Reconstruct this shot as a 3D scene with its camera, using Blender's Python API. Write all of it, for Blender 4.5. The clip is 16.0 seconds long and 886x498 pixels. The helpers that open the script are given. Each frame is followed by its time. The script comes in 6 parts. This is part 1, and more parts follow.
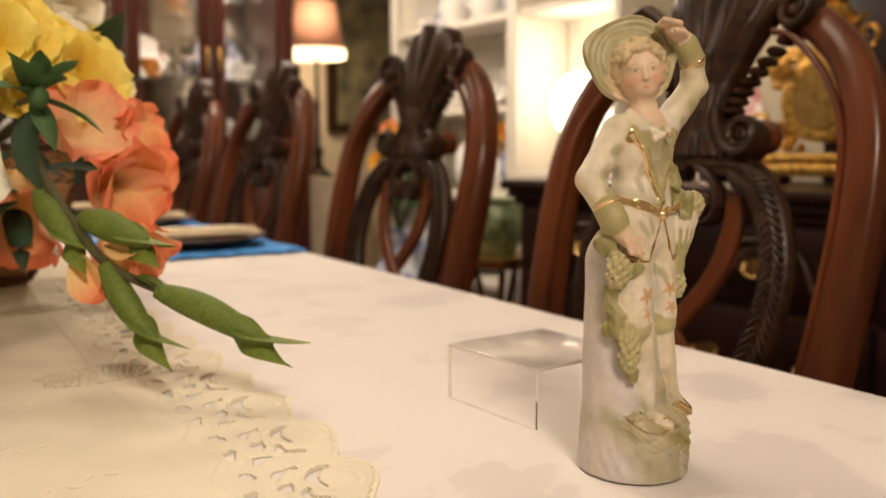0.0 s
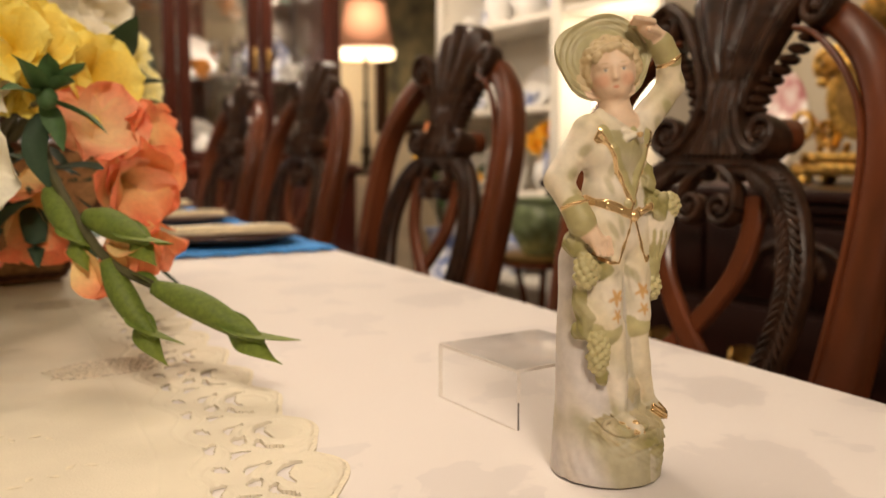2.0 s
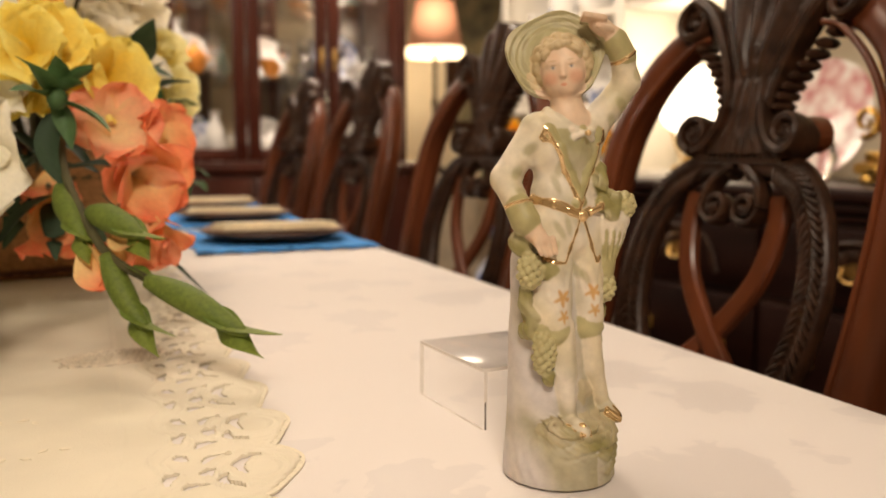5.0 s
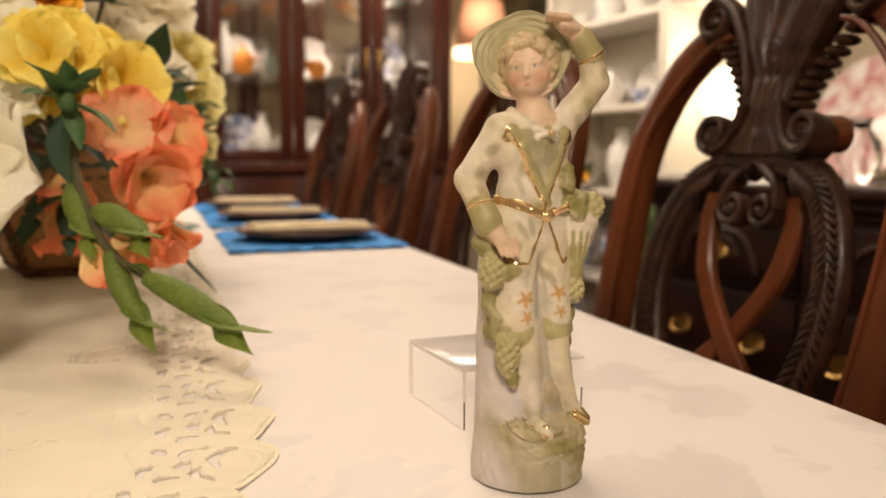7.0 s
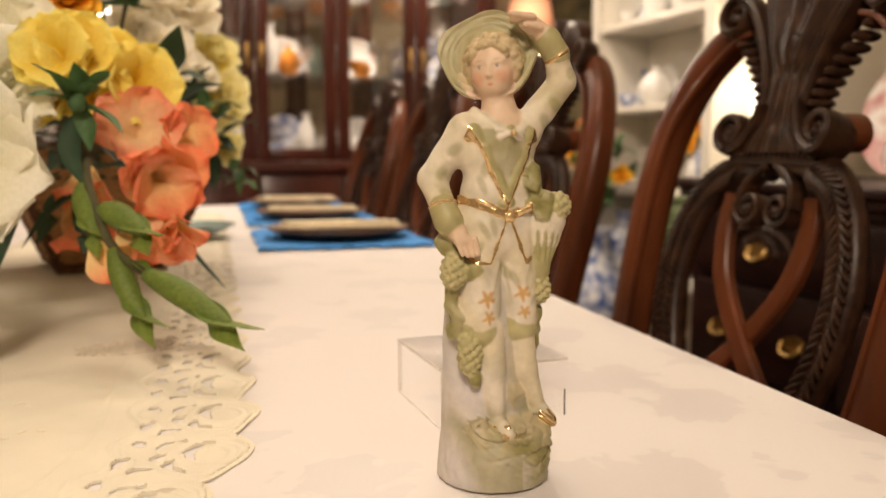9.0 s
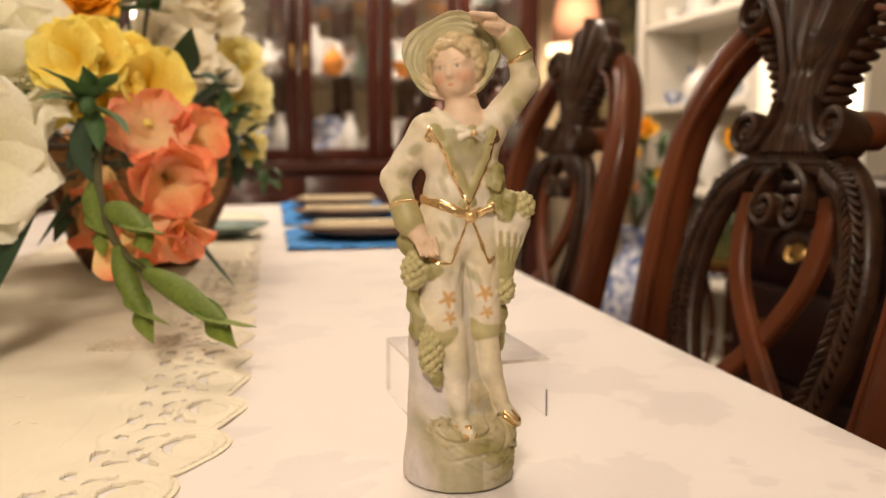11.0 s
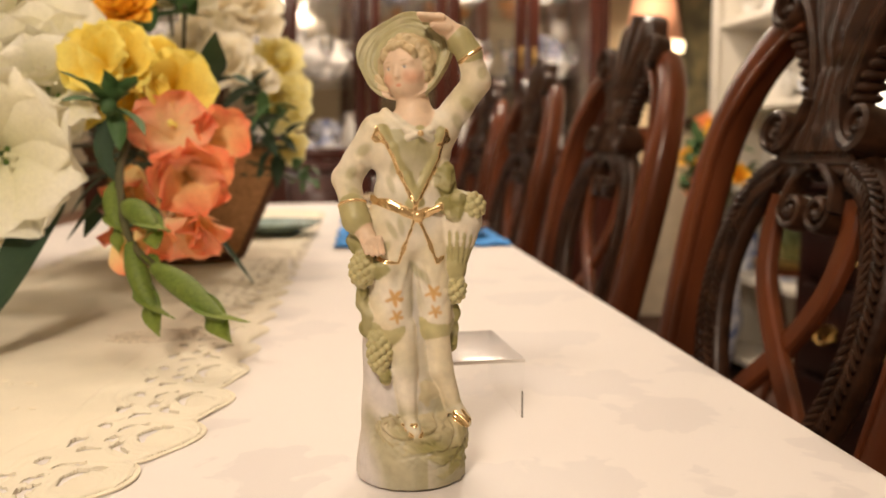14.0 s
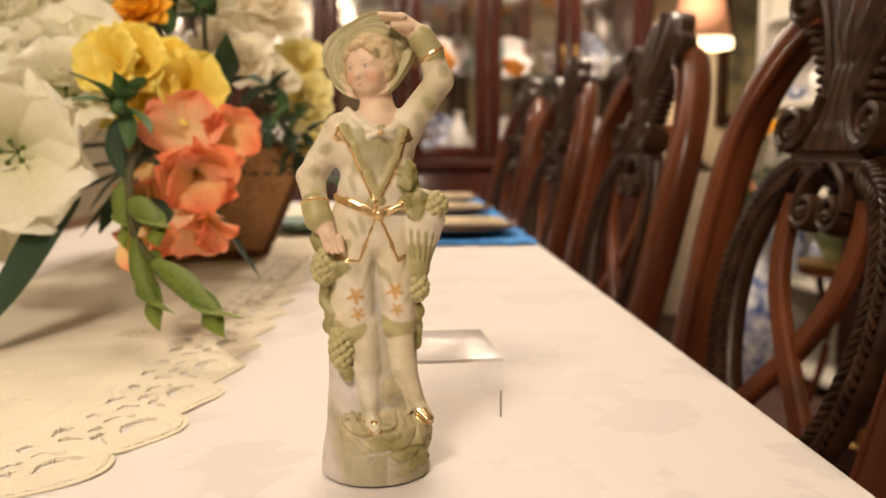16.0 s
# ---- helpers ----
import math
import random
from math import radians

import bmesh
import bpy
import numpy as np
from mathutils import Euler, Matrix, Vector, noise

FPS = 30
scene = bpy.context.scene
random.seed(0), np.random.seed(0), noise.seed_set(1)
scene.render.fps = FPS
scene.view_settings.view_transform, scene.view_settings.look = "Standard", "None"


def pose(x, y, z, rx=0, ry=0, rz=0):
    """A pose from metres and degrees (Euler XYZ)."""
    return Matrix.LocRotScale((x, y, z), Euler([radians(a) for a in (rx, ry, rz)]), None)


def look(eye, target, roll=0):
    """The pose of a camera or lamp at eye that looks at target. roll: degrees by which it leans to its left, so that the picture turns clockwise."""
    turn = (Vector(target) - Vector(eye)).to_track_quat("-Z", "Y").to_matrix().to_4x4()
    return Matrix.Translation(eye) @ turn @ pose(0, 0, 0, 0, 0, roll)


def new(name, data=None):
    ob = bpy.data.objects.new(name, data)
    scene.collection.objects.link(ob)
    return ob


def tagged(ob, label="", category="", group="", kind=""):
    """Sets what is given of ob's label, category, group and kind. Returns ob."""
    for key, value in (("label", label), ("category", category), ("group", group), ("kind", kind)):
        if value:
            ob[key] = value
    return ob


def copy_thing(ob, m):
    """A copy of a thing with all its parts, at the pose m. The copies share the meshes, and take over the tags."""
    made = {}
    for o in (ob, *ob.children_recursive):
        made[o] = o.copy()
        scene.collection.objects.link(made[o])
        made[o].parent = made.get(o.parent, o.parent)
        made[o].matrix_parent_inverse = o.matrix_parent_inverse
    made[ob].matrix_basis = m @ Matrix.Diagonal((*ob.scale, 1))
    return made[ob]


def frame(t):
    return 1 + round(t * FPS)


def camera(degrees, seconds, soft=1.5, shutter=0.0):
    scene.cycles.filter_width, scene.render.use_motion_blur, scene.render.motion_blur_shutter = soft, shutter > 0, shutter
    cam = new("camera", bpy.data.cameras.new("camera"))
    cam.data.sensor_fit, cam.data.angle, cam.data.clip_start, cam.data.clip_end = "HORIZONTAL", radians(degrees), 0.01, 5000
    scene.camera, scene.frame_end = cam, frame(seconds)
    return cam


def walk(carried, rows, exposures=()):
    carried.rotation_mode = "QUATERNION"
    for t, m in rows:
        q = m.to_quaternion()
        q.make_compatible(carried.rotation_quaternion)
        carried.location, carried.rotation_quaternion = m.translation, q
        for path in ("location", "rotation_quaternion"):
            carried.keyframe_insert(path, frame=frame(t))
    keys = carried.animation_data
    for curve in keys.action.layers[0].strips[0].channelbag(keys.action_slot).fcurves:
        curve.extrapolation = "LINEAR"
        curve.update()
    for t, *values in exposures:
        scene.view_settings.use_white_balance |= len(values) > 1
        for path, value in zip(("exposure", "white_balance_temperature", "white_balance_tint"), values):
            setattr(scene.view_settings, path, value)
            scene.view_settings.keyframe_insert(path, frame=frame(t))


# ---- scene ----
cam = camera(55.3, 16.0)
METRES, EYE, TILT, LEAN, TURN = 0.42, 0.945, -6.4, 0.0, -36.5
ROWS = [
    (0.0, 0.0, 0.0, 0.0, -0.0, 0.0, -0.0),
    (0.5, 0.0308, -0.0014, 0.0003, 0.95, -0.01, -0.11),
    (1.0, 0.0594, -0.0015, 0.0006, 1.84, -0.03, -0.2),
    (1.5, 0.0907, -0.0013, 0.001, 2.83, -0.04, -0.29),
    (2.0, 0.1222, -0.0004, 0.0015, 3.76, -0.08, -0.42),
    (2.5, 0.1535, 0.0008, 0.0019, 4.7, -0.08, -0.54),
    (3.0, 0.1832, 0.0034, 0.002, 5.61, -0.1, -0.7),
    (3.5, 0.2144, 0.0064, 0.0022, 6.5, -0.17, -0.83),
    (4.0, 0.2454, 0.0092, 0.0029, 7.38, -0.22, -0.93),
    (6.5, 0.4003, 0.0299, 0.0055, 11.95, -0.31, -1.32),
    (7.0, 0.4314, 0.0355, 0.0066, 12.9, -0.34, -1.41),
    (7.5, 0.4622, 0.0418, 0.0075, 13.85, -0.38, -1.5),
    (8.0, 0.4922, 0.0483, 0.0084, 14.77, -0.42, -1.62),
    (8.5, 0.5225, 0.0554, 0.0096, 15.67, -0.47, -1.71),
    (9.0, 0.5539, 0.0629, 0.0106, 16.58, -0.5, -1.8),
    (11.5, 0.706, 0.1089, 0.0166, 21.19, -0.71, -2.13),
    (12.0, 0.7358, 0.1201, 0.0179, 22.14, -0.77, -2.27),
    (12.5, 0.7652, 0.1309, 0.0189, 23.09, -0.81, -2.31),
    (13.0, 0.7939, 0.1421, 0.0202, 24.05, -0.85, -2.37),
    (13.5, 0.8226, 0.1538, 0.0217, 25.0, -0.9, -2.5),
    (14.0, 0.8508, 0.1658, 0.0233, 25.94, -0.93, -2.61),
    (14.5, 0.8793, 0.1782, 0.0246, 26.84, -0.96, -2.67),
    (15.0, 0.908, 0.1917, 0.0262, 27.74, -1.03, -2.79),
    (15.5, 0.9365, 0.2055, 0.028, 28.57, -1.11, -2.88),
    (16.0, 0.9641, 0.22, 0.0296, 29.44, -1.2, -2.96),
]
walk(cam, [(t, pose(0, 0, EYE, TILT, LEAN, TURN) @ pose(METRES * x, METRES * y, METRES * z, 90 + pitch, roll, yaw)) for t, x, y, z, yaw, pitch, roll in ROWS],
     exposures=[(0.0, 0.04), (16.0, 0.25)])
cam.data.dof.use_dof = True
cam.data.dof.focus_distance = 0.52
cam.data.dof.aperture_fstop = 6.3

# ---- world and lights ----
world = bpy.data.worlds.new("world")
scene.world = world
world.use_nodes = True
world.node_tree.nodes["Background"].inputs[0].default_value = (1.0, 0.72, 0.45, 1)
world.node_tree.nodes["Background"].inputs[1].default_value = 0.006
WARM = (1.0, 0.82, 0.64)


def lamp(name, kind, place, power, size=0.1, target=None, colour=WARM):
    data = bpy.data.lights.new(name, kind)
    data.energy, data.color = power, colour
    if kind == "AREA":
        data.shape, data.size = "DISK", size
    else:
        data.shadow_soft_size = size
    ob = new(name, data)
    ob.matrix_world = look(place, target) if target else pose(*place)
    return ob


# ---- materials ----
def material(name, colour, rough=0.5, metal=0.0, vary=0.15, scale=20.0, bump=0.0, bump_scale=120.0, detail=4.0, stretch=(1, 1, 1), dark=None, coat=0.0, sub=0.0, trans=0.0, alpha=None, rand=0.0, ior=1.45):
    m = bpy.data.materials.new(name)
    m.use_nodes = True
    n, l = m.node_tree.nodes, m.node_tree.links
    b = n["Principled BSDF"]
    co = n.new("ShaderNodeTexCoord")
    mp = n.new("ShaderNodeMapping")
    mp.inputs["Scale"].default_value = stretch
    l.new(co.outputs["Object"], mp.inputs[0])
    no = n.new("ShaderNodeTexNoise")
    no.inputs["Scale"].default_value, no.inputs["Detail"].default_value = scale, detail
    l.new(mp.outputs[0], no.inputs[0])
    ramp = n.new("ShaderNodeMix")
    ramp.data_type = "RGBA"
    d = dark or tuple(c * (1 - vary) for c in colour)
    li = tuple(min(1, c * (1 + vary * 0.6)) for c in colour)
    ramp.inputs[6].default_value, ramp.inputs[7].default_value = (*d, 1), (*li, 1)
    cr = n.new("ShaderNodeMapRange")
    cr.inputs[1].default_value, cr.inputs[2].default_value = 0.32, 0.68
    l.new(no.outputs[0], cr.inputs[0])
    l.new(cr.outputs[0], ramp.inputs[0])
    out = ramp.outputs[2]
    if rand:
        info = n.new("ShaderNodeObjectInfo")
        hs = n.new("ShaderNodeHueSaturation")
        rr = n.new("ShaderNodeMapRange")
        rr.inputs[3].default_value, rr.inputs[4].default_value = 1 - rand, 1 + rand
        l.new(info.outputs["Random"], rr.inputs[0])
        l.new(rr.outputs[0], hs.inputs["Value"])
        l.new(out, hs.inputs["Color"])
        out = hs.outputs[0]
    l.new(out, b.inputs["Base Color"])
    ro = n.new("ShaderNodeMapRange")
    ro.inputs[3].default_value, ro.inputs[4].default_value = max(0.02, rough - 0.08), min(1, rough + 0.1)
    l.new(no.outputs[0], ro.inputs[0])
    l.new(ro.outputs[0], b.inputs["Roughness"])
    b.inputs["Metallic"].default_value = metal
    b.inputs["IOR"].default_value = ior
    b.inputs["Coat Weight"].default_value = coat
    b.inputs["Coat Roughness"].default_value = 0.15
    b.inputs["Transmission Weight"].default_value = trans
    if sub:
        b.inputs["Subsurface Weight"].default_value = sub
        b.inputs["Subsurface Radius"].default_value = (0.01, 0.007, 0.004)
        b.inputs["Subsurface Scale"].default_value = 0.4
    if bump:
        n2 = n.new("ShaderNodeTexNoise")
        n2.inputs["Scale"].default_value, n2.inputs["Detail"].default_value = bump_scale, 3
        l.new(mp.outputs[0], n2.inputs[0])
        bp = n.new("ShaderNodeBump")
        bp.inputs["Strength"].default_value, bp.inputs["Distance"].default_value = bump, 0.002
        l.new(n2.outputs[0], bp.inputs["Height"])
        l.new(bp.outputs[0], b.inputs["Normal"])
    return m


def glow(name, colour, strength):
    m = bpy.data.materials.new(name)
    m.use_nodes = True
    b = m.node_tree.nodes["Principled BSDF"]
    b.inputs["Base Color"].default_value = (*colour, 1)
    b.inputs["Emission Color"].default_value = (*colour, 1)
    b.inputs["Emission Strength"].default_value = strength
    return m


MAHOGANY = material("mahogany", (0.108, 0.028, 0.009), 0.30, vary=0.6, scale=14, stretch=(1, 1, 0.15), bump=0.12, bump_scale=90, coat=0.12)
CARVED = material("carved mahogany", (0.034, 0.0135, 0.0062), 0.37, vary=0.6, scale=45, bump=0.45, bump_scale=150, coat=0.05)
CHERRY = material("cabinet mahogany", (0.052, 0.0105, 0.005), 0.34, vary=0.4, scale=10, stretch=(1, 1, 0.15), bump=0.1, coat=0.15)
DARKWOOD = material("dark sideboard mahogany", (0.018, 0.0048, 0.0028), 0.40, vary=0.5, scale=12, stretch=(1, 0.15, 1), bump=0.15, coat=0.08)
for wood in (MAHOGANY, CARVED, CHERRY, DARKWOOD):
    wood.node_tree.nodes["Principled BSDF"].inputs["Specular IOR Level"].default_value = 0.32
CREAM_WALL = material("cream wall paint", (0.72, 0.63, 0.47), 0.8, vary=0.06, scale=3, bump=0.1, bump_scale=200)
CEILING = material("ceiling paint", (0.8, 0.76, 0.68), 0.9, vary=0.04, scale=4)
CARPET = material("patterned carpet", (0.09, 0.045, 0.03), 0.95, vary=0.5, scale=9, bump=0.5, bump_scale=400)
WHITE_PAINT = material("white painted wood", (0.74, 0.69, 0.6), 0.45, vary=0.06, scale=8, bump=0.08)
BRASS = material("aged brass", (0.5, 0.32, 0.11), 0.34, metal=1.0, vary=0.3, scale=60)
GILT = material("gilded bronze", (0.72, 0.45, 0.12), 0.34, metal=1.0, vary=0.5, scale=70, bump=0.3)
PORCELAIN = material("white porcelain", (0.8, 0.78, 0.74), 0.15, vary=0.05, scale=30)
BLUE_CHINA = material("blue and white china", (0.75, 0.76, 0.78), 0.15, dark=(0.08, 0.14, 0.4), vary=0.3, scale=28, detail=1)
CRYSTAL = material("cut crystal", (0.95, 0.95, 0.95), 0.05, trans=1.0, vary=0.02, scale=5, ior=1.5)
MIRROR = material("mirror", (0.62, 0.58, 0.52), 0.04, metal=1.0, vary=0.02)
SMOKED = material("cabinet back", (0.42, 0.36, 0.26), 0.6, vary=0.3, scale=6)


# ---- mesh helpers ----
def link_mesh(name, bm, mat, smooth=True):
    me = bpy.data.meshes.new(name)
    bmesh.ops.recalc_face_normals(bm, faces=bm.faces[:])
    bm.to_mesh(me)
    bm.free()
    me.materials.append(mat)
    if smooth:
        for p in me.polygons:
            p.use_smooth = True
        me.set_sharp_from_angle(angle=radians(38))
    return new(name, me)


def part(name, bm, mat, parent, label="", smooth=True):
    ob = link_mesh(name, bm, mat, smooth)
    ob.parent = parent
    if label:
        tagged(ob, label)
    return ob


def thing(name, place, label, category, group="", kind="", turn=0):
    ob = new(name)
    ob.empty_display_size = 0.05
    ob.matrix_basis = pose(*place, 0, 0, turn)
    return tagged(ob, label, category, group, kind)


def box(bm, lo, hi, bevel=0.0, seg=2):
    geo = bmesh.ops.create_cube(bm, size=1.0)["verts"]
    for v in geo:
        v.co = Vector([lo[i] + (v.co[i] + 0.5) * (hi[i] - lo[i]) for i in range(3)])
    if bevel:
        edges = list({e for v in geo for e in v.link_edges})
        bmesh.ops.bevel(bm, geom=edges, offset=bevel, segments=seg, affect="EDGES", profile=0.5)
    return bm


def boxes(*items, bevel=0.0):
    bm = bmesh.new()
    for lo, hi in items:
        box(bm, lo, hi, bevel)
    return bm


def lathe(bm, profile, seg=28, centre=(0, 0, 0), wob=None):
    """Spin (radius, height) pairs about z."""
    rings = []
    for r, z in profile:
        ring = []
        for i in range(seg):
            a = 2 * math.pi * i / seg
            k = r * (wob(a, z) if wob else 1)
            ring.append(bm.verts.new((centre[0] + k * math.cos(a), centre[1] + k * math.sin(a), centre[2] + z)))
        rings.append(ring)
    for a, b in zip(rings, rings[1:]):
        for i in range(seg):
            bm.faces.new((a[i], a[(i + 1) % seg], b[(i + 1) % seg], b[i]))
    bm.faces.new(rings[0][::-1])
    bm.faces.new(rings[-1])
    return bm


def smooth_path(points, n=24):
    """Catmull-Rom through the points."""
    pts = [Vector(p) for p in points]
    full = [2 * pts[0] - pts[1]] + pts + [2 * pts[-1] - pts[-2]]
    out = []
    for i in range(len(pts) - 1):
        a, b, c, d = full[i:i + 4]
        for k in range(n):
            t = k / n
            out.append(0.5 * ((2 * b) + (c - a) * t + (2 * a - 5 * b + 4 * c - d) * t * t + (3 * b - a - 3 * c + d) * t ** 3))
    out.append(pts[-1])
    return out


def sweep(bm, path, wide, deep=None, up=(1, 0, 0), seg=10, taper=None, square=2.0, cap=True):
    """A tube of superelliptic section along path; wide across up, deep along up."""
    deep = deep or wide
    up = Vector(up).normalized()
    rings = []
    n = len(path)
    for i, p in enumerate(path):
        d = (path[min(i + 1, n - 1)] - path[max(i - 1, 0)])
        d = d.normalized() if d.length > 1e-9 else Vector((0, 0, 1))
        side = d.cross(up)
        side = side.normalized() if side.length > 1e-5 else d.orthogonal().normalized()
        u = side.cross(d).normalized()
        k = taper(i / (n - 1)) if taper else 1.0
        ring = []
        for j in range(seg):
            a = 2 * math.pi * (j + 0.5) / seg
            c, s = math.cos(a), math.sin(a)
            c = math.copysign(abs(c) ** (2 / square), c)
            s = math.copysign(abs(s) ** (2 / square), s)
            ring.append(bm.verts.new(p + side * (c * wide * k / 2) + u * (s * deep * k / 2)))
        rings.append(ring)
    for a, b in zip(rings, rings[1:]):
        for j in range(seg):
            bm.faces.new((a[j], a[(j + 1) % seg], b[(j + 1) % seg], b[j]))
    if cap:
        bm.faces.new(rings[0][::-1])
        bm.faces.new(rings[-1])
    return bm


def ball(bm, c, r, u=10, v=7, rot=None):
    geo = bmesh.ops.create_uvsphere(bm, u_segments=u, v_segments=v, radius=1.0)["verts"]
    r = (r, r, r) if isinstance(r, (int, float)) else r
    for w in geo:
        q = Vector((w.co[0] * r[0], w.co[1] * r[1], w.co[2] * r[2]))
        if rot is not None:
            q = rot @ q
        w.co = q + Vector(c)
    return bm


def slab(bm, outline, lo, hi, axes=(0, 1)):
    """Extrude a flat outline (pairs) between lo and hi along the third axis."""
    third = 3 - axes[0] - axes[1]

    def at(p, h):
        q = [0, 0, 0]
        q[axes[0]], q[axes[1]], q[third] = p[0], p[1], h
        return bm.verts.new(q)
    a, b = [at(p, lo) for p in outline], [at(p, hi) for p in outline]
    n = len(outline)
    bm.faces.new(a[::-1])
    bm.faces.new(b)
    for i in range(n):
        bm.faces.new((a[i], a[(i + 1) % n], b[(i + 1) % n], b[i]))
    return bm



def damask():
    m = bpy.data.materials.new("white damask")
    m.use_nodes = True
    n, l = m.node_tree.nodes, m.node_tree.links
    b = n["Principled BSDF"]
    co = n.new("ShaderNodeTexCoord")
    warp = n.new("ShaderNodeTexNoise")
    warp.inputs["Scale"].default_value = 18
    l.new(co.outputs["Object"], warp.inputs[0])
    mixv = n.new("ShaderNodeMix")
    mixv.data_type = "RGBA"
    mixv.inputs[0].default_value = 0.06
    l.new(co.outputs["Object"], mixv.inputs[6])
    l.new(warp.outputs[1], mixv.inputs[7])
    vor = n.new("ShaderNodeTexVoronoi")
    vor.feature = "SMOOTH_F1"
    vor.inputs["Scale"].default_value = 11
    l.new(mixv.outputs[2], vor.inputs[0])
    petals = n.new("ShaderNodeTexNoise")
    petals.inputs["Scale"].default_value, petals.inputs["Detail"].default_value = 34, 3
    l.new(mixv.outputs[2], petals.inputs[0])
    add = n.new("ShaderNodeMath")
    add.operation = "MULTIPLY_ADD"
    add.inputs[1].default_value = 0.55
    l.new(petals.outputs[0], add.inputs[0])
    l.new(vor.outputs[0], add.inputs[2])
    cut = n.new("ShaderNodeMapRange")
    cut.inputs[1].default_value, cut.inputs[2].default_value = 0.60, 0.64
    l.new(add.outputs[0], cut.inputs[0])
    col = n.new("ShaderNodeMix")
    col.data_type = "RGBA"
    col.inputs[6].default_value, col.inputs[7].default_value = (0.70, 0.655, 0.642, 1), (0.772, 0.724, 0.702, 1)
    l.new(cut.outputs[0], col.inputs[0])
    l.new(col.outputs[2], b.inputs["Base Color"])
    ro = n.new("ShaderNodeMapRange")
    ro.inputs[3].default_value, ro.inputs[4].default_value = 0.5, 0.72
    l.new(cut.outputs[0], ro.inputs[0])
    l.new(ro.outputs[0], b.inputs["Roughness"])
    weave = n.new("ShaderNodeTexNoise")
    weave.inputs["Scale"].default_value = 900
    l.new(co.outputs["Object"], weave.inputs[0])
    soft = n.new("ShaderNodeTexNoise")
    soft.inputs["Scale"].default_value = 7
    l.new(co.outputs["Object"], soft.inputs[0])
    b1 = n.new("ShaderNodeBump")
    b1.inputs["Strength"].default_value, b1.inputs["Distance"].default_value = 0.25, 0.0006
    l.new(weave.outputs[0], b1.inputs["Height"])
    b2 = n.new("ShaderNodeBump")
    b2.inputs["Strength"].default_value, b2.inputs["Distance"].default_value = 0.35, 0.006
    l.new(soft.outputs[0], b2.inputs["Height"])
    l.new(b1.outputs[0], b2.inputs["Normal"])
    l.new(b2.outputs[0], b.inputs["Normal"])
    b.inputs["Sheen Weight"].default_value = 0.1
    return m


def clear_pane(name, least, most, rough=0.02):
    m = bpy.data.materials.new(name)
    m.use_nodes = True
    n, l = m.node_tree.nodes, m.node_tree.links
    tr, gl, mix, lw = n.new("ShaderNodeBsdfTransparent"), n.new("ShaderNodeBsdfGlossy"), n.new("ShaderNodeMixShader"), n.new("ShaderNodeLayerWeight")
    gl.inputs["Roughness"].default_value = rough
    pw, mr = n.new("ShaderNodeMath"), n.new("ShaderNodeMapRange")
    pw.operation = "POWER"
    pw.inputs[1].default_value = 4.0
    mr.inputs[3].default_value, mr.inputs[4].default_value = least, most
    l.new(lw.outputs["Facing"], pw.inputs[0])
    l.new(pw.outputs[0], mr.inputs[0])
    l.new(mr.outputs[0], mix.inputs[0])
    l.new(tr.outputs[0], mix.inputs[1])
    l.new(gl.outputs[0], mix.inputs[2])
    l.new(mix.outputs[0], n["Material Output"].inputs[0])
    return m


DAMASK = damask()
PANE = clear_pane("cabinet glass", 0.04, 0.6)

SEAT_CLOTH = material("dark seat fabric", (0.16, 0.07, 0.05), 0.9, vary=0.4, scale=40, bump=0.3)
ROSE_CHINA = material("rose painted china", (0.8, 0.76, 0.72), 0.15, dark=(0.62, 0.25, 0.25), vary=0.3, scale=22, detail=1)
TEAL_GLAZE = material("teal glaze", (0.26, 0.36, 0.34), 0.2, vary=0.3, scale=30)
AMBER = material("amber glass", (0.8, 0.3, 0.05), 0.1, vary=0.2, scale=20)
ACRYLIC = clear_pane("clear acrylic", 0.02, 0.60, 0.16)
CLEAR = clear_pane("clear acrylic side", 0.012, 0.10, 0.10)


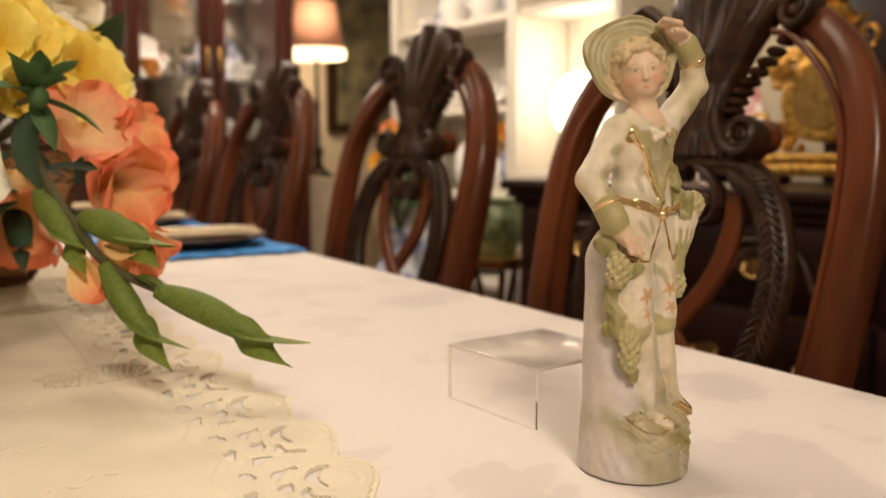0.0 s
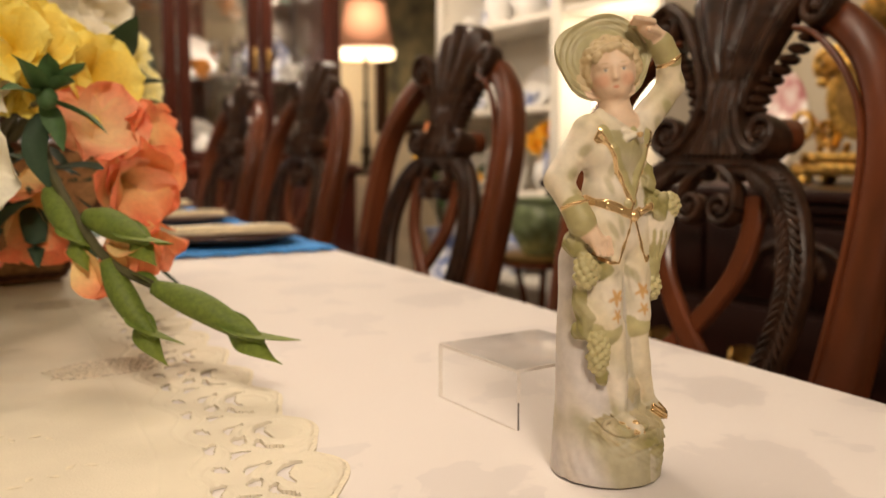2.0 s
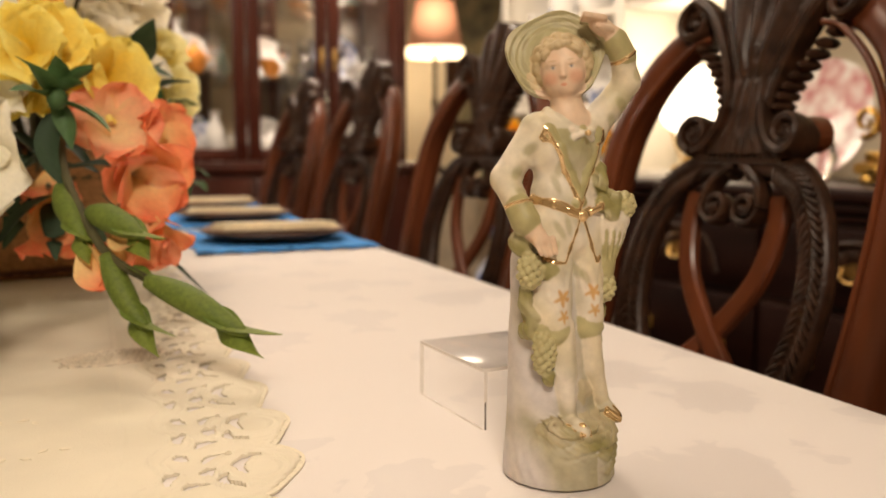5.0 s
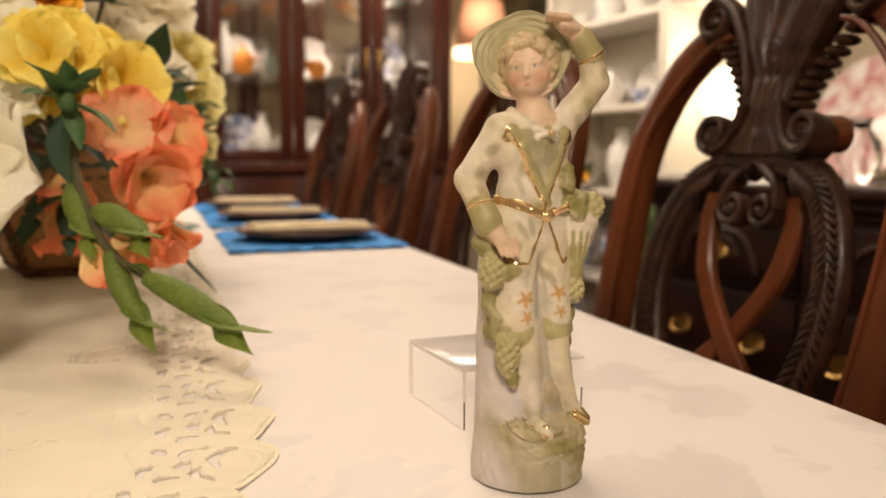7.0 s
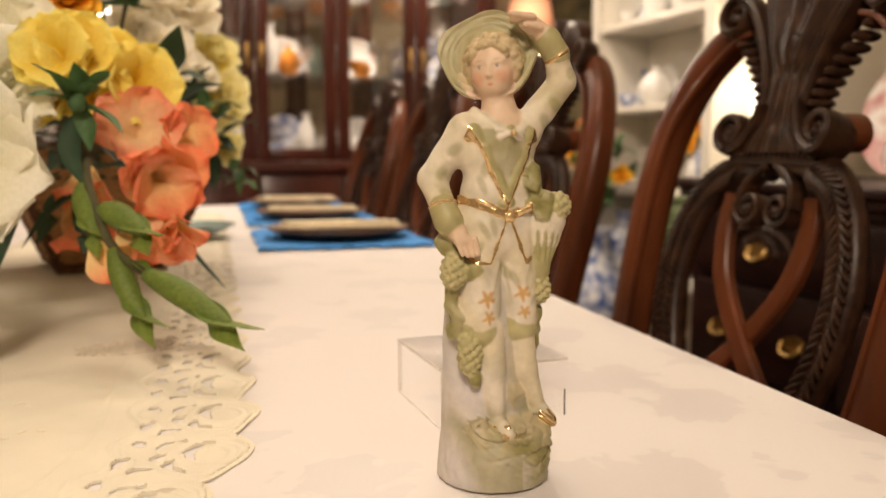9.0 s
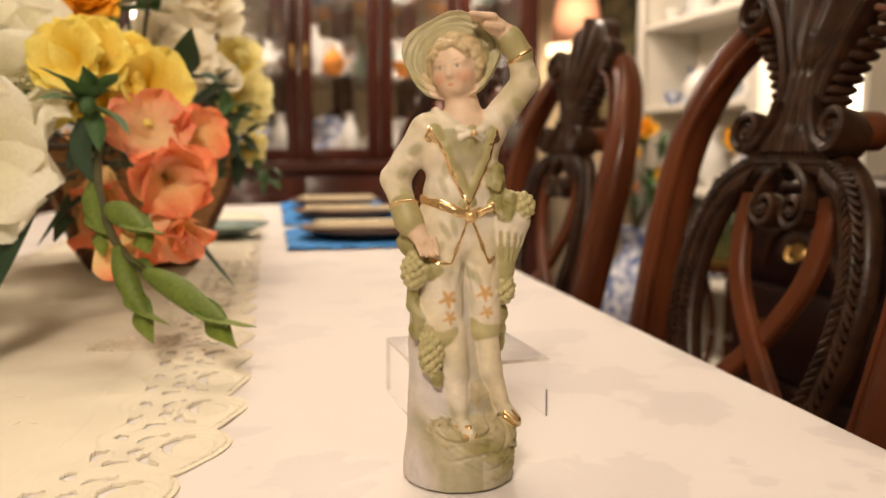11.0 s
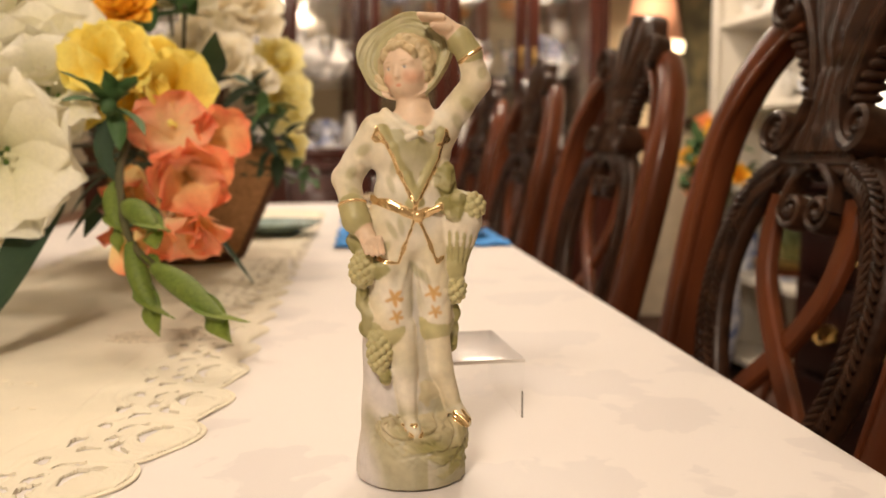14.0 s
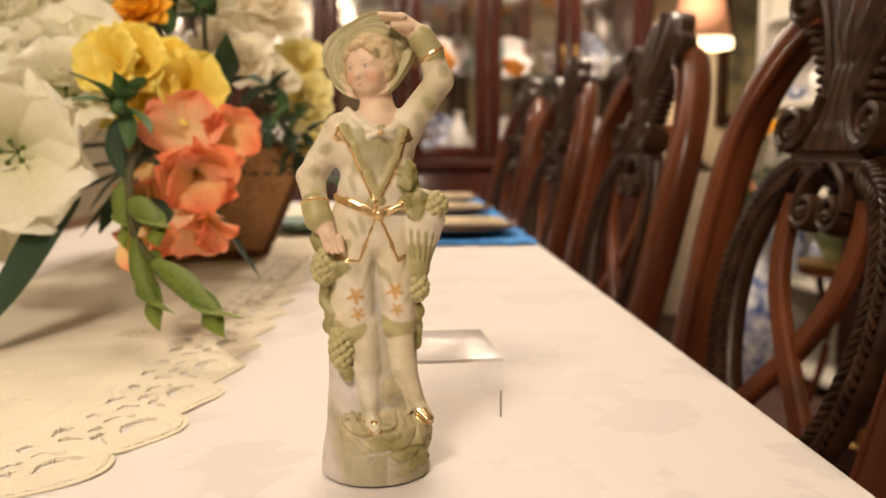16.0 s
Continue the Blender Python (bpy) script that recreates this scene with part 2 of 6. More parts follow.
def petal_material(name, base, tip, thin=0.25, vein=0.12, start=0.5, end=1.25):
    """Silk petal: colour runs from base to tip along the petal."""
    m = bpy.data.materials.new(name)
    m.use_nodes = True
    n, l = m.node_tree.nodes, m.node_tree.links
    b = n["Principled BSDF"]
    at = n.new("ShaderNodeAttribute")
    at.attribute_name = "along"
    co = n.new("ShaderNodeTexCoord")
    no = n.new("ShaderNodeTexNoise")
    no.inputs["Scale"].default_value, no.inputs["Detail"].default_value = 55, 4
    l.new(co.outputs["Object"], no.inputs[0])
    add = n.new("ShaderNodeMath")
    add.operation = "MULTIPLY_ADD"
    add.inputs[1].default_value = 0.5
    l.new(no.outputs[0], add.inputs[0])
    l.new(at.outputs["Fac"], add.inputs[2])
    mr = n.new("ShaderNodeMapRange")
    mr.inputs[1].default_value, mr.inputs[2].default_value = start, end
    l.new(add.outputs[0], mr.inputs[0])
    mix = n.new("ShaderNodeMix")
    mix.data_type = "RGBA"
    mix.inputs[6].default_value, mix.inputs[7].default_value = (*base, 1), (*tip, 1)
    l.new(mr.outputs[0], mix.inputs[0])
    fine = n.new("ShaderNodeTexNoise")
    fine.inputs["Scale"].default_value = 260
    l.new(co.outputs["Object"], fine.inputs[0])
    hs = n.new("ShaderNodeHueSaturation")
    mv = n.new("ShaderNodeMapRange")
    mv.inputs[3].default_value, mv.inputs[4].default_value = 1 - vein, 1 + vein
    l.new(fine.outputs[0], mv.inputs[0])
    l.new(mv.outputs[0], hs.inputs["Value"])
    l.new(mix.outputs[2], hs.inputs["Color"])
    l.new(hs.outputs[0], b.inputs["Base Color"])
    b.inputs["Roughness"].default_value = 0.62
    bp = n.new("ShaderNodeBump")
    bp.inputs["Strength"].default_value, bp.inputs["Distance"].default_value = 0.35, 0.001
    l.new(fine.outputs[0], bp.inputs["Height"])
    l.new(bp.outputs[0], b.inputs["Normal"])
    tr, ms = n.new("ShaderNodeBsdfTranslucent"), n.new("ShaderNodeMixShader")
    ms.inputs[0].default_value = thin
    l.new(hs.outputs[0], tr.inputs[0])
    l.new(b.outputs[0], ms.inputs[1])
    l.new(tr.outputs[0], ms.inputs[2])
    l.new(ms.outputs[0], n["Material Output"].inputs[0])
    return m


CORAL = petal_material("coral silk petal", (0.95, 0.68, 0.30), (0.93, 0.275, 0.13), 0.28, 0.14, 0.66, 1.2)
PINK = petal_material("pale coral silk petal", (0.95, 0.72, 0.42), (0.93, 0.36, 0.21), 0.28, 0.14, 0.60, 1.2)
YELLOW = petal_material("yellow silk petal", (0.93, 0.66, 0.05), (0.97, 0.86, 0.24), 0.28)
LEMON = petal_material("pale yellow silk petal", (0.94, 0.82, 0.30), (0.97, 0.92, 0.54), 0.42)
ORANGE = petal_material("orange silk petal", (0.86, 0.42, 0.015), (0.97, 0.56, 0.04), 0.28)
IVORY = petal_material("ivory silk petal", (0.84, 0.81, 0.56), (0.95, 0.92, 0.80), 0.25)
CREAMP = petal_material("cream silk petal", (0.93, 0.84, 0.64), (0.97, 0.93, 0.81), 0.40)
LEAF = petal_material("green silk leaf", (0.055, 0.12, 0.035), (0.065, 0.145, 0.045), 0.1, 0.25)
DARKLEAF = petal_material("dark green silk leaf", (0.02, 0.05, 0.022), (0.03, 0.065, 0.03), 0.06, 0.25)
BUD = petal_material("gladiolus sheath green", (0.085, 0.15, 0.02), (0.20, 0.25, 0.035), 0.15, 0.4)
STEM = material("stem brown green", (0.075, 0.07, 0.028), 0.6, vary=0.3, scale=60)
BASKET = material("woven brown basket", (0.40, 0.20, 0.08), 0.75, vary=0.45, scale=120, bump=0.6, bump_scale=260, stretch=(1, 1, 2.2))
ROPE = material("dark braided trim", (0.11, 0.045, 0.02), 0.8, vary=0.5, scale=160, bump=0.6)
LACE = material("ecru cutwork linen", (0.775, 0.715, 0.58), 0.85, vary=0.05, scale=16, bump=0.25, bump_scale=700)
THREAD = material("ecru embroidery thread", (0.80, 0.73, 0.575), 0.7, vary=0.08, scale=300, bump=0.2, bump_scale=900)
NETTING = material("tan needle lace", (0.745, 0.665, 0.535), 0.85, vary=0.25, scale=240)
BLUE_MAT = material("bright blue woven fabric", (0.045, 0.27, 0.72), 0.8, vary=0.3, scale=140, bump=0.5, bump_scale=500)
CHARGER = material("brown lacquer charger", (0.13, 0.058, 0.028), 0.35, vary=0.4, scale=30)
NAPKIN = material("cream napkin fabric", (0.88, 0.78, 0.57), 0.9, vary=0.12, scale=50, bump=0.3, bump_scale=500)
DARK_METAL = material("dark bronze", (0.05, 0.035, 0.025), 0.4, metal=0.7, vary=0.3)
PAINTING = material("dark floral painting", (0.28, 0.24, 0.13), 0.5, dark=(0.06, 0.06, 0.05), scale=7, detail=5)
GREEN_GLAZE = material("celadon green glaze", (0.16, 0.2, 0.1), 0.25, vary=0.4, scale=25)
SKIRT = material("cream table skirt", (0.62, 0.52, 0.38), 0.9, vary=0.12, scale=12, bump=0.2)


def lit_shade():
    """Fabric that glows most where the bulb is nearest."""
    m = glow("amber lamp shade", (1.0, 0.42, 0.2), 1.0)
    n, l = m.node_tree.nodes, m.node_tree.links
    b = n["Principled BSDF"]
    b.inputs["Base Color"].default_value = (0.4, 0.14, 0.06, 1)
    co, di, mr = n.new("ShaderNodeTexCoord"), n.new("ShaderNodeVectorMath"), n.new("ShaderNodeMapRange")
    di.operation = "DISTANCE"
    di.inputs[1].default_value = (-0.06, -0.1, 0.94)
    mr.inputs[1].default_value, mr.inputs[2].default_value, mr.inputs[3].default_value, mr.inputs[4].default_value = 0.02, 0.17, 2.2, 0.22
    l.new(co.outputs["Object"], di.inputs[0])
    l.new(di.outputs["Value"], mr.inputs[0])
    l.new(mr.outputs[0], b.inputs["Emission Strength"])
    return m


SHADE = lit_shade()
# beads emit by themselves, in place of the bulb's light on them
FRINGE_GLOW = glow("white bead fringe with added glow", (1.0, 0.8, 0.52), 2.4)
BULB = glow("lit bulb", (1.0, 0.8, 0.55), 18)
MILK = glow("lit milk glass", (1.0, 0.88, 0.7), 3.0)
# opaque tones for the dark and bright reflections along clear acrylic edges
DARK_EDGE = material("acrylic edge painted dark", (0.22, 0.20, 0.18), 0.1, vary=0.3, scale=80)
GLINT_EDGE = material("acrylic edge painted glint", (0.8, 0.75, 0.7), 0.08, vary=0.1, scale=50)



def bisque():
    """Matt painted bisque with gilt lines; the paint is carried by the mesh."""
    m = bpy.data.materials.new("painted bisque porcelain")
    m.use_nodes = True
    n, l = m.node_tree.nodes, m.node_tree.links
    b = n["Principled BSDF"]
    at = n.new("ShaderNodeAttribute")
    at.attribute_name = "paint"
    co = n.new("ShaderNodeTexCoord")
    no = n.new("ShaderNodeTexNoise")
    no.inputs["Scale"].default_value, no.inputs["Detail"].default_value = 160, 4
    l.new(co.outputs["Object"], no.inputs[0])
    mr = n.new("ShaderNodeMapRange")
    mr.inputs[1].default_value, mr.inputs[2].default_value, mr.inputs[3].default_value, mr.inputs[4].default_value = 0.3, 0.7, 0.9, 1.06
    l.new(no.outputs[0], mr.inputs[0])
    hs = n.new("ShaderNodeHueSaturation")
    l.new(at.outputs["Color"], hs.inputs["Color"])
    l.new(mr.outputs[0], hs.inputs["Value"])
    l.new(hs.outputs[0], b.inputs["Base Color"])
    gold = n.new("ShaderNodeAttribute")
    gold.attribute_name = "gilt"
    l.new(gold.outputs["Fac"], b.inputs["Metallic"])
    ro = n.new("ShaderNodeMapRange")
    ro.inputs[3].default_value, ro.inputs[4].default_value = 0.5, 0.2
    l.new(gold.outputs["Fac"], ro.inputs[0])
    l.new(ro.outputs[0], b.inputs["Roughness"])
    b.inputs["Subsurface Weight"].default_value = 0.12
    b.inputs["Subsurface Radius"].default_value = (0.006, 0.004, 0.003)
    b.inputs["Subsurface Scale"].default_value = 0.3
    fine = n.new("ShaderNodeTexNoise")
    fine.inputs["Scale"].default_value = 700
    l.new(co.outputs["Object"], fine.inputs[0])
    bp = n.new("ShaderNodeBump")
    bp.inputs["Strength"].default_value, bp.inputs["Distance"].default_value = 0.12, 0.0006
    l.new(fine.outputs[0], bp.inputs["Height"])
    l.new(bp.outputs[0], b.inputs["Normal"])
    return m


BISQUE = bisque()

# ---- lights of the place, and two added ceiling fills ----
CH = (0.30, 1.25)
for k in range(6):
    a = 2 * math.pi * k / 6 + 0.3
    lamp("chandelier_bulb", "POINT", (CH[0] + 0.26 * math.cos(a), CH[1] + 0.26 * math.sin(a), 2.045), 4.1, 0.03)
# added fill from behind the camera, aimed at the figurine and flowers
lamp("front_fill_light", "AREA", (-0.3, -1.1, 2.38), 49, 0.5, (0.15, 0.7, 0.8))
lamp("table_lamp_light", "POINT", (2.46, 4.6, 1.48), 10.0, 0.04, colour=(1.0, 0.76, 0.5))
lamp("globe_lamp_light", "POINT", (2.20, 2.20, 1.30), 2.3, 0.05)
for x in (-0.05, 0.67, 1.39):
    lamp("cabinet_light", "AREA", (x, 3.72, 2.19), 18.0, 0.25, (x, 3.72, 0.9))
# added fill that brightens the white shelves and far chairs
lamp("shelf_fill_light", "AREA", (1.3, 2.75, 2.38), 26, 0.4, (1.4, 2.8, 0.0))

# ---- the room ----
TOP = 0.75


def structure(name, lo, hi, mat, label, category):
    return tagged(link_mesh(name, boxes((lo, hi)), mat, False), label, category, kind="structure")


structure("floor", (-2.6, -2.7, -0.1), (3.7, 5.2, 0.0), CARPET, "dark patterned carpet covering the dining room floor", "floor")
structure("ceiling", (-2.6, -2.7, 2.5), (3.7, 5.2, 2.6), CEILING, "plain off-white painted ceiling of the room", "ceiling")
structure("wall_west", (-2.6, -2.6, 0), (-2.5, 5.1, 2.5), CREAM_WALL, "plain cream painted wall of the dining room", "wall")
structure("wall_south", (-2.6, -2.7, 0), (3.6, -2.6, 2.5), CREAM_WALL, "plain cream painted wall closing the room", "wall")
structure("wall_east", (2.44, -2.6, 0), (2.56, 3.32, 2.5), CREAM_WALL, "cream painted wall behind sideboard and shelves", "wall")
structure("wall_far_east", (3.55, 3.32, 0), (3.65, 5.1, 2.5), CREAM_WALL, "cream painted wall of the alcove", "wall")
structure("wall_alcove", (2.56, 3.22, 0), (3.55, 3.32, 2.5), CREAM_WALL, "short cream return wall of the alcove", "wall")
structure("wall_north", (-2.5, 5.0, 0), (3.65, 5.1, 2.5), CREAM_WALL, "cream painted wall behind lamp and painting", "wall")
structure("wall_cabinet", (-2.5, 4.02, 0), (1.72, 4.1, 2.5), CREAM_WALL, "cream partition wall behind the china cabinet", "wall")

# ---- table and cloth ----
SKEW = 0.083


def edge_x(y):
    return 0.664 + SKEW * y


dining_table = thing("dining_table", (0.1, 1.4, 0), "long dark mahogany dining table under a white cloth", "table")
part("tabletop", boxes(((-0.52, -1.5, 0.715), (0.5, 1.6, 0.742)), bevel=0.008), MAHOGANY, dining_table)
for sx in (-0.4, 0.4):
    for sy in (-1.3, 1.4):
        bm = lathe(bmesh.new(), [(0.03, 0), (0.045, 0.03), (0.03, 0.1), (0.05, 0.4), (0.035, 0.5), (0.055, 0.6), (0.05, 0.715)])
        bmesh.ops.translate(bm, vec=(sx, sy, 0), verts=bm.verts[:])
        part("leg", bm, MAHOGANY, dining_table)


def tablecloth():
    """A sheet over the table with a softly folded drop all round."""
    bm = bmesh.new()
    y0, y1, rad = -0.15, 3.05, 0.10
    cx = 0.1
    loop = []
    # rounded rectangle, walked once round, sheared by SKEW
    hw = 0.564
    corners = [(hw - rad, y1 - rad, 0), (-hw + rad, y1 - rad, 90), (-hw + rad, y0 + rad, 180), (hw - rad, y0 + rad, 270)]
    for (x, y, a0) in corners:
        for k in range(9):
            a = radians(a0 + 90 * k / 8)
            loop.append(Vector((x + rad * math.cos(a), y + rad * math.sin(a), 0)))
    dense = []
    for a, b in zip(loop, loop[1:] + loop[:1]):
        n = max(1, int((b - a).length / 0.03))
        dense += [a.lerp(b, k / n) for k in range(n)]
    n = len(dense)
    mid = Vector((0, (y0 + y1) / 2, 0))
    rings = []
    steps = [(-0.012, 0.0, 0), (-0.005, -0.0012, 0), (0.0, -0.005, 0.0), (0.003, -0.012, 0.05), (0.006, -0.05, 0.4), (0.012, -0.12, 0.8), (0.02, -0.2, 1.0), (0.024, -0.28, 1.0)]
    length = 0
    for out, dz, wave in steps:
        ring = []
        s = 0.0
        for i, p in enumerate(dense):
            t = (dense[(i + 1) % n] - dense[i - 1]).normalized()
            nor = Vector((t.y, -t.x, 0))
            s += (p - dense[i - 1]).length if i else 0
            w = 0.012 * wave * (math.sin(s * 21) + 0.6 * math.sin(s * 33 + 1.3))
            q = p + nor * (out + w)
            ring.append(bm.verts.new((q.x + cx + SKEW * q.y, q.y, TOP + dz)))
        rings.append(ring)
    for a, b in zip(rings, rings[1:]):
        for i in range(n):
            bm.faces.new((a[i], a[(i + 1) % n], b[(i + 1) % n], b[i]))
    bm.faces.new(rings[0])
    bmesh.ops.triangulate(bm, faces=[f for f in bm.faces if len(f.verts) > 4])
    return bm


cloth_ob = link_mesh("tablecloth", tablecloth(), DAMASK)
tagged(cloth_ob, "white damask tablecloth with tone-on-tone floral weave on the table", "tablecloth")

# ---- dining chairs ----
def spiral(cs, cz, r0, turns, hand, start=0.0, n=40, r1=0.15):
    """Points (s, z) of a scroll that winds in about (cs, cz)."""
    out = []
    for i in range(n + 1):
        t = i / n
        a = start + hand * 2 * math.pi * turns * t
        r = r0 * (1 - t) + r0 * r1 * t
        out.append((cs + r * math.cos(a), cz + r * math.sin(a)))
    return out


def build_chair(place, turn):
    chair = thing("dining_chair", place, "dark mahogany dining chair with carved shell crest and interlaced splat", "chair", "chairs along the table", turn=turn)

    def back(s, z, d=0.0):
        bow = 0.02 * (s / 0.235) ** 2
        x = 0.293 + 0.235 * (z - 0.94) if z > 0.5 else 0.1896 + 0.1 * (z - 0.5)
        return Vector((x + d - bow, s, z))

    def strip(pts, wide, deep, d=0.0, n=10, taper=None, square=2.6, raw=False, seg=10):
        path = [back(p[0], p[1], d) for p in pts] if raw else [back(p[0], p[1], d) for p in smooth_path([(a, b, 0) for a, b in pts], n)]
        return sweep(bmesh.new(), path, wide, deep, up=(1, 0, -0.28), taper=taper, square=square, seg=seg)

    for sg in (1, -1):
        pts = [(0.185, 0.44), (0.204, 0.60), (0.220, 0.75), (0.226, 0.88), (0.217, 0.97), (0.184, 1.045), (0.135, 1.092), (0.105, 1.103)]
        part("stile", strip([(sg * a, b) for a, b in pts], 0.046, 0.046, 0.008, square=3.2, seg=14, taper=lambda t: 1.12 - 0.22 * t), MAHOGANY, chair)
        # moulded bead along the inner edge of the stile
        part("moulding", strip([(sg * (a - 0.021), b - (0.012 if b > 1.0 else 0)) for a, b in pts[1:]], 0.008, 0.012, -0.014), MAHOGANY, chair)
        # leaf that sweeps from the waist to the crest volute
        vol = spiral(sg * 0.112, 1.112, 0.026, 1.6, -sg, start=math.pi / 2)
        leaf = [(sg * 0.031, 0.985), (sg * 0.038, 1.03), (sg * 0.056, 1.075), (sg * 0.084, 1.118)]
        bm = strip(leaf + [vol[0]], 0.017, 0.03, -0.012, taper=lambda t: 0.7 + 0.5 * t)
        bm2 = strip(vol, 0.013, 0.034, -0.012, raw=True, taper=lambda t: 1.1 - 0.45 * t)
        me = bpy.data.meshes.new("tmp")
        bm2.to_mesh(me)
        bm.from_mesh(me)
        ball(bm, back(sg * 0.112, 1.112, -0.014), (0.014, 0.009, 0.009))
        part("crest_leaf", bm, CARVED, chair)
        for k in range(9):
            t = k / 8
            s = 0.043 + 0.068 * t ** 1.5
            z = 0.998 + 0.092 * t
            r = 0.0088 - 0.002 * abs(t - 0.4)
            part("gadroon", ball(bmesh.new(), back(sg * s, z, -0.004), (0.02, r, r * 0.85)), CARVED, chair)
        # scrolls at the foot of the shell, with their rolled ends
        sc = spiral(sg * 0.070, 0.966, 0.023, 1.7, sg, start=-math.pi / 2 if sg > 0 else -math.pi / 2)
        bm = strip([(sg * 0.028, 0.999), (sg * 0.036, 0.972), (sg * 0.05, 0.952), sc[0]], 0.015, 0.04, -0.012)
        bm2 = strip(sc, 0.012, 0.042, -0.012, raw=True, taper=lambda t: 1.15 - 0.4 * t)
        bm2.to_mesh(me)
        bm.from_mesh(me)
        ball(bm, back(sg * 0.070, 0.966, -0.014), (0.02, 0.008, 0.008))
        part("shell_scroll", bm, CARVED, chair)
        roll = sweep(bmesh.new(), [back(sg * 0.072, 0.965, -0.008), back(sg * 0.072, 0.965, 0.03)], 0.043, 0.043, up=(0, 0, 1), seg=20)
        part("roll", roll, MAHOGANY, chair)
        # carved outer loop of the splat
        loop = [(sg * 0.012, 0.928), (sg * 0.060, 0.928), (sg * 0.106, 0.898), (sg * 0.135, 0.835), (sg * 0.139, 0.765), (sg * 0.119, 0.69), (sg * 0.082, 0.625), (sg * 0.04, 0.56), (sg * 0.03, 0.48)]
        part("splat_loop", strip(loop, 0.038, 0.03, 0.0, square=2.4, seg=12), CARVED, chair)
        bm = bmesh.new()
        dense = smooth_path([(a, b, 0) for a, b in loop[1:-1]], 7)
        for i in range(1, len(dense) - 1):
            d = (dense[i + 1] - dense[i - 1]).normalized()
            for off in (-1, 1):
                p = dense[i] + Vector((d.y, -d.x, 0)) * off * 0.0085
                q = d + Vector((d.y, -d.x, 0)) * off * 0.7
                a = back(p.x - q.x * 0.008, p.y - q.y * 0.008, -0.015)
                b = back(p.x + q.x * 0.011, p.y + q.y * 0.011, -0.0155)
                sweep(bm, [a, a.lerp(b, 0.5) + Vector((-0.003, 0, 0)), b], 0.0065, 0.006, up=(1, 0, 0), seg=6, taper=lambda t: 1.15 - 0.9 * abs(t - 0.45))
        tagged(part("acanthus", bm, CARVED, chair), kind="stuff")
        # small volute under the knot
        sv = spiral(sg * 0.024, 0.878, 0.021, 1.6, -sg, start=0 if sg > 0 else math.pi, r1=0.12)
        bm = strip([(sg * 0.006, 0.928), (sg * 0.018, 0.922), (sg * 0.038, 0.905), sv[0]], 0.013, 0.026, -0.006)
        bm2 = strip(sv, 0.010, 0.028, -0.006, raw=True)
        bm2.to_mesh(me)
        bm.from_mesh(me)
        ball(bm, back(sg * 0.024, 0.878, -0.012), (0.012, 0.006, 0.006))
        part("volute", bm, CARVED, chair)
        # crossing ribbons
        rib = [(sg * 0.062, 0.893), (sg * 0.064, 0.85), (sg * 0.048, 0.79), (sg * 0.0, 0.725), (sg * -0.06, 0.665), (sg * -0.10, 0.615)]
        part("ribbon", strip(rib, 0.027, 0.018, -0.004 * sg, square=3.5), MAHOGANY, chair)
    # shell with radiating flutes
    def half(z):
        ks = [(0.944, 0.076), (0.955, 0.074), (0.97, 0.052), (0.99, 0.039), (1.02, 0.036), (1.05, 0.045), (1.08, 0.062), (1.11, 0.082), (1.14, 0.088), (1.17, 0.07), (1.19, 0.03)]
        for (a, b), (c, d) in zip(ks, ks[1:]):
            if z <= c:
                return b + (d - b) * (z - a) / (c - a)
        return ks[-1][1]
    bm = bmesh.new()
    nu, nv = 56, 50
    front, rear = [], []
    for j in range(nv + 1):
        z = 0.944 + (1.19 - 0.944) * j / nv
        row, row2 = [], []
        for i in range(nu + 1):
            u = -1 + 2 * i / nu
            s = u * half(z) * 0.9
            lobe = 0.0
            if z > 1.03:
                ang = math.atan2(s, z - 1.0)
                lobe = abs(math.cos(ang * 11)) * min(1, (z - 1.03) / 0.04)
                ridge = 0.010 * lobe
            else:
                ridge = 0.0035 * abs(math.cos(u * 7.5)) + (0.004 if z < 0.972 and int(u * 9 + 20) % 2 else 0) * 0.5
            rim = (1 - abs(u) ** 4)
            zz = z + (0.006 * lobe if j > nv * 0.85 else 0)
            row.append(bm.verts.new(back(s, zz, -0.012 - (0.012 + ridge) * rim)))
            row2.append(bm.verts.new(back(s, zz, 0.014)))
        front.append(row)
        rear.append(row2)
    for g in (front, rear):
        for a, b in zip(g, g[1:]):
            for i in range(nu):
                bm.faces.new((a[i], a[i + 1], b[i + 1], b[i]))
    for i in range(nu):
        bm.faces.new((front[0][i], front[0][i + 1], rear[0][i + 1], rear[0][i]))
        bm.faces.new((front[-1][i], front[-1][i + 1], rear[-1][i + 1], rear[-1][i]))
    for j in range(nv):
        for i in (0, nu):
            bm.faces.new((front[j][i], front[j + 1][i], rear[j + 1][i], rear[j][i]))
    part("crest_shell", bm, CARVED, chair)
    # beaded band at the knot
    bm = bmesh.new()
    for k in range(15):
        ball(bm, back(-0.063 + 0.009 * k, 0.941, -0.016), (0.007, 0.0055, 0.005), 8, 6)
    sweep(bm, [back(-0.068, 0.936, -0.004), back(0.068, 0.936, -0.004)], 0.012, 0.03, up=(1, 0, 0), square=4)
    part("bead_band", bm, CARVED, chair)
    # seat and legs
    out = [(-0.24, -0.25), (-0.24, 0.25), (0.195, 0.2), (0.195, -0.2)]
    part("seat_rail", slab(bmesh.new(), out, 0.38, 0.45), MAHOGANY, chair)
    bm = slab(bmesh.new(), [(a * 0.94, b * 0.94) for a, b in out], 0.44, 0.49)
    bmesh.ops.bevel(bm, geom=bm.edges[:], offset=0.018, segments=3, affect="EDGES")
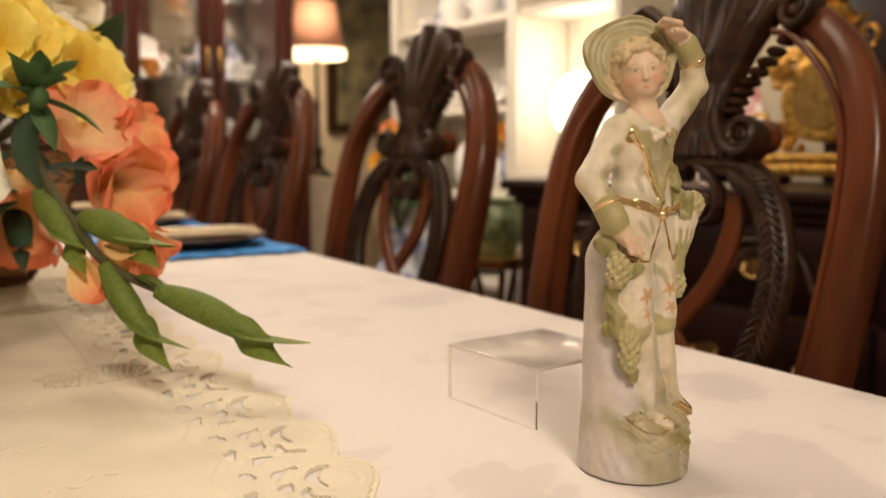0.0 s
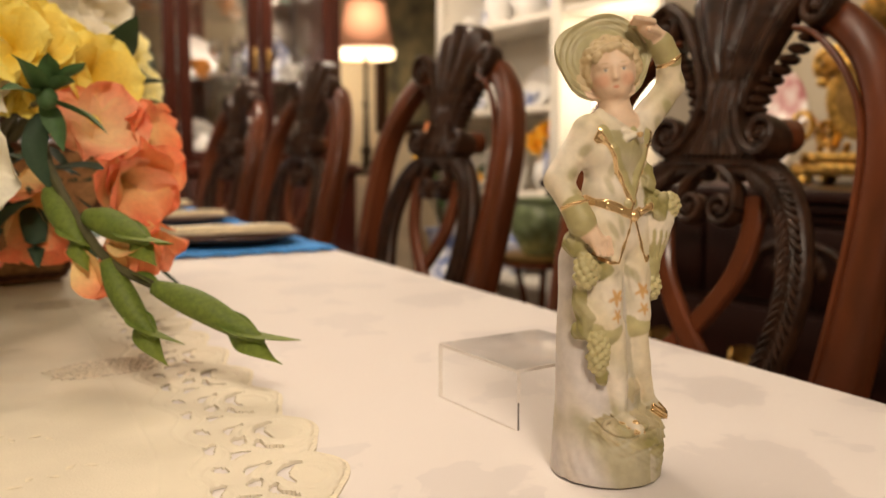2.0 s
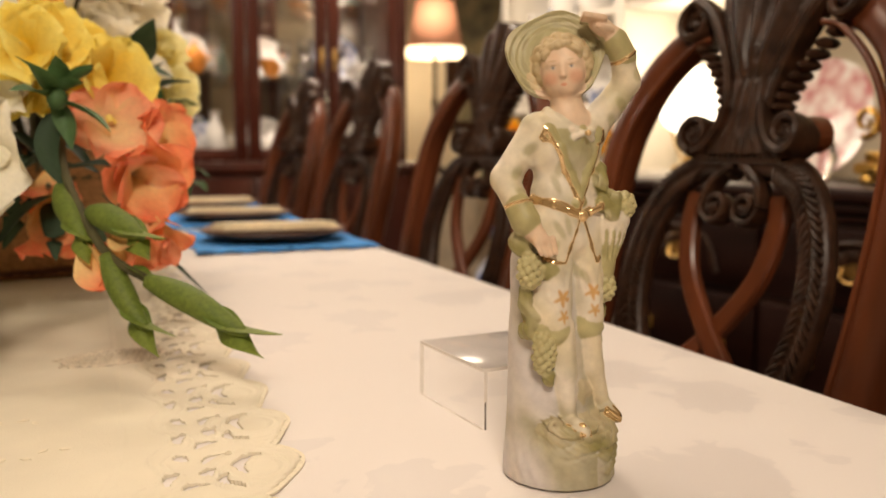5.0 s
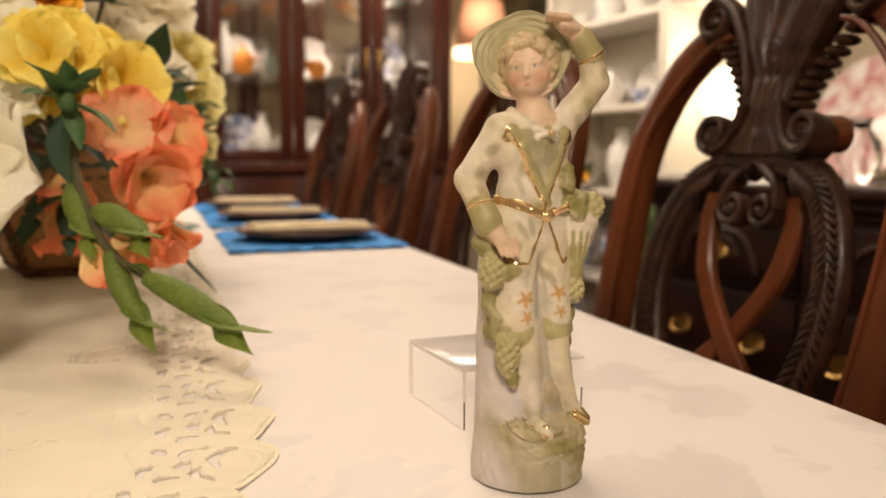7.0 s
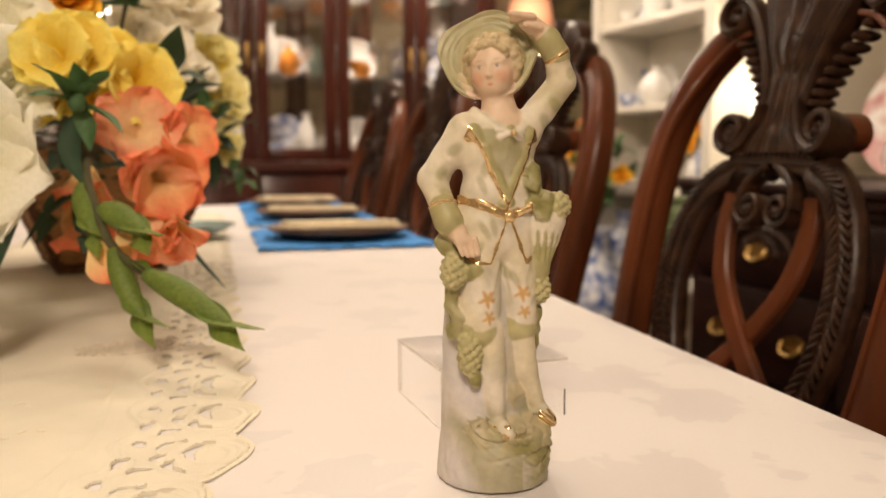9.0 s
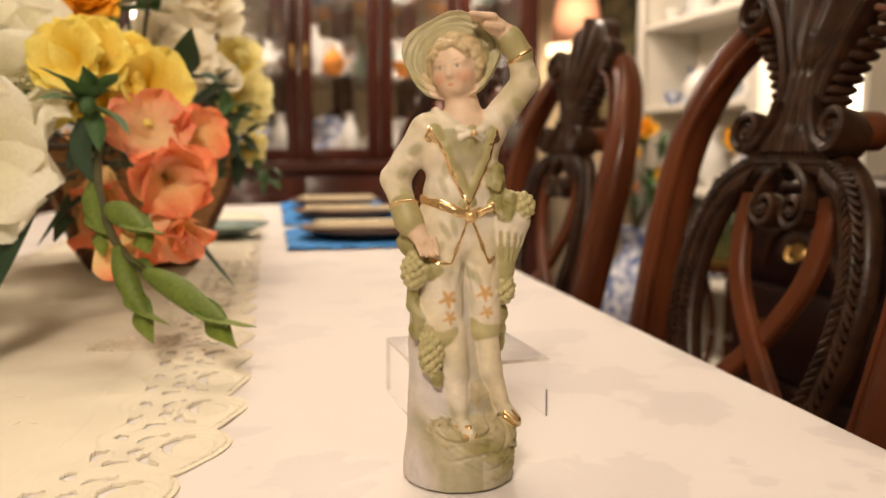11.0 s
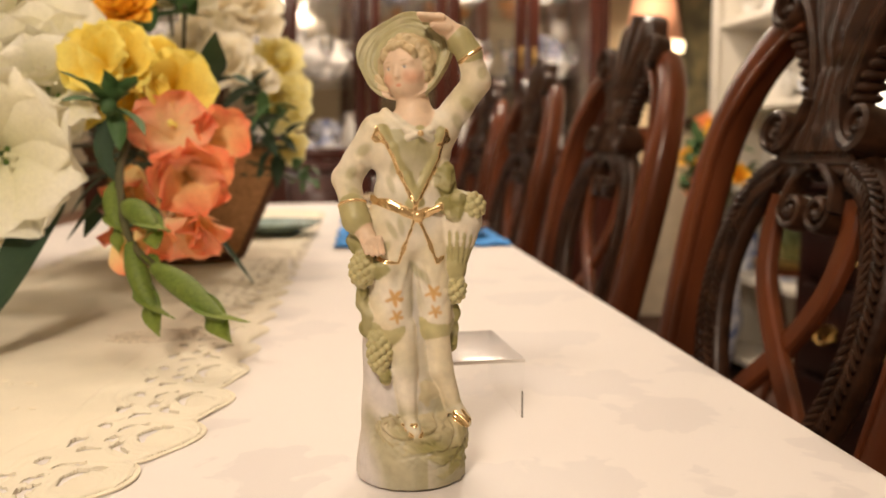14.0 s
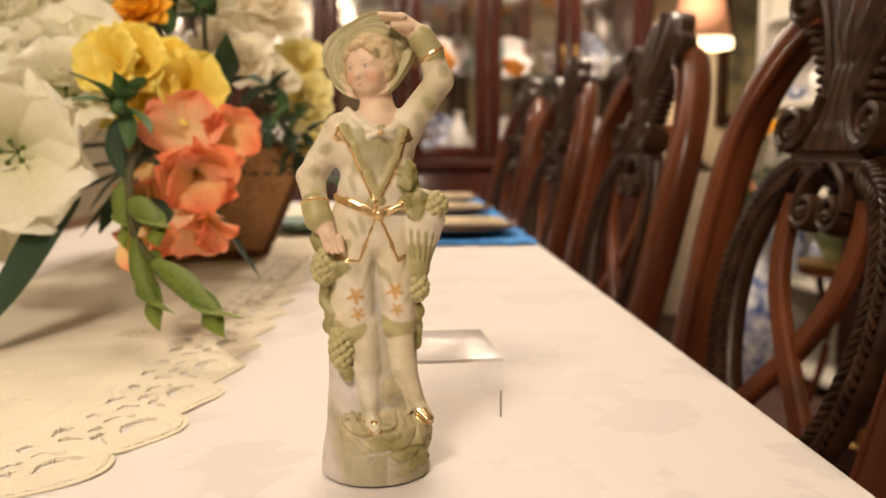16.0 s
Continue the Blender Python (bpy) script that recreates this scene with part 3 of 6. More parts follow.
    part("seat", bm, SEAT_CLOTH, chair, "padded upholstered seat")
    for sg in (1, -1):
        leg = smooth_path([(-0.21, sg * 0.215, 0.39), (-0.235, sg * 0.23, 0.28), (-0.21, sg * 0.215, 0.1), (-0.235, sg * 0.23, 0.0)], 8)
        part("front_leg", sweep(bmesh.new(), leg, 0.055, 0.055, up=(0, 1, 0), taper=lambda t: 1.1 - 0.55 * math.sin(t * 2.6)), MAHOGANY, chair)
        leg = smooth_path([(0.185, sg * 0.187, 0.45), (0.187, sg * 0.187, 0.25), (0.24, sg * 0.19, 0.0)], 8)
        part("back_leg", sweep(bmesh.new(), leg, 0.036, 0.042, up=(0, 1, 0), square=3.5), MAHOGANY, chair)
    return chair


first_chair = build_chair((0.620, 0.680, 0), 0)
for y, x, turn in ((1.375, 0.655, 0), (2.13, 0.695, 0), (2.80, 0.72, 0)):
    copy_thing(first_chair, pose(x, y, 0, 0, 0, turn))

# ---- china cabinet ----
def cabinet():
    cab = thing("china_cabinet", (0, 3.5, 0), "tall dark mahogany china cabinet with glazed doors, filled with china", "cabinet")
    x0, x1 = -0.45, 1.76
    part("lower_body", boxes(((x0 - 0.02, -0.10, 0.06), (x1 + 0.02, 0.5, 0.86)), ((x0 - 0.04, -0.12, 0.0), (x1 + 0.04, 0.5, 0.07)), bevel=0.006), CHERRY, cab)
    part("waist_moulding", boxes(((x0 - 0.04, -0.13, 0.86), (x1 + 0.04, 0.5, 0.885)), ((x0 - 0.03, -0.11, 0.885), (x1 + 0.03, 0.5, 0.9)), bevel=0.008), CHERRY, cab)
    part("back_panel", boxes(((x0, 0.47, 0.9), (x1, 0.5, 2.25))), MIRROR, cab, "mirrored back panel")
    for x in (x0, x1 - 0.03):
        part("side_panel", boxes(((x, 0.0, 0.9), (x + 0.03, 0.47, 2.25)), bevel=0.003), CHERRY, cab)
    part("top_board", boxes(((x0, 0.0, 2.2), (x1, 0.47, 2.25)), bevel=0.003), CHERRY, cab)
    part("cornice", boxes(((x0 - 0.03, -0.04, 2.25), (x1 + 0.03, 0.5, 2.3)), ((x0 - 0.06, -0.07, 2.3), (x1 + 0.06, 0.5, 2.34)), bevel=0.012), CHERRY, cab)
    for z in (1.26, 1.62, 1.95):
        part("shelf", boxes(((x0 + 0.03, 0.04, z), (x1 - 0.03, 0.46, z + 0.012)), bevel=0.002), PANE, cab)
    posts = [-0.39, -0.03, 0.33, 0.675, 1.02, 1.375, 1.72]
    for k, (a, b) in enumerate(zip(posts, posts[1:])):
        lo, hi = a + 0.003, b - 0.003
        door = part("door", boxes(((lo, -0.022, 0.905), (lo + 0.052, 0.0, 2.2)), ((hi - 0.052, -0.022, 0.905), (hi, 0.0, 2.2)),
                                  ((lo + 0.052, -0.022, 0.905), (hi - 0.052, 0.0, 0.955)), ((lo + 0.052, -0.022, 2.14), (hi - 0.052, 0.0, 2.2)), bevel=0.004), CHERRY, cab)
        pane = part("pane", boxes(((lo + 0.05, -0.013, 0.953), (hi - 0.05, -0.009, 2.142))), PANE, door)
        pane.visible_shadow = False
        side = hi - 0.026 if k % 2 == 0 else lo + 0.026
        bm = boxes(((side - 0.006, -0.026, 1.29), (side + 0.006, -0.022, 1.39)), bevel=0.001)
        ball(bm, (side, -0.03, 1.38), 0.008)
        sweep(bm, smooth_path([(side, -0.028, 1.39), (side, -0.045, 1.34), (side, -0.028, 1.29)], 6), 0.007, 0.007, up=(1, 0, 0))
        part("handle", bm, BRASS, door, "brass bail handle")
        lower = part("panel_door", boxes(((lo, -0.118, 0.1), (hi, -0.10, 0.84)), ((lo + 0.06, -0.128, 0.17), (hi - 0.06, -0.118, 0.77)), bevel=0.006), CHERRY, cab)
    return cab


cabinet()


def vessel(name, place, profile, mat, label, category, group="", seg=20, spout=False, grip=False):
    bm = lathe(bmesh.new(), profile, seg)
    top = profile[-1][1]
    r = max(p[0] for p in profile)
    if grip:
        sweep(bm, smooth_path([(r * 0.85, 0, top * 0.75), (r * 1.5, 0, top * 0.7), (r * 1.45, 0, top * 0.3), (r * 0.9, 0, top * 0.25)], 6), r * 0.14, up=(0, 1, 0), seg=6)
    if spout:
        sweep(bm, smooth_path([(-r * 0.85, 0, top * 0.3), (-r * 1.3, 0, top * 0.5), (-r * 1.6, 0, top * 0.85)], 6), r * 0.25, up=(0, 1, 0), seg=6, taper=lambda t: 1.3 - 0.6 * t)
    ob = link_mesh(name, bm, mat)
    ob.matrix_basis = pose(*place, 0, 0, random.uniform(0, 360))
    return tagged(ob, label, category, group)


CUP = [(0.02, 0), (0.024, 0.006), (0.018, 0.012), (0.036, 0.035), (0.043, 0.065), (0.039, 0.063), (0.03, 0.03), (0.002, 0.015)]
POT = [(0.035, 0), (0.04, 0.008), (0.065, 0.04), (0.07, 0.075), (0.055, 0.11), (0.035, 0.125), (0.03, 0.135), (0.012, 0.145), (0.014, 0.158), (0.003, 0.165)]
GOBLET = [(0.03, 0), (0.031, 0.004), (0.006, 0.012), (0.005, 0.07), (0.02, 0.085), (0.033, 0.12), (0.03, 0.165), (0.028, 0.163), (0.03, 0.12), (0.002, 0.09)]
VASE = [(0.04, 0), (0.045, 0.01), (0.07, 0.09), (0.06, 0.16), (0.03, 0.21), (0.03, 0.235), (0.045, 0.25), (0.04, 0.248), (0.002, 0.2)]
JAR = [(0.05, 0), (0.055, 0.01), (0.085, 0.08), (0.085, 0.14), (0.05, 0.18), (0.055, 0.19), (0.05, 0.21), (0.015, 0.23), (0.018, 0.25), (0.003, 0.26)]


def plate(name, place, r, mat, label, tilt=75, face=0, group="standing plates"):
    bm = lathe(bmesh.new(), [(r * 0.55, 0.0), (r * 0.6, 0.004), (r, 0.018), (r, 0.022), (r * 0.62, 0.009), (r * 0.02, 0.007)], 32)
    ob = link_mesh(name, bm, mat)
    h = r * math.sin(radians(tilt)) + 0.002
    ob.matrix_basis = pose(place[0], place[1], place[2] + h, 0, 0, face) @ pose(0, 0, 0, tilt, 0, 0)
    return tagged(ob, label, "plate", group)


# china and glass behind the cabinet doors
rng = random.Random(5)
for z in (0.9, 1.272, 1.632, 1.962):
    for k, x0 in enumerate((-0.38, -0.02, 0.34, 0.685, 1.03, 1.385)):
        plate("plate", (x0 + 0.175, 3.9, z), rng.uniform(0.09, 0.125), rng.choice((PORCELAIN, BLUE_CHINA, PORCELAIN, PORCELAIN)), "decorated porcelain plate standing upright in the cabinet")
        for j in range(5):
            px, py = x0 + 0.065 + 0.052 * j + rng.uniform(-0.008, 0.008), (3.58, 3.68, 3.76)[(j * 2 + k) % 3] + rng.uniform(-0.01, 0.01)
            r = rng.random()
            if r < 0.45:
                vessel("goblet", (px, py, z), GOBLET, CRYSTAL, "clear cut crystal goblet on the cabinet shelf", "glass", "crystal", seg=14)
            elif r < 0.62:
                vessel("cup", (px, py, z), CUP, rng.choice((PORCELAIN, PORCELAIN, PORCELAIN, PORCELAIN, PORCELAIN, AMBER)), "porcelain cup on the cabinet shelf", "cup", "cups", grip=True)
            elif r < 0.8:
                vessel("vase", (px, py, z), [(a * 0.6, b * 0.85) for a, b in VASE], rng.choice((PORCELAIN, PORCELAIN, PORCELAIN, TEAL_GLAZE, CRYSTAL)), "small ornamental vase on the cabinet shelf", "vase", "small vases")
            else:
                vessel("teapot", (px, py, z), [(a * 0.75, b * 0.85) for a, b in POT], rng.choice((PORCELAIN, PORCELAIN, PORCELAIN, PORCELAIN, PORCELAIN, AMBER)), "porcelain teapot on the cabinet shelf", "teapot", "teapots", grip=True, spout=True)

# ---- white shelf unit ----
unit = thing("bookcase", (2.15, 2.44, 0), "white painted open shelf unit holding china", "shelf unit")
W, D = 0.84, 0.28
for y in (0.0, W - 0.035):
    part("upright", boxes(((0, y, 0), (D, y + 0.035, 2.3)), ((-0.012, y - 0.012, 0), (0.0, y + 0.047, 2.3)), bevel=0.003), WHITE_PAINT, unit)
part("back_board", boxes(((D - 0.012, 0.035, 0), (D, W - 0.035, 2.3))), WHITE_PAINT, unit)
for z in (0.06, 0.40, 0.76, 1.105, 1.455, 1.8, 2.26):
    part("shelf", boxes(((0.002, 0.035, z), (D - 0.012, W - 0.035, z + 0.028)), bevel=0.003), WHITE_PAINT, unit)
for z, things in ((0.428, "PJV"), (0.788, "JVC"), (1.133, "TCTC"), (1.483, "JTVC")):
    n = len(things)
    for i, c in enumerate(things):
        y = 2.44 + 0.1 + (W - 0.2) * i / (n - 1)
        px = 2.26
        if c == "P":
            plate("plate", (2.33, y, z), 0.11, BLUE_CHINA, "blue and white china plate standing on the shelf", face=-90)
        elif c == "J":
            vessel("ginger_jar", (px, y, z), JAR, BLUE_CHINA, "blue and white lidded ginger jar on the shelf", "jar", "jars")
        elif c == "V":
            vessel("vase", (px, y, z), VASE, rng.choice((PORCELAIN, BLUE_CHINA)), "white porcelain vase on the shelf", "vase", "vases")
        elif c == "T":
            vessel("teapot", (px, y, z), POT, PORCELAIN, "white porcelain teapot on the shelf", "teapot", "teapots", grip=True, spout=True)
        else:
            vessel("cup", (px, y, z), CUP, rng.choice((PORCELAIN, BLUE_CHINA)), "porcelain cup on the white shelf", "cup", "cups", grip=True)
        if c in "TC":
            plate("plate", (2.37, y + 0.06, z), 0.09, rng.choice((BLUE_CHINA, PORCELAIN)), "china plate leaning at the back of the shelf", face=-90)

# ---- sideboard ----
side = thing("sideboard", (1.66, 0.0, 0), "dark mahogany sideboard with carved drawers and brass pulls", "sideboard")
SY0, SY1 = -0.25, 1.86
part("body", boxes(((0.0, SY0, 0.08), (0.55, SY1, 0.82)), bevel=0.004), DARKWOOD, side)
part("plinth", boxes(((-0.01, SY0 - 0.01, 0.0), (0.55, SY1 + 0.01, 0.09)), bevel=0.006), DARKWOOD, side)
part("cornice", boxes(((-0.015, SY0 - 0.015, 0.80), (0.55, SY1 + 0.015, 0.82)), ((-0.03, SY0 - 0.03, 0.82), (0.56, SY1 + 0.03, 0.843)), bevel=0.006), DARKWOOD, side)
part("top", boxes(((-0.045, SY0 - 0.045, 0.843), (0.57, SY1 + 0.045, 0.872)), bevel=0.009), DARKWOOD, side)
# board added to make the bright wall behind the clock dark
part("added_dark_board", boxes(((0.50, SY0, 0.872), (0.55, 1.22, 1.52)), ((0.48, SY0, 1.50), (0.56, 1.24, 1.55)), bevel=0.006), DARKWOOD, side)
n = 4
for col in range(n):
    ya, yb = SY0 + 0.03 + (SY1 - SY0 - 0.06) * col / n + 0.008, SY0 + 0.03 + (SY1 - SY0 - 0.06) * (col + 1) / n - 0.008
    for za, zb in ((0.12, 0.36), (0.38, 0.60), (0.62, 0.785)):
        dr = part("drawer", boxes(((-0.016, ya, za), (0.0, yb, zb)), bevel=0.005), DARKWOOD, side)
        mid, zc = (ya + yb) / 2, (za + zb) / 2
        if za > 0.6:
            bm = sweep(bmesh.new(), smooth_path([(-0.018, mid - 0.13, zc - 0.05), (-0.02, mid - 0.09, zc + 0.03), (-0.022, mid, zc + 0.055), (-0.02, mid + 0.09, zc + 0.03), (-0.018, mid + 0.13, zc - 0.05)], 8), 0.016, 0.014, up=(1, 0, 0))
            for k in range(9):
                a = radians(20 + 140 * k / 8)
                ball(bm, (-0.017, mid + 0.06 * math.cos(a), zc - 0.03 + 0.06 * math.sin(a)), (0.008, 0.012, 0.02), 8, 6)
            part("carving", bm, CARVED, dr)
        for py in ((mid,) if za > 0.6 else (mid - 0.13, mid + 0.13)):
            bm = bmesh.new()
            plate_out = [(py + (0.036 + 0.006 * math.cos(5 * q)) * math.cos(q), zc + (0.02 + 0.004 * math.cos(3 * q)) * math.sin(q)) for q in [2 * math.pi * k / 40 for k in range(40)]]
            slab(bm, plate_out, -0.021, -0.016, axes=(1, 2))
            sweep(bm, smooth_path([(-0.02, py - 0.032, zc + 0.006), (-0.034, py - 0.026, zc - 0.016), (-0.038, py, zc - 0.024), (-0.034, py + 0.026, zc - 0.016), (-0.02, py + 0.032, zc + 0.006)], 5), 0.007, up=(1, 0, 0), seg=8)
            part("drawer_pull", bm, BRASS, dr, "ornate brass drawer pull")

# ---- the figurine: a signed distance field of simple solids, meshed once ----
CREAM, OLIVE, HAT = (0.66, 0.575, 0.405), (0.265, 0.235, 0.082), (0.39, 0.35, 0.185)
GRAPE = (0.45, 0.40, 0.20)
SKIN, HAIR, GREY, GOLD = (0.68, 0.50, 0.35), (0.50, 0.38, 0.21), (0.60, 0.555, 0.53), (0.72, 0.51, 0.26)
# the last, dark colour is painted shade for the gaps between grapes
CUFF, SILK, GRAPE_GAP = (0.38, 0.335, 0.155), (0.70, 0.63, 0.50), (0.17, 0.15, 0.05)


def figurine():
    step = 0.65
    lo = np.array([-50.0, -46.0, -2.0])
    size = (164, 144, 440)
    ax = [lo[i] + step * np.arange(size[i]) for i in range(3)]
    D = np.full(size, 30.0, dtype=np.float32)
    solids = []

    def wob(P, f, seed=0.0):
        x, y, z = P
        return (np.sin(x * f + seed) * np.sin(y * f * 1.1 + 1.7 + seed) + np.sin(z * f * 0.9 + x * f * 0.6 + seed * 2) * 0.7 + np.sin(y * f * 1.9 - z * f * 1.3 + seed) * 0.5) / 2.2

    def cone(a, b, ra, rb, sq=(1, 1)):
        a, b = np.array(a, float), np.array(b, float)
        ba = b - a

        def f(P):
            d = [P[i] - a[i] for i in range(3)]
            h = np.clip(sum(d[i] * ba[i] for i in range(3)) / ba.dot(ba), 0, 1)
            q = [(d[i] - h * ba[i]) for i in range(3)]
            return np.sqrt((q[0] / sq[0]) ** 2 + (q[1] / sq[1]) ** 2 + q[2] ** 2) - (ra + (rb - ra) * h)
        r = max(ra, rb) * max(*sq, 1)
        return f, np.minimum(a, b) - r, np.maximum(a, b) + r

    def egg(c, r, turn=None):
        c, r = np.array(c, float), np.array(r, float)
        T = np.array(turn) if turn is not None else np.eye(3)

        def f(P):
            d = [P[i] - c[i] for i in range(3)]
            q = [sum(T[k][i] * d[i] for i in range(3)) / r[k] for k in range(3)]
            k0 = np.sqrt(sum(v * v for v in q)) + 1e-6
            k1 = np.sqrt(sum((v / r[k]) ** 2 for k, v in enumerate(q))) + 1e-6
            return k0 * (k0 - 1) / k1
        return f, c - r.max(), c + r.max()

    def add(solid, colour, k=2.0, rough=0.0, freq=0.5, gilt=0.0, extra=None):
        f, a, b = solid
        g = f
        if rough or extra:
            def g(P, f=f):
                d = f(P)
                if rough:
                    d = d - rough * wob(P, freq)
                return d + extra(P) if extra else d
        i0 = np.clip(np.floor((a - 9 - lo) / step).astype(int), 0, np.array(size))
        i1 = np.clip(np.ceil((b + 9 - lo) / step).astype(int), 0, np.array(size))
        sl = tuple(slice(i0[i], i1[i]) for i in range(3))
        P = np.meshgrid(*[ax[i][sl[i]] for i in range(3)], indexing="ij", sparse=True)
        d = g(P).astype(np.float32)
        old = D[sl]
        h = np.clip(k - np.abs(old - d), 0, None) / k
        D[sl] = np.minimum(old, d) - h * h * k / 4
        solids.append((g, colour, gilt, a - 3, b + 3))

    def front(x, z):
        """The foremost y of the body at (x, z)."""
        i, j = int(round((x - lo[0]) / step)), int(round((z - lo[2]) / step))
        inside = np.nonzero(D[i, :, j] < 0)[0]
        return ax[1][inside[0]] if len(inside) else 0.0

    # stump and rock
    add(cone((0, 8, 6), (-1, 11, 128), 30, 25, sq=(1, 0.8)), GREY, 2, rough=0.7, freq=0.14)
    add(cone((0, 0, 2), (0, 0, 8), 33.2, 32.2), GREY, 6, rough=0.8, freq=0.42)
    def ridges(P):
        x, y, z = P
        w = 2.4 * wob(P, 0.11, 5.0)
        fold = np.abs(np.sin(0.16 * z - 0.09 * x + 1.6 * w))
        curl = np.abs(np.sin(0.20 * np.hypot(x - 14, (z - 12) * 1.3) + 0.8 * w))
        return 1.9 * (1 - np.minimum(fold * 2.2, 1)) + 1.1 * (1 - np.minimum(curl * 2.6, 1)) + 0.7 * np.abs(np.sin(0.5 * z + 0.42 * x + 2.2 * w)) + 0.5 * wob(P, 0.9, 2.0) - 0.9
    add(egg((5, -9, 20), (27, 21.5, 19)), OLIVE, 5, rough=1.0, freq=0.3, extra=ridges)
    add(egg((22, -6, 26), (12, 15, 13)), OLIVE, 4, rough=1.0, freq=0.4, extra=ridges)
    add(egg((-12, -13, 31), (9, 10, 8)), OLIVE, 4, rough=0.8, freq=0.4, extra=ridges)
    add(egg((4, -20, 30), (17, 10, 5)), OLIVE, 4, rough=1.0, freq=0.5, extra=ridges)
    add(egg((5, -8, 8), (26, 22.5, 9)), OLIVE, 3, rough=0.7, freq=0.3, extra=ridges)
    for c, r in (((-16, -22, 36), 4.0), ((20, -22, 24), 6.0), ((24, -18, 12), 5.0), ((-2, -26, 14), 5.5), ((12, -25, 9), 4.5)):
        turns = [(c[0] + r * (1 - 0.045 * q) * math.cos(q * 0.55), c[1] + 0.06 * (c[0] - 4 + r * math.cos(q * 0.55)) ** 2 * 0.12, c[2] + r * (1 - 0.045 * q) * math.sin(q * 0.55)) for q in range(14)]
        for a, b in zip(turns, turns[1:]):
            add(cone(a, b, 1.1, 1.0), OLIVE, 1.6)
    add(cone((12, 0, 35), (12, 2, 95), 11, 9), GREY, 5, rough=0.8)
    # legs and shoes
    add(cone((-6, -8, 92), (-5, -10, 66), 8.4, 8.2), CREAM, 2)
    add(cone((-5, -10, 66), (-3, -13, 38), 8.0, 4.8), CREAM, 2)
    add(cone((14, -7, 92), (17, -8, 66), 8.2, 7.8), CREAM, 2)
    add(cone((17, -8, 66), (25, -9, 43), 7.6, 4.8), CREAM, 2)
    add(cone((-3, -14, 37), (-2, -25, 33), 5.0, 3.9), SILK, 1.5)
    add(cone((-2, -22, 35.5), (-1, -28, 33), 4.0, 3.0), SILK, 2.0)
    for sg in (-1, 1):
        add(cone((-2.5 + 3.8 * sg, -19.5, 35), (-1.5, -27, 37.0), 0.9, 0.9), GOLD, 0.8, gilt=0.8)
        add(cone((-2 + 4.4 * sg, -21, 34), (-1 + 2.6 * sg, -30, 32), 0.7, 0.6), GOLD, 0.8, gilt=0.8)
    add(cone((26, -10, 41), (31, -15, 35.5), 5.0, 3.6), SILK, 1.5)
    add(cone((29, -14, 36.5), (31.5, -17, 33.5), 3.4, 2.6), SILK, 1.5)
    add(cone((24.5, -15, 40), (31, -19.5, 35), 0.8, 0.8), GOLD, 0.8, gilt=0.9)
    add(cone((24, -15.0, 37.5), (31, -19.8, 32.5), 0.9, 0.8), GOLD, 0.8, gilt=0.9)
    add(cone((29, -15, 40.5), (32.5, -18, 35.5), 0.8, 0.8), GOLD, 0.8, gilt=0.9)
    # breeches
    add(cone((-11, -3, 140), (-12, -5, 97), 13.5, 13.0), CREAM, 2, rough=0.9, freq=0.27)
    add(cone((11, -3, 140), (14, -5, 97), 12.0, 11.2), CREAM, 2, rough=0.9, freq=0.27)
    add(cone((-12, -5, 94), (-11, -6, 91), 13.2, 12.0), GRAPE, 1)
    add(cone((14, -5, 94), (14, -6, 91), 11.4, 10.6), GRAPE, 1)
    for x0, z0, x1, z1 in ((-20, 132, -14, 118), (-4, 130, -9, 112), (-18, 112, -10, 100), (16, 132, 12, 116), (4, 128, 8, 108), (19, 112, 13, 100), (-14, 124, -8, 106), (10, 126, 16, 108)):
        add(cone((x0, front(x0, z0) + 0.6, z0), (x1, front(x1, z1) + 0.6, z1), 1.5, 0.9), CREAM, 2.5)
    # jacket
    add(egg((0, 0, 150), (26, 17, 25)), CREAM, 3, rough=0.9, freq=0.26)
    add(egg((0, 0, 170), (21, 14, 20)), CREAM, 5)
    add(egg((1, 1, 196), (25, 15, 21)), CREAM, 6, rough=0.6, freq=0.2)
    add(cone((-17, 1, 208), (19, 1, 208), 9, 9), CREAM, 5)
    # arms
    add(cone((-19, 1, 207), (-36, 6, 180), 9.2, 8.4), CREAM, 4, rough=0.5, freq=0.3)
    add(cone((-36, 6, 179), (-33, -5, 161), 8.4, 7.0), CREAM, 3, rough=0.4, freq=0.3)
    add(cone((-34, -6, 163), (-32, -9, 156), 8.0, 8.6), CUFF, 1.5)
    add(cone((-30, -10, 154), (-25.5, -15, 145), 5.8, 5.0), SKIN, 2)
    for k in range(4):
        add(cone((-29.5 + 3.2 * k, -16 - 0.9 * k, 146), (-27 + 3.0 * k, -18.5 - 0.4 * k, 136.5 + 0.8 * abs(k - 1.5)), 2.0, 1.5), SKIN, 0.6)
    add(cone((20, 1, 208), (39.5, -7, 235), 9.2, 8.0), CREAM, 6, rough=0.7, freq=0.3)
    add(cone((39.5, -7, 237), (34, -9, 252), 8.0, 6.8), CREAM, 3, rough=0.6, freq=0.35)
    add(cone((35, -9, 250.5), (29.5, -8, 259), 7.6, 7.8), CUFF, 1.5)
    add(cone((28, -8, 261), (17, -7, 269), 6.0, 5.4), SKIN, 2)
    for k in range(4):
        add(cone((18, -12 + 3.1 * k, 271), (5 + 1.5 * k, -11 + 2.9 * k, 272.5 - 1.0 * k), 2.2, 1.6), SKIN, 0.8)
    add(cone((22, -13, 265), (12, -15, 266), 2.2, 1.7), SKIN, 1)
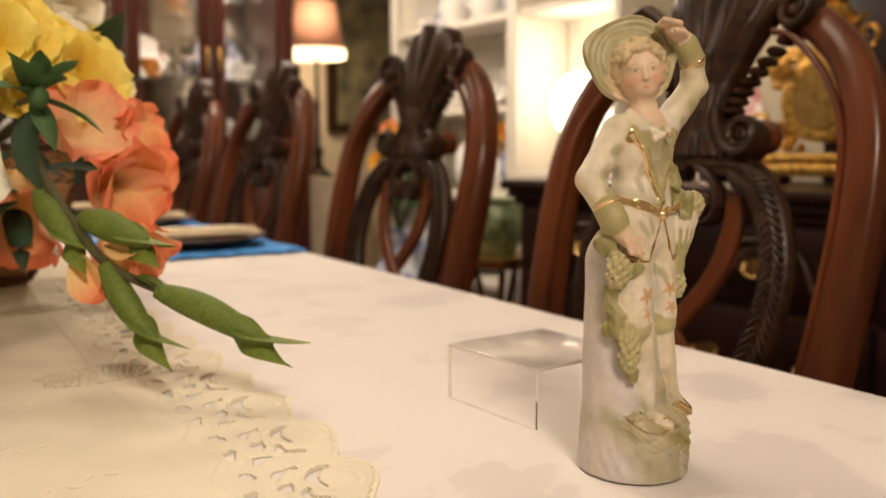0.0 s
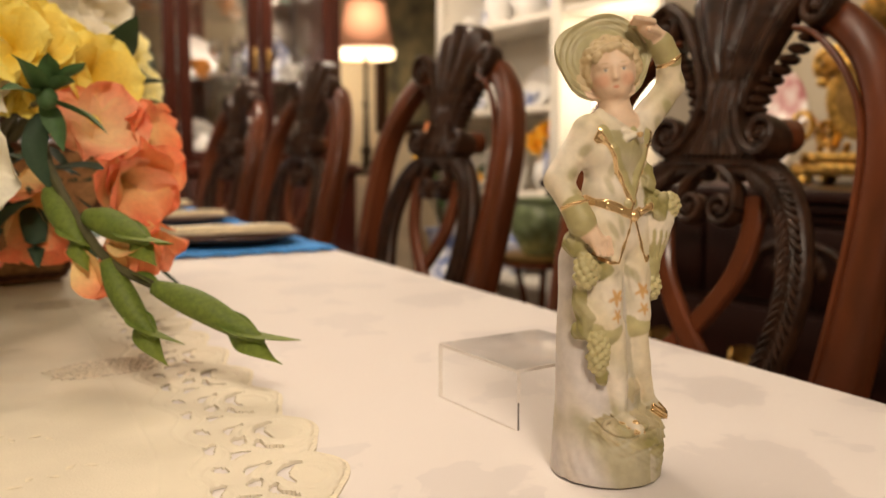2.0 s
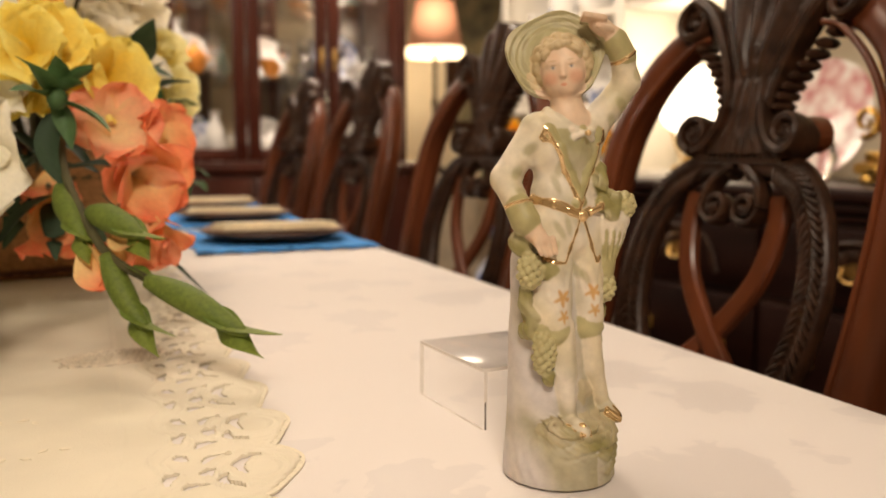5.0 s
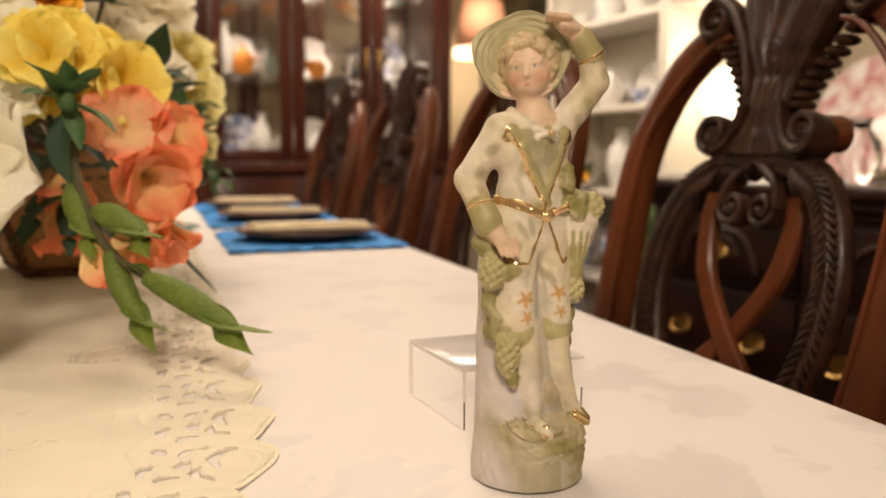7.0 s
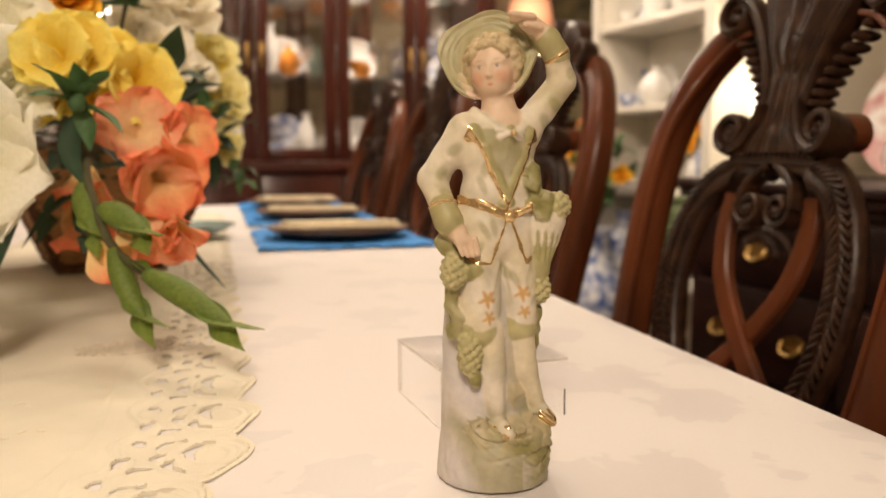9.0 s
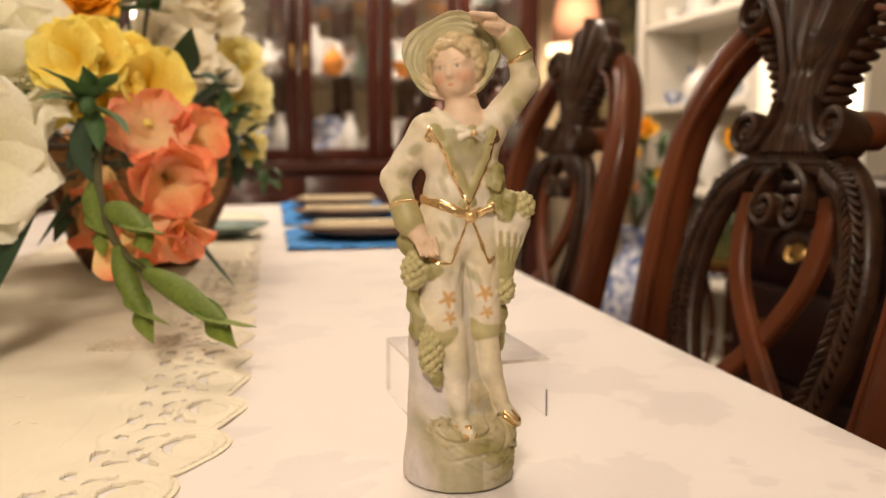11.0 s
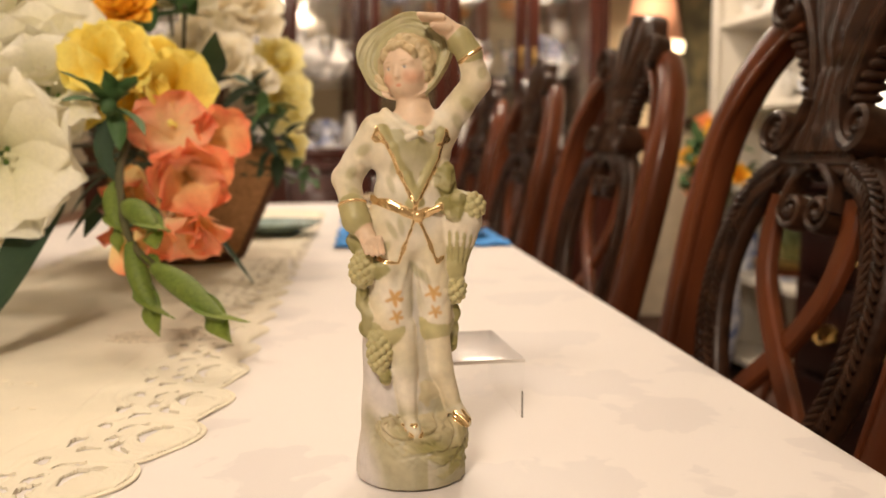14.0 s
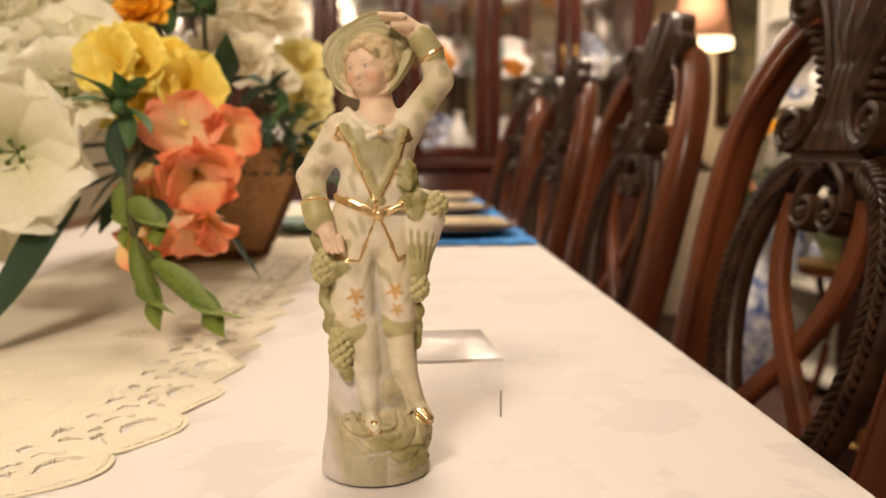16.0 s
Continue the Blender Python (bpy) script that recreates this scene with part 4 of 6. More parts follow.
    # neck, hat, head
    add(cone((4, 0, 210), (3, 4, 229), 12.5, 9.0, sq=(1, 0.85)), SKIN, 4)
    look_dir = np.array([-0.46, -0.86, 0.22])
    look_dir /= np.linalg.norm(look_dir)
    right = np.cross(look_dir, (0, 0, 1))
    right /= np.linalg.norm(right)
    upv = np.cross(right, look_dir)
    T = np.array([right, look_dir, upv])
    hc = np.array([0.0, 10.0, 250.5])

    def brim(P):
        d = [P[i] - hc[i] for i in range(3)]
        u = sum(right[i] * d[i] for i in range(3))
        v = sum(look_dir[i] * d[i] for i in range(3))
        w = sum(upv[i] * d[i] for i in range(3))
        r = np.sqrt(u * u + (w * 1.11) ** 2)
        th = np.arctan2(w, u)
        edge = 29.0 + 0.8 * np.sin(3 * th + 0.6) + 0.9 * np.sin(5 * th)
        curl = 0.0035 * r * r - 1.0 + 1.6 * np.sin(3 * th + 2) * (r / 29) ** 2
        groove = 0.32 * np.sin(r * 1.5 + 2.0 * np.sin(th * 2)) + 0.2 * np.sin(r * 3.1 + 3 * np.sin(th * 3))
        return np.maximum(np.abs(v - curl) - 2.6 + groove, r - edge) * 0.8
    add((brim, hc - 33, hc + 33), HAT, 1.5)
    add(egg(hc - look_dir * 6, (21, 15, 20), T), HAT, 4, rough=0.8, freq=0.3)
    head = np.array([2.0, 5.0, 243.5])
    look_dir = np.array([-0.58, -0.80, -0.10]) / np.linalg.norm([-0.58, -0.80, -0.10])
    right = np.cross(look_dir, (-0.14, 0, 1))
    right /= np.linalg.norm(right)
    upv = np.cross(right, look_dir)
    T = np.array([right, look_dir, upv])
    add(egg(head - look_dir * 2.0 + upv * 4, (17.5, 14.5, 16.5), T), HAIR, 3, rough=0.9, freq=0.62)
    rh = random.Random(12)
    for k in range(95):
        a = radians(-40 + 260 * rh.random())
        rad = rh.uniform(12.0, 16.5)
        c = head + look_dir * (9.5 - 0.42 * (rad - 9.5) * 2 + rh.uniform(-1, 1)) + right * rad * math.cos(a) + upv * (2.5 + rad * 0.98 * math.sin(a))
        add(egg(c, [rh.uniform(1.7, 2.6)] * 3), HAIR, 0.9)
    add(egg(head + look_dir * 4.6 - upv * 0.5, (13.2, 13.0, 16.0), T), SKIN, 2)
    add(egg(head + look_dir * 8.0 - upv * 9.5, (8.2, 8.0, 7.0), T), SKIN, 6)
    for sg in (-1, 1):
        add(egg(head + look_dir * 11.5 + right * sg * 6.0 - upv * 5.0, (5.0, 4.6, 4.6), T), SKIN, 3)
        add(egg(head + look_dir * 14.0 + right * sg * 5.0 + upv * 3.4, (4.0, 1.6, 1.4), T), SKIN, 3)
    for k in range(26):
        a = radians(24 + 132 * k / 25)
        c = head + look_dir * (12.0 + 1.0 * math.sin(k * 1.9)) + right * 11.2 * math.cos(a) + upv * (3.4 + 10.2 * math.sin(a) + 0.9 * math.sin(k * 2.7))
        add(egg(c, [rh.uniform(1.6, 2.3)] * 3), HAIR, 0.9)
    add(cone(head + look_dir * 16.6 + upv * 1.8, head + look_dir * 18.6 - upv * 3.6, 1.0, 1.5), SKIN, 2.5)
    for dz, r in ((-8.2, 0.9), (-9.9, 1.0)):
        add(cone(head + look_dir * 15.4 - right * 1.9 + upv * dz, head + look_dir * 15.4 + right * 1.9 + upv * dz, r, r), SKIN, 1.2)
    # collar, waistcoat, bow
    add(cone((-14, -3, 218), (-2, -11, 207), 2.6, 1.2), CREAM, 3)
    add(cone((19, -3, 216), (11, -11, 206), 2.6, 1.2), CREAM, 3)
    for a, b, c in (((4, 206), (-3, 202), 2.2), ((6, 206), (14, 202), 2.2), ((5, 207), (5, 204.5), 2.2), ((4, 204), (1, 192), 1.7), ((6, 204), (10, 193), 1.7)):
        add(cone((a[0], front(*a) + 1.2, a[1]), (b[0], front(*b) + 1.2, b[1]), c, c * 0.8), CUFF, 1.5)
    lapel = [((-19, 207), (-13, 197)), ((-13, 197), (-6, 181)), ((-6, 181), (1, 166)), ((20, 205), (16, 192)), ((16, 192), (9, 177)), ((9, 177), (2, 165))]
    for a, b in lapel:
        add(cone((a[0] + (2.5 if a[0] < 2 else -2.5), front(*a) + 1.2, a[1]), (b[0] + (2.5 if b[0] < 2 else -2.5), front(*b) + 1.2, b[1]), 3.4, 2.8), CUFF, 1.5)
    for a, b in (((4, 205.5), (-2.5, 207.5)), ((4, 205.5), (-2.0, 203.0)), ((5, 205.5), (11.5, 207.0)), ((5, 205.5), (11.0, 202.5))):
        add(cone((a[0], front(*a) - 0.2, a[1]), (b[0], front(*b) + 0.4, b[1]), 1.3, 2.0), SILK, 1.0)
    add(egg((4.5, front(4.5, 205.5) - 0.5, 205.5), (1.8, 1.5, 1.8)), GOLD, 0.8, gilt=0.6)
    for a, b in (((-30, 190), (-24, 187)), ((-33, 184), (-28, 180)), ((-36, 176), (-30, 172))):
        add(cone((a[0], front(*a) + 0.5, a[1]), (b[0], front(*b) + 0.5, b[1]), 1.4, 0.8), CREAM, 2.0)
    # basket with fruit
    def ribs(P):
        return 0.75 * np.cos(np.arctan2(P[1] + 5, P[0] - 28) * 16)
    add(cone((25, -5, 127), (28, -6, 146), 7.6, 11.0, sq=(1, 0.9)), CUFF, 2, extra=ribs)
    add(cone((28, -6, 146), (29.5, -6, 154), 11.4, 13.5, sq=(1, 0.85)), SILK, 2)
    add(cone((25, -5, 127), (25, -5, 125), 8.8, 8.6), CUFF, 1)
    add(egg((28, -6, 163), (15, 11, 9)), OLIVE, 3, rough=1.5, freq=0.85)
    add(egg((20, -5, 178), (7, 7.5, 11)), OLIVE, 4, rough=1.5, freq=0.8)
    for c, r, tilt in (((19, -15, 165), (6.5, 2.5, 5), 0), ((24, -16, 158), (6, 2.5, 4.5), 0), ((20, -12, 176), (4.5, 2.5, 6), 0), ((27, -16, 168), (5, 2.5, 4.5), 0)):
        add(egg(c, [0.85 * v for v in r]), OLIVE, 1.8, rough=0.9, freq=1.1)
    rg = random.Random(3)

    def grapes(c, r, n, size):
        # dark core: shade between the grapes put in as colour
        add(egg(c, [v * 0.9 for v in r]), GRAPE_GAP, 3)
        for i in range(n):
            z = 1 - 2 * (i + 0.5) / n
            a = i * 2.39996
            q = math.sqrt(1 - z * z)
            p = (c[0] + r[0] * q * math.cos(a), c[1] + r[1] * q * math.sin(a), c[2] + r[2] * z)
            if p[1] < c[1] + r[1] * 0.4:
                add(egg(p, (size, size, size)), GRAPE, 0.5)
    grapes((36, -11, 163), (6.5, 6, 7), 36, 2.2)
    grapes((-29, -10, 127), (6.5, 6, 9), 46, 2.3)
    grapes((-20, -12, 79), (6, 5, 12), 50, 2.3)
    grapes((26, -8, 114), (5.5, 5, 8), 34, 2.2)
    for c, r in (((-30, -2, 143), (7, 7, 9)), ((-29, -5, 110), (3.5, 5, 9)), ((-25, -6, 98), (5, 6, 8)), ((-27, -4, 90), (4, 6, 5)), ((-17, -14, 127), (7, 3, 5)), ((26, -2, 98), (4, 5, 7)), ((26, 0, 85), (3.5, 5, 12)), ((-17, -13, 63), (3, 3, 5)), ((6, -9, 52), (9, 5, 9))):
        add(egg(c, r), OLIVE, 3, rough=1.3, freq=0.6)
    # gilt lines along the jacket
    gilt_lines = [[(-19, 208), (-13, 197), (-6, 181), (1, 165)], [(20, 206), (16, 192), (9, 177), (2, 165)], [(1, 165), (1, 158)],
                  [(1, 157), (-3, 146), (-9, 131)], [(-9, 131), (-16, 132), (-23, 136)], [(3, 157), (8, 146), (14, 131)], [(14, 131), (18, 134)], [(-19, 207), (-21, 203), (-14, 200)], [(20, 205), (21, 201), (16, 199)]]
    for line in gilt_lines:
        for a, b in zip(line, line[1:]):
            for q in range(4):
                p0 = (a[0] + (b[0] - a[0]) * q / 4, a[1] + (b[1] - a[1]) * q / 4)
                p1 = (a[0] + (b[0] - a[0]) * (q + 1) / 4, a[1] + (b[1] - a[1]) * (q + 1) / 4)
                add(cone((p0[0], front(*p0) + 0.3, p0[1]), (p1[0], front(*p1) + 0.3, p1[1]), 0.5, 0.5), GOLD, 0.6, gilt=0.8)
    belt = [(-22, 168), (-14, 165), (-6, 161), (2, 158), (9, 160), (16, 163)]
    for a, b in zip(belt, belt[1:]):
        for dz in (-0.9, 0.9):
            add(cone((a[0], front(*a) + 0.4, a[1] + dz), (b[0], front(*b) + 0.4, b[1] + dz), 1.2, 1.2), GOLD, 0.8, gilt=0.8)
    add(egg((3, front(3, 159), 158), (3, 2, 3)), GOLD, 1, gilt=0.7)

    def ring(c, axis, r):
        axis = np.array(axis, float) / np.linalg.norm(axis)
        u = np.cross(axis, (0.3, 1, 0.2))
        u /= np.linalg.norm(u)
        v = np.cross(axis, u)
        pts = [np.array(c) + r * (math.cos(t) * u + math.sin(t) * v) for t in np.linspace(0, 2 * math.pi, 13)]
        for a, b in zip(pts, pts[1:]):
            add(cone(a, b, 0.6, 0.6), GOLD, 0.6, gilt=0.8)
    ring((-34, -5.5, 165), (0.1, -0.4, -1), 8.3)
    ring((35.2, -9.0, 250.0), (-0.55, 0.1, 0.85), 7.8)
    # flat foot
    D[:, :, ax[2] < 0] = np.abs(D[:, :, ax[2] < 0]) + 0.5

    # surface nets
    S = D < 0
    nx, ny, nz = size
    corner = [(i, j, k) for i in (0, 1) for j in (0, 1) for k in (0, 1)]
    cut = lambda A, c: A[c[0]:nx - 1 + c[0], c[1]:ny - 1 + c[1], c[2]:nz - 1 + c[2]]
    count = sum(cut(S, c).astype(np.int8) for c in corner)
    active = (count > 0) & (count < 8)
    ids = np.full(active.shape, -1, dtype=np.int64)
    cells = np.argwhere(active)
    ids[active] = np.arange(len(cells))
    acc, num = np.zeros((len(cells), 3)), np.zeros(len(cells))
    for c in corner:
        for a in range(3):
            if c[a] == 0:
                e = list(c)
                e[a] = 1
                d0 = D[cells[:, 0] + c[0], cells[:, 1] + c[1], cells[:, 2] + c[2]]
                d1 = D[cells[:, 0] + e[0], cells[:, 1] + e[1], cells[:, 2] + e[2]]
                m = (d0 < 0) != (d1 < 0)
                t = np.where(m, d0 / np.where(m, d0 - d1, 1), 0)
                p = np.tile(np.array(c, float), (len(cells), 1))
                p[:, a] += t
                acc[m] += p[m]
                num[m] += 1
    verts = lo + step * (cells + acc / num[:, None])
    quads = []
    for a in range(3):
        b, c = (a + 1) % 3, (a + 2) % 3
        first = [slice(1, n - 1) for n in size]
        first[a] = slice(0, size[a] - 1)
        second = list(first)
        second[a] = slice(1, size[a])
        s0, s1 = S[tuple(first)], S[tuple(second)]
        for flip, m in ((False, s0 & ~s1), (True, ~s0 & s1)):
            g = np.argwhere(m)
            off = np.array([f.start for f in first])
            g = g + off
            q = []
            for db, dc in ((-1, -1), (0, -1), (0, 0), (-1, 0)):
                h = g.copy()
                h[:, b] += db
                h[:, c] += dc
                q.append(ids[h[:, 0], h[:, 1], h[:, 2]])
            q = np.stack(q, 1)
            quads.append(q[:, ::-1] if flip else q)
    quads = np.concatenate(quads)
    quads = quads[(quads >= 0).all(1)]

    # paint
    P = [verts[:, i] for i in range(3)]
    best = np.full(len(verts), 1e9)
    colour, gilt = np.zeros((len(verts), 3)), np.zeros(len(verts))
    for g, col, gl, a, b in solids:
        m = np.all((verts > a) & (verts < b), 1)
        if not m.any():
            continue
        d = g([p[m] for p in P]) - (0.5 if gl else 0)
        w = np.nonzero(m)[0][d < best[m]]
        best[w] = d[d < best[m]]
        colour[w], gilt[w] = col, gl
    x, y, z = P

    def blend(m, col):
        colour[:] = colour * (1 - m[:, None]) + np.array(col) * m[:, None]

    step01 = lambda v: np.clip(v, 0, 1)
    fab = (np.abs(colour - np.array(CREAM)).sum(1) < 0.01).astype(float)
    facing = step01(-y / 6)
    # pale lights, then washes of olive over cream cloth, in soft strokes
    blend(fab * 0.75 * step01(wob(P, 0.11, 8.0) * 1.5 + 0.35), (0.73, 0.67, 0.58))
    blend(fab * 0.4 * step01(wob(P, 0.16, 2.0) * 1.6 - 0.15), OLIVE)
    for cx, cz, rx, rz, tl in ((-10, 186, 3, 8, 0.2), (-12, 176, 2.5, 7, -0.3), (-12, 150, 2.5, 8, -0.5), (-7, 152, 2.5, 7, -0.2), (2, 126, 3, 8, -0.6), (7, 122, 2.6, 7, -0.5), (-27, 196, 4, 6, 0.9), (-34, 183, 4, 6, 0.6), (33, 222, 4, 7, -0.8), (41, 240, 4, 5, 0.3), (28, 212, 4, 7, -0.5), (-16, 140, 3, 6, 0.5), (-33, 172, 5, 3, 0.3)):
        u = (x - cx) * math.cos(tl) - (z - cz) * math.sin(tl)
        v = (x - cx) * math.sin(tl) + (z - cz) * math.cos(tl)
        blend(fab * 0.52 * step01(2.2 - 2.2 * np.sqrt((u / rx) ** 2 + (v / rz) ** 2)) * (y < 4), OLIVE)
    # waistcoat between the lapels
    inside = (z > 166) & (z < 208) & (np.abs(x - 1) < (z - 164) * 0.44) & (y < -6)
    blend(fab * inside * (0.45 + 0.3 * step01(wob(P, 0.35, 7.0) + 0.4)), OLIVE)
    # leaf sprigs in dull gold on the breeches
    for cx, cz, r in ((-11, 111, 6.0), (-10, 100, 4.8), (12, 113, 5.6), (13, 102, 4.6)):
        th = np.arctan2(z - cz, x - cx)
        rr = np.hypot(x - cx, z - cz)
        blend(fab * step01((r * (0.72 + 0.30 * np.cos(5 * th + 1.57) + 0.10 * np.cos(9 * th)) - rr) * 1.2) * (y < -6) * 0.9, (0.56, 0.30, 0.07))
    # rock and vine: olive mottled with cream
    green = (np.abs(colour - np.array(OLIVE)).sum(1) < 0.01).astype(float)
    blend(green * step01(wob(P, 0.33, 4.0) * 1.2 + 0.15) * 0.55, (0.54, 0.48, 0.31))
    blend(green * step01(wob(P, 0.7, 1.0) * 1.4 - 0.3) * 0.5, (0.24, 0.22, 0.085))
    # brown paint lines that follow the carved grooves and darken them like shade
    crease = 2.4 * wob(P, 0.11, 5.0)
    groove_shade = np.maximum(step01(1.3 - 3.2 * np.abs(np.sin(0.16 * z - 0.09 * x + 1.6 * crease))), 0.7 * step01(1.2 - 3.5 * np.abs(np.sin(0.20 * np.hypot(x - 14, (z - 12) * 1.3) + 0.8 * crease))))
    blend(green * (z < 45) * groove_shade * 0.65, (0.22, 0.18, 0.07))
    stump = (np.abs(colour - np.array(GREY)).sum(1) < 0.01).astype(float)
    blend(stump * step01(wob(P, 0.12, 3.0) + 0.2) * 0.5, CREAM)
    blend(stump * step01((x + 4) / 18) * 0.7 * (y < 6), OLIVE)
    rockish = step01((46 + 9 * wob(P, 0.2, 6.0) - z) / 14) * step01((x + 26 + 0.25 * z) / 10) * (np.abs(colour - np.array(GREY)).sum(1) < 0.4)
    blend(rockish * 0.6, OLIVE)
    blend(green * (z < 60) * step01((z - 18) / 22 + 0.5 * wob(P, 0.25, 2.2)) * 0.6, (0.56, 0.47, 0.33))
    hat = (np.abs(colour - np.array(HAT)).sum(1) < 0.01).astype(float)
    blend(hat * step01(wob(P, 0.22, 5.0) + 0.1) * 0.55, (0.52, 0.46, 0.31))
    ring_d = np.sqrt((x - hc[0]) ** 2 + (z - hc[2]) ** 2)
    blend(hat * step01(1.3 * np.sin(ring_d * 1.1 + 3.0 * wob(P, 0.12, 9.0)) + 0.9 * wob(P, 0.5, 2.0) - 0.25) * 0.5, (0.27, 0.235, 0.11))
    hair = (np.abs(colour - np.array(HAIR)).sum(1) < 0.01).astype(float)
    blend(hair * step01(wob(P, 0.8, 1.5) + 0.3) * 0.6, (0.60, 0.49, 0.30))
    # a little tint on the face
    face = (np.abs(colour - np.array(SKIN)).sum(1) < 0.01) & (z > 220)
    du0, dw0, dv0 = (verts - head).dot(right), (verts - head).dot(upv), (verts - head).dot(look_dir)
    for off_r, off_u, ru, rw, col, k in (
            (-7.4, -5.2, 6.0, 5.2, (0.66, 0.24, 0.13), 0.45), (7.4, -5.2, 6.0, 5.2, (0.66, 0.24, 0.13), 0.45),
            (-5.2, 0.8, 2.1, 1.1, (0.70, 0.63, 0.54), 0.8), (5.2, 0.8, 2.1, 1.1, (0.70, 0.63, 0.54), 0.8),
            (-5.1, 0.8, 1.1, 1.1, (0.16, 0.17, 0.20), 0.9), (5.3, 0.8, 1.1, 1.1, (0.16, 0.17, 0.20), 0.9),
            (-5.2, 1.9, 2.4, 0.6, (0.36, 0.22, 0.12), 0.7), (5.2, 1.9, 2.4, 0.6, (0.36, 0.22, 0.12), 0.7),
            (-5.4, 4.6, 3.4, 0.7, (0.46, 0.30, 0.16), 0.5), (5.4, 4.6, 3.4, 0.7, (0.46, 0.30, 0.16), 0.5),
            (0, -9.0, 2.4, 1.2, (0.60, 0.19, 0.11), 0.8), (0, -4.8, 1.8, 0.7, (0.60, 0.35, 0.22), 0.4)):
        blend(face * (dv0 > 6) * step01(1.7 - 1.7 * np.hypot((du0 - off_r) / ru, (dw0 - off_u) / rw)) * k, col)
    # soften the borders of the paint
    ea = np.concatenate([quads[:, 0], quads[:, 1], quads[:, 2], quads[:, 3]])
    eb = np.concatenate([quads[:, 1], quads[:, 2], quads[:, 3], quads[:, 0]])
    deg = np.bincount(ea, minlength=len(verts))[:, None] + 1e-9
    soft_area = ((z < 218) | (z > 262))[:, None]
    for _ in range(2):
        mean = np.stack([np.bincount(ea, weights=colour[eb, c], minlength=len(verts)) for c in range(3)], 1) / deg
        colour = np.where(soft_area, 0.4 * colour + 0.6 * mean, 0.88 * colour + 0.12 * mean)
    colour[gilt > 0.1] = GOLD

    me = bpy.data.meshes.new("figurine")
    me.from_pydata((verts / 1000).tolist(), [], quads.tolist())
    me.attributes.new("paint", "FLOAT_COLOR", "POINT").data.foreach_set("color", np.concatenate([colour, np.ones((len(verts), 1))], 1).ravel())
    me.attributes.new("gilt", "FLOAT", "POINT").data.foreach_set("value", gilt)
    me.polygons.foreach_set("use_smooth", [True] * len(quads))
    me.materials.append(BISQUE)
    ob = new("figurine", me)
    ob.matrix_basis = pose(0.400, 0.341, TOP + 0.001)
    return tagged(ob, "painted bisque porcelain figurine in straw hat standing on the tablecloth", "figurine")


figurine()

# ---- acrylic riser ----
riser = thing("display_riser", (0.447, 0.478, TOP + 0.001), "clear acrylic display riser standing empty on the tablecloth", "riser")
part("top_sheet", boxes(((-0.05, -0.05, 0.0415), (0.05, 0.05, 0.0445)), bevel=0.0012), ACRYLIC, riser)
# thin strips paint the edge reflections: dark low down, bright elsewhere
for x in (-0.05, 0.0465):
    part("edge_tone_strip", boxes(((x + 0.001, -0.0507, 0.0), (x + 0.0022, -0.0502, 0.02))), DARK_EDGE, riser)
    if x < 0:
        part("edge_tone_strip", boxes(((x + 0.0005, -0.0505, 0.02), (x + 0.003, -0.0502, 0.0415))), GLINT_EDGE, riser)
    part("side_sheet", boxes(((x, -0.05, 0.0), (x + 0.0035, 0.05, 0.0415)), bevel=0.0006), CLEAR, riser)
part("foot_glint", boxes(((-0.0506, -0.05, 0.0), (-0.05, 0.05, 0.0012))), GLINT_EDGE, riser)
part("back_glint", boxes(((-0.0506, 0.0502, 0.0), (-0.0472, 0.0507, 0.0415))), GLINT_EDGE, riser)
part("side_glint", boxes(((-0.0508, -0.05, 0.0420), (-0.0502, 0.05, 0.0442))), GLINT_EDGE, riser)
part("front_glint", boxes(((-0.05, -0.0508, 0.0418), (0.05, -0.0502, 0.0442))), GLINT_EDGE, riser)
for ob in list(riser.children):
    ob.visible_shadow = False

# ---- silk flowers in a woven planter ----
fr = random.Random(11)


def petal(bm, m, length, width, cup=0.5, open_=50, curl=40, ruffle=0.08, tip=0.7, nu=8, nv=9, point=0.0, ph=0.0):
    """One petal: base at m's origin, rising along z and bending out along y."""
    lay = bm.verts.layers.float.get("along") or bm.verts.layers.float.new("along")
    rows = []
    y = z = 0.0
    for j in range(nv + 1):
        v = j / nv
        a = radians(90 - open_ - curl * (v - 0.3))
        if j:
            y += math.cos(a) * length / nv
            z += math.sin(a) * length / nv
        shape = (min(1.0, v * 1.6 + 0.12) ** 0.75) * math.sqrt(max(0.0, 1 - (v * 0.985) ** 6)) if not point else (math.sin(math.pi * v ** tip)) ** (0.7 + point * 0.3)
        w = max(width / 2 * shape, width * 0.02)
        row = []
        for i in range(nu + 1):
            u = -1 + 2 * i / nu
            lift = cup * (u * u) * w + ruffle * width * v * v * (math.sin(u * 4.2 + ph) * 0.7 + math.sin(u * 7.5 + ph * 2 + v * 3) * 0.3)
            dy, dz = -math.sin(a) * lift, math.cos(a) * lift
            back = 0.05 * length * (u * u) * v * v * (0 if point else 1)
            vert = bm.verts.new(m @ Vector((u * w, y + dy - back * math.cos(a), z + dz - back * math.sin(a))))
            vert[lay] = v
            row.append(vert)
        rows.append(row)
    for a, b in zip(rows, rows[1:]):
        for i in range(nu):
            bm.faces.new((a[i], a[i + 1], b[i + 1], b[i]))
    return bm


def sheet(name, bm, mat, parent, label=""):
    me = bpy.data.meshes.new(name)
    bm.to_mesh(me)
    bm.free()
    me.materials.append(mat)
    for p in me.polygons:
        p.use_smooth = True
    ob = new(name, me)
    ob.parent = parent
    if label:
        tagged(ob, label)
    return ob


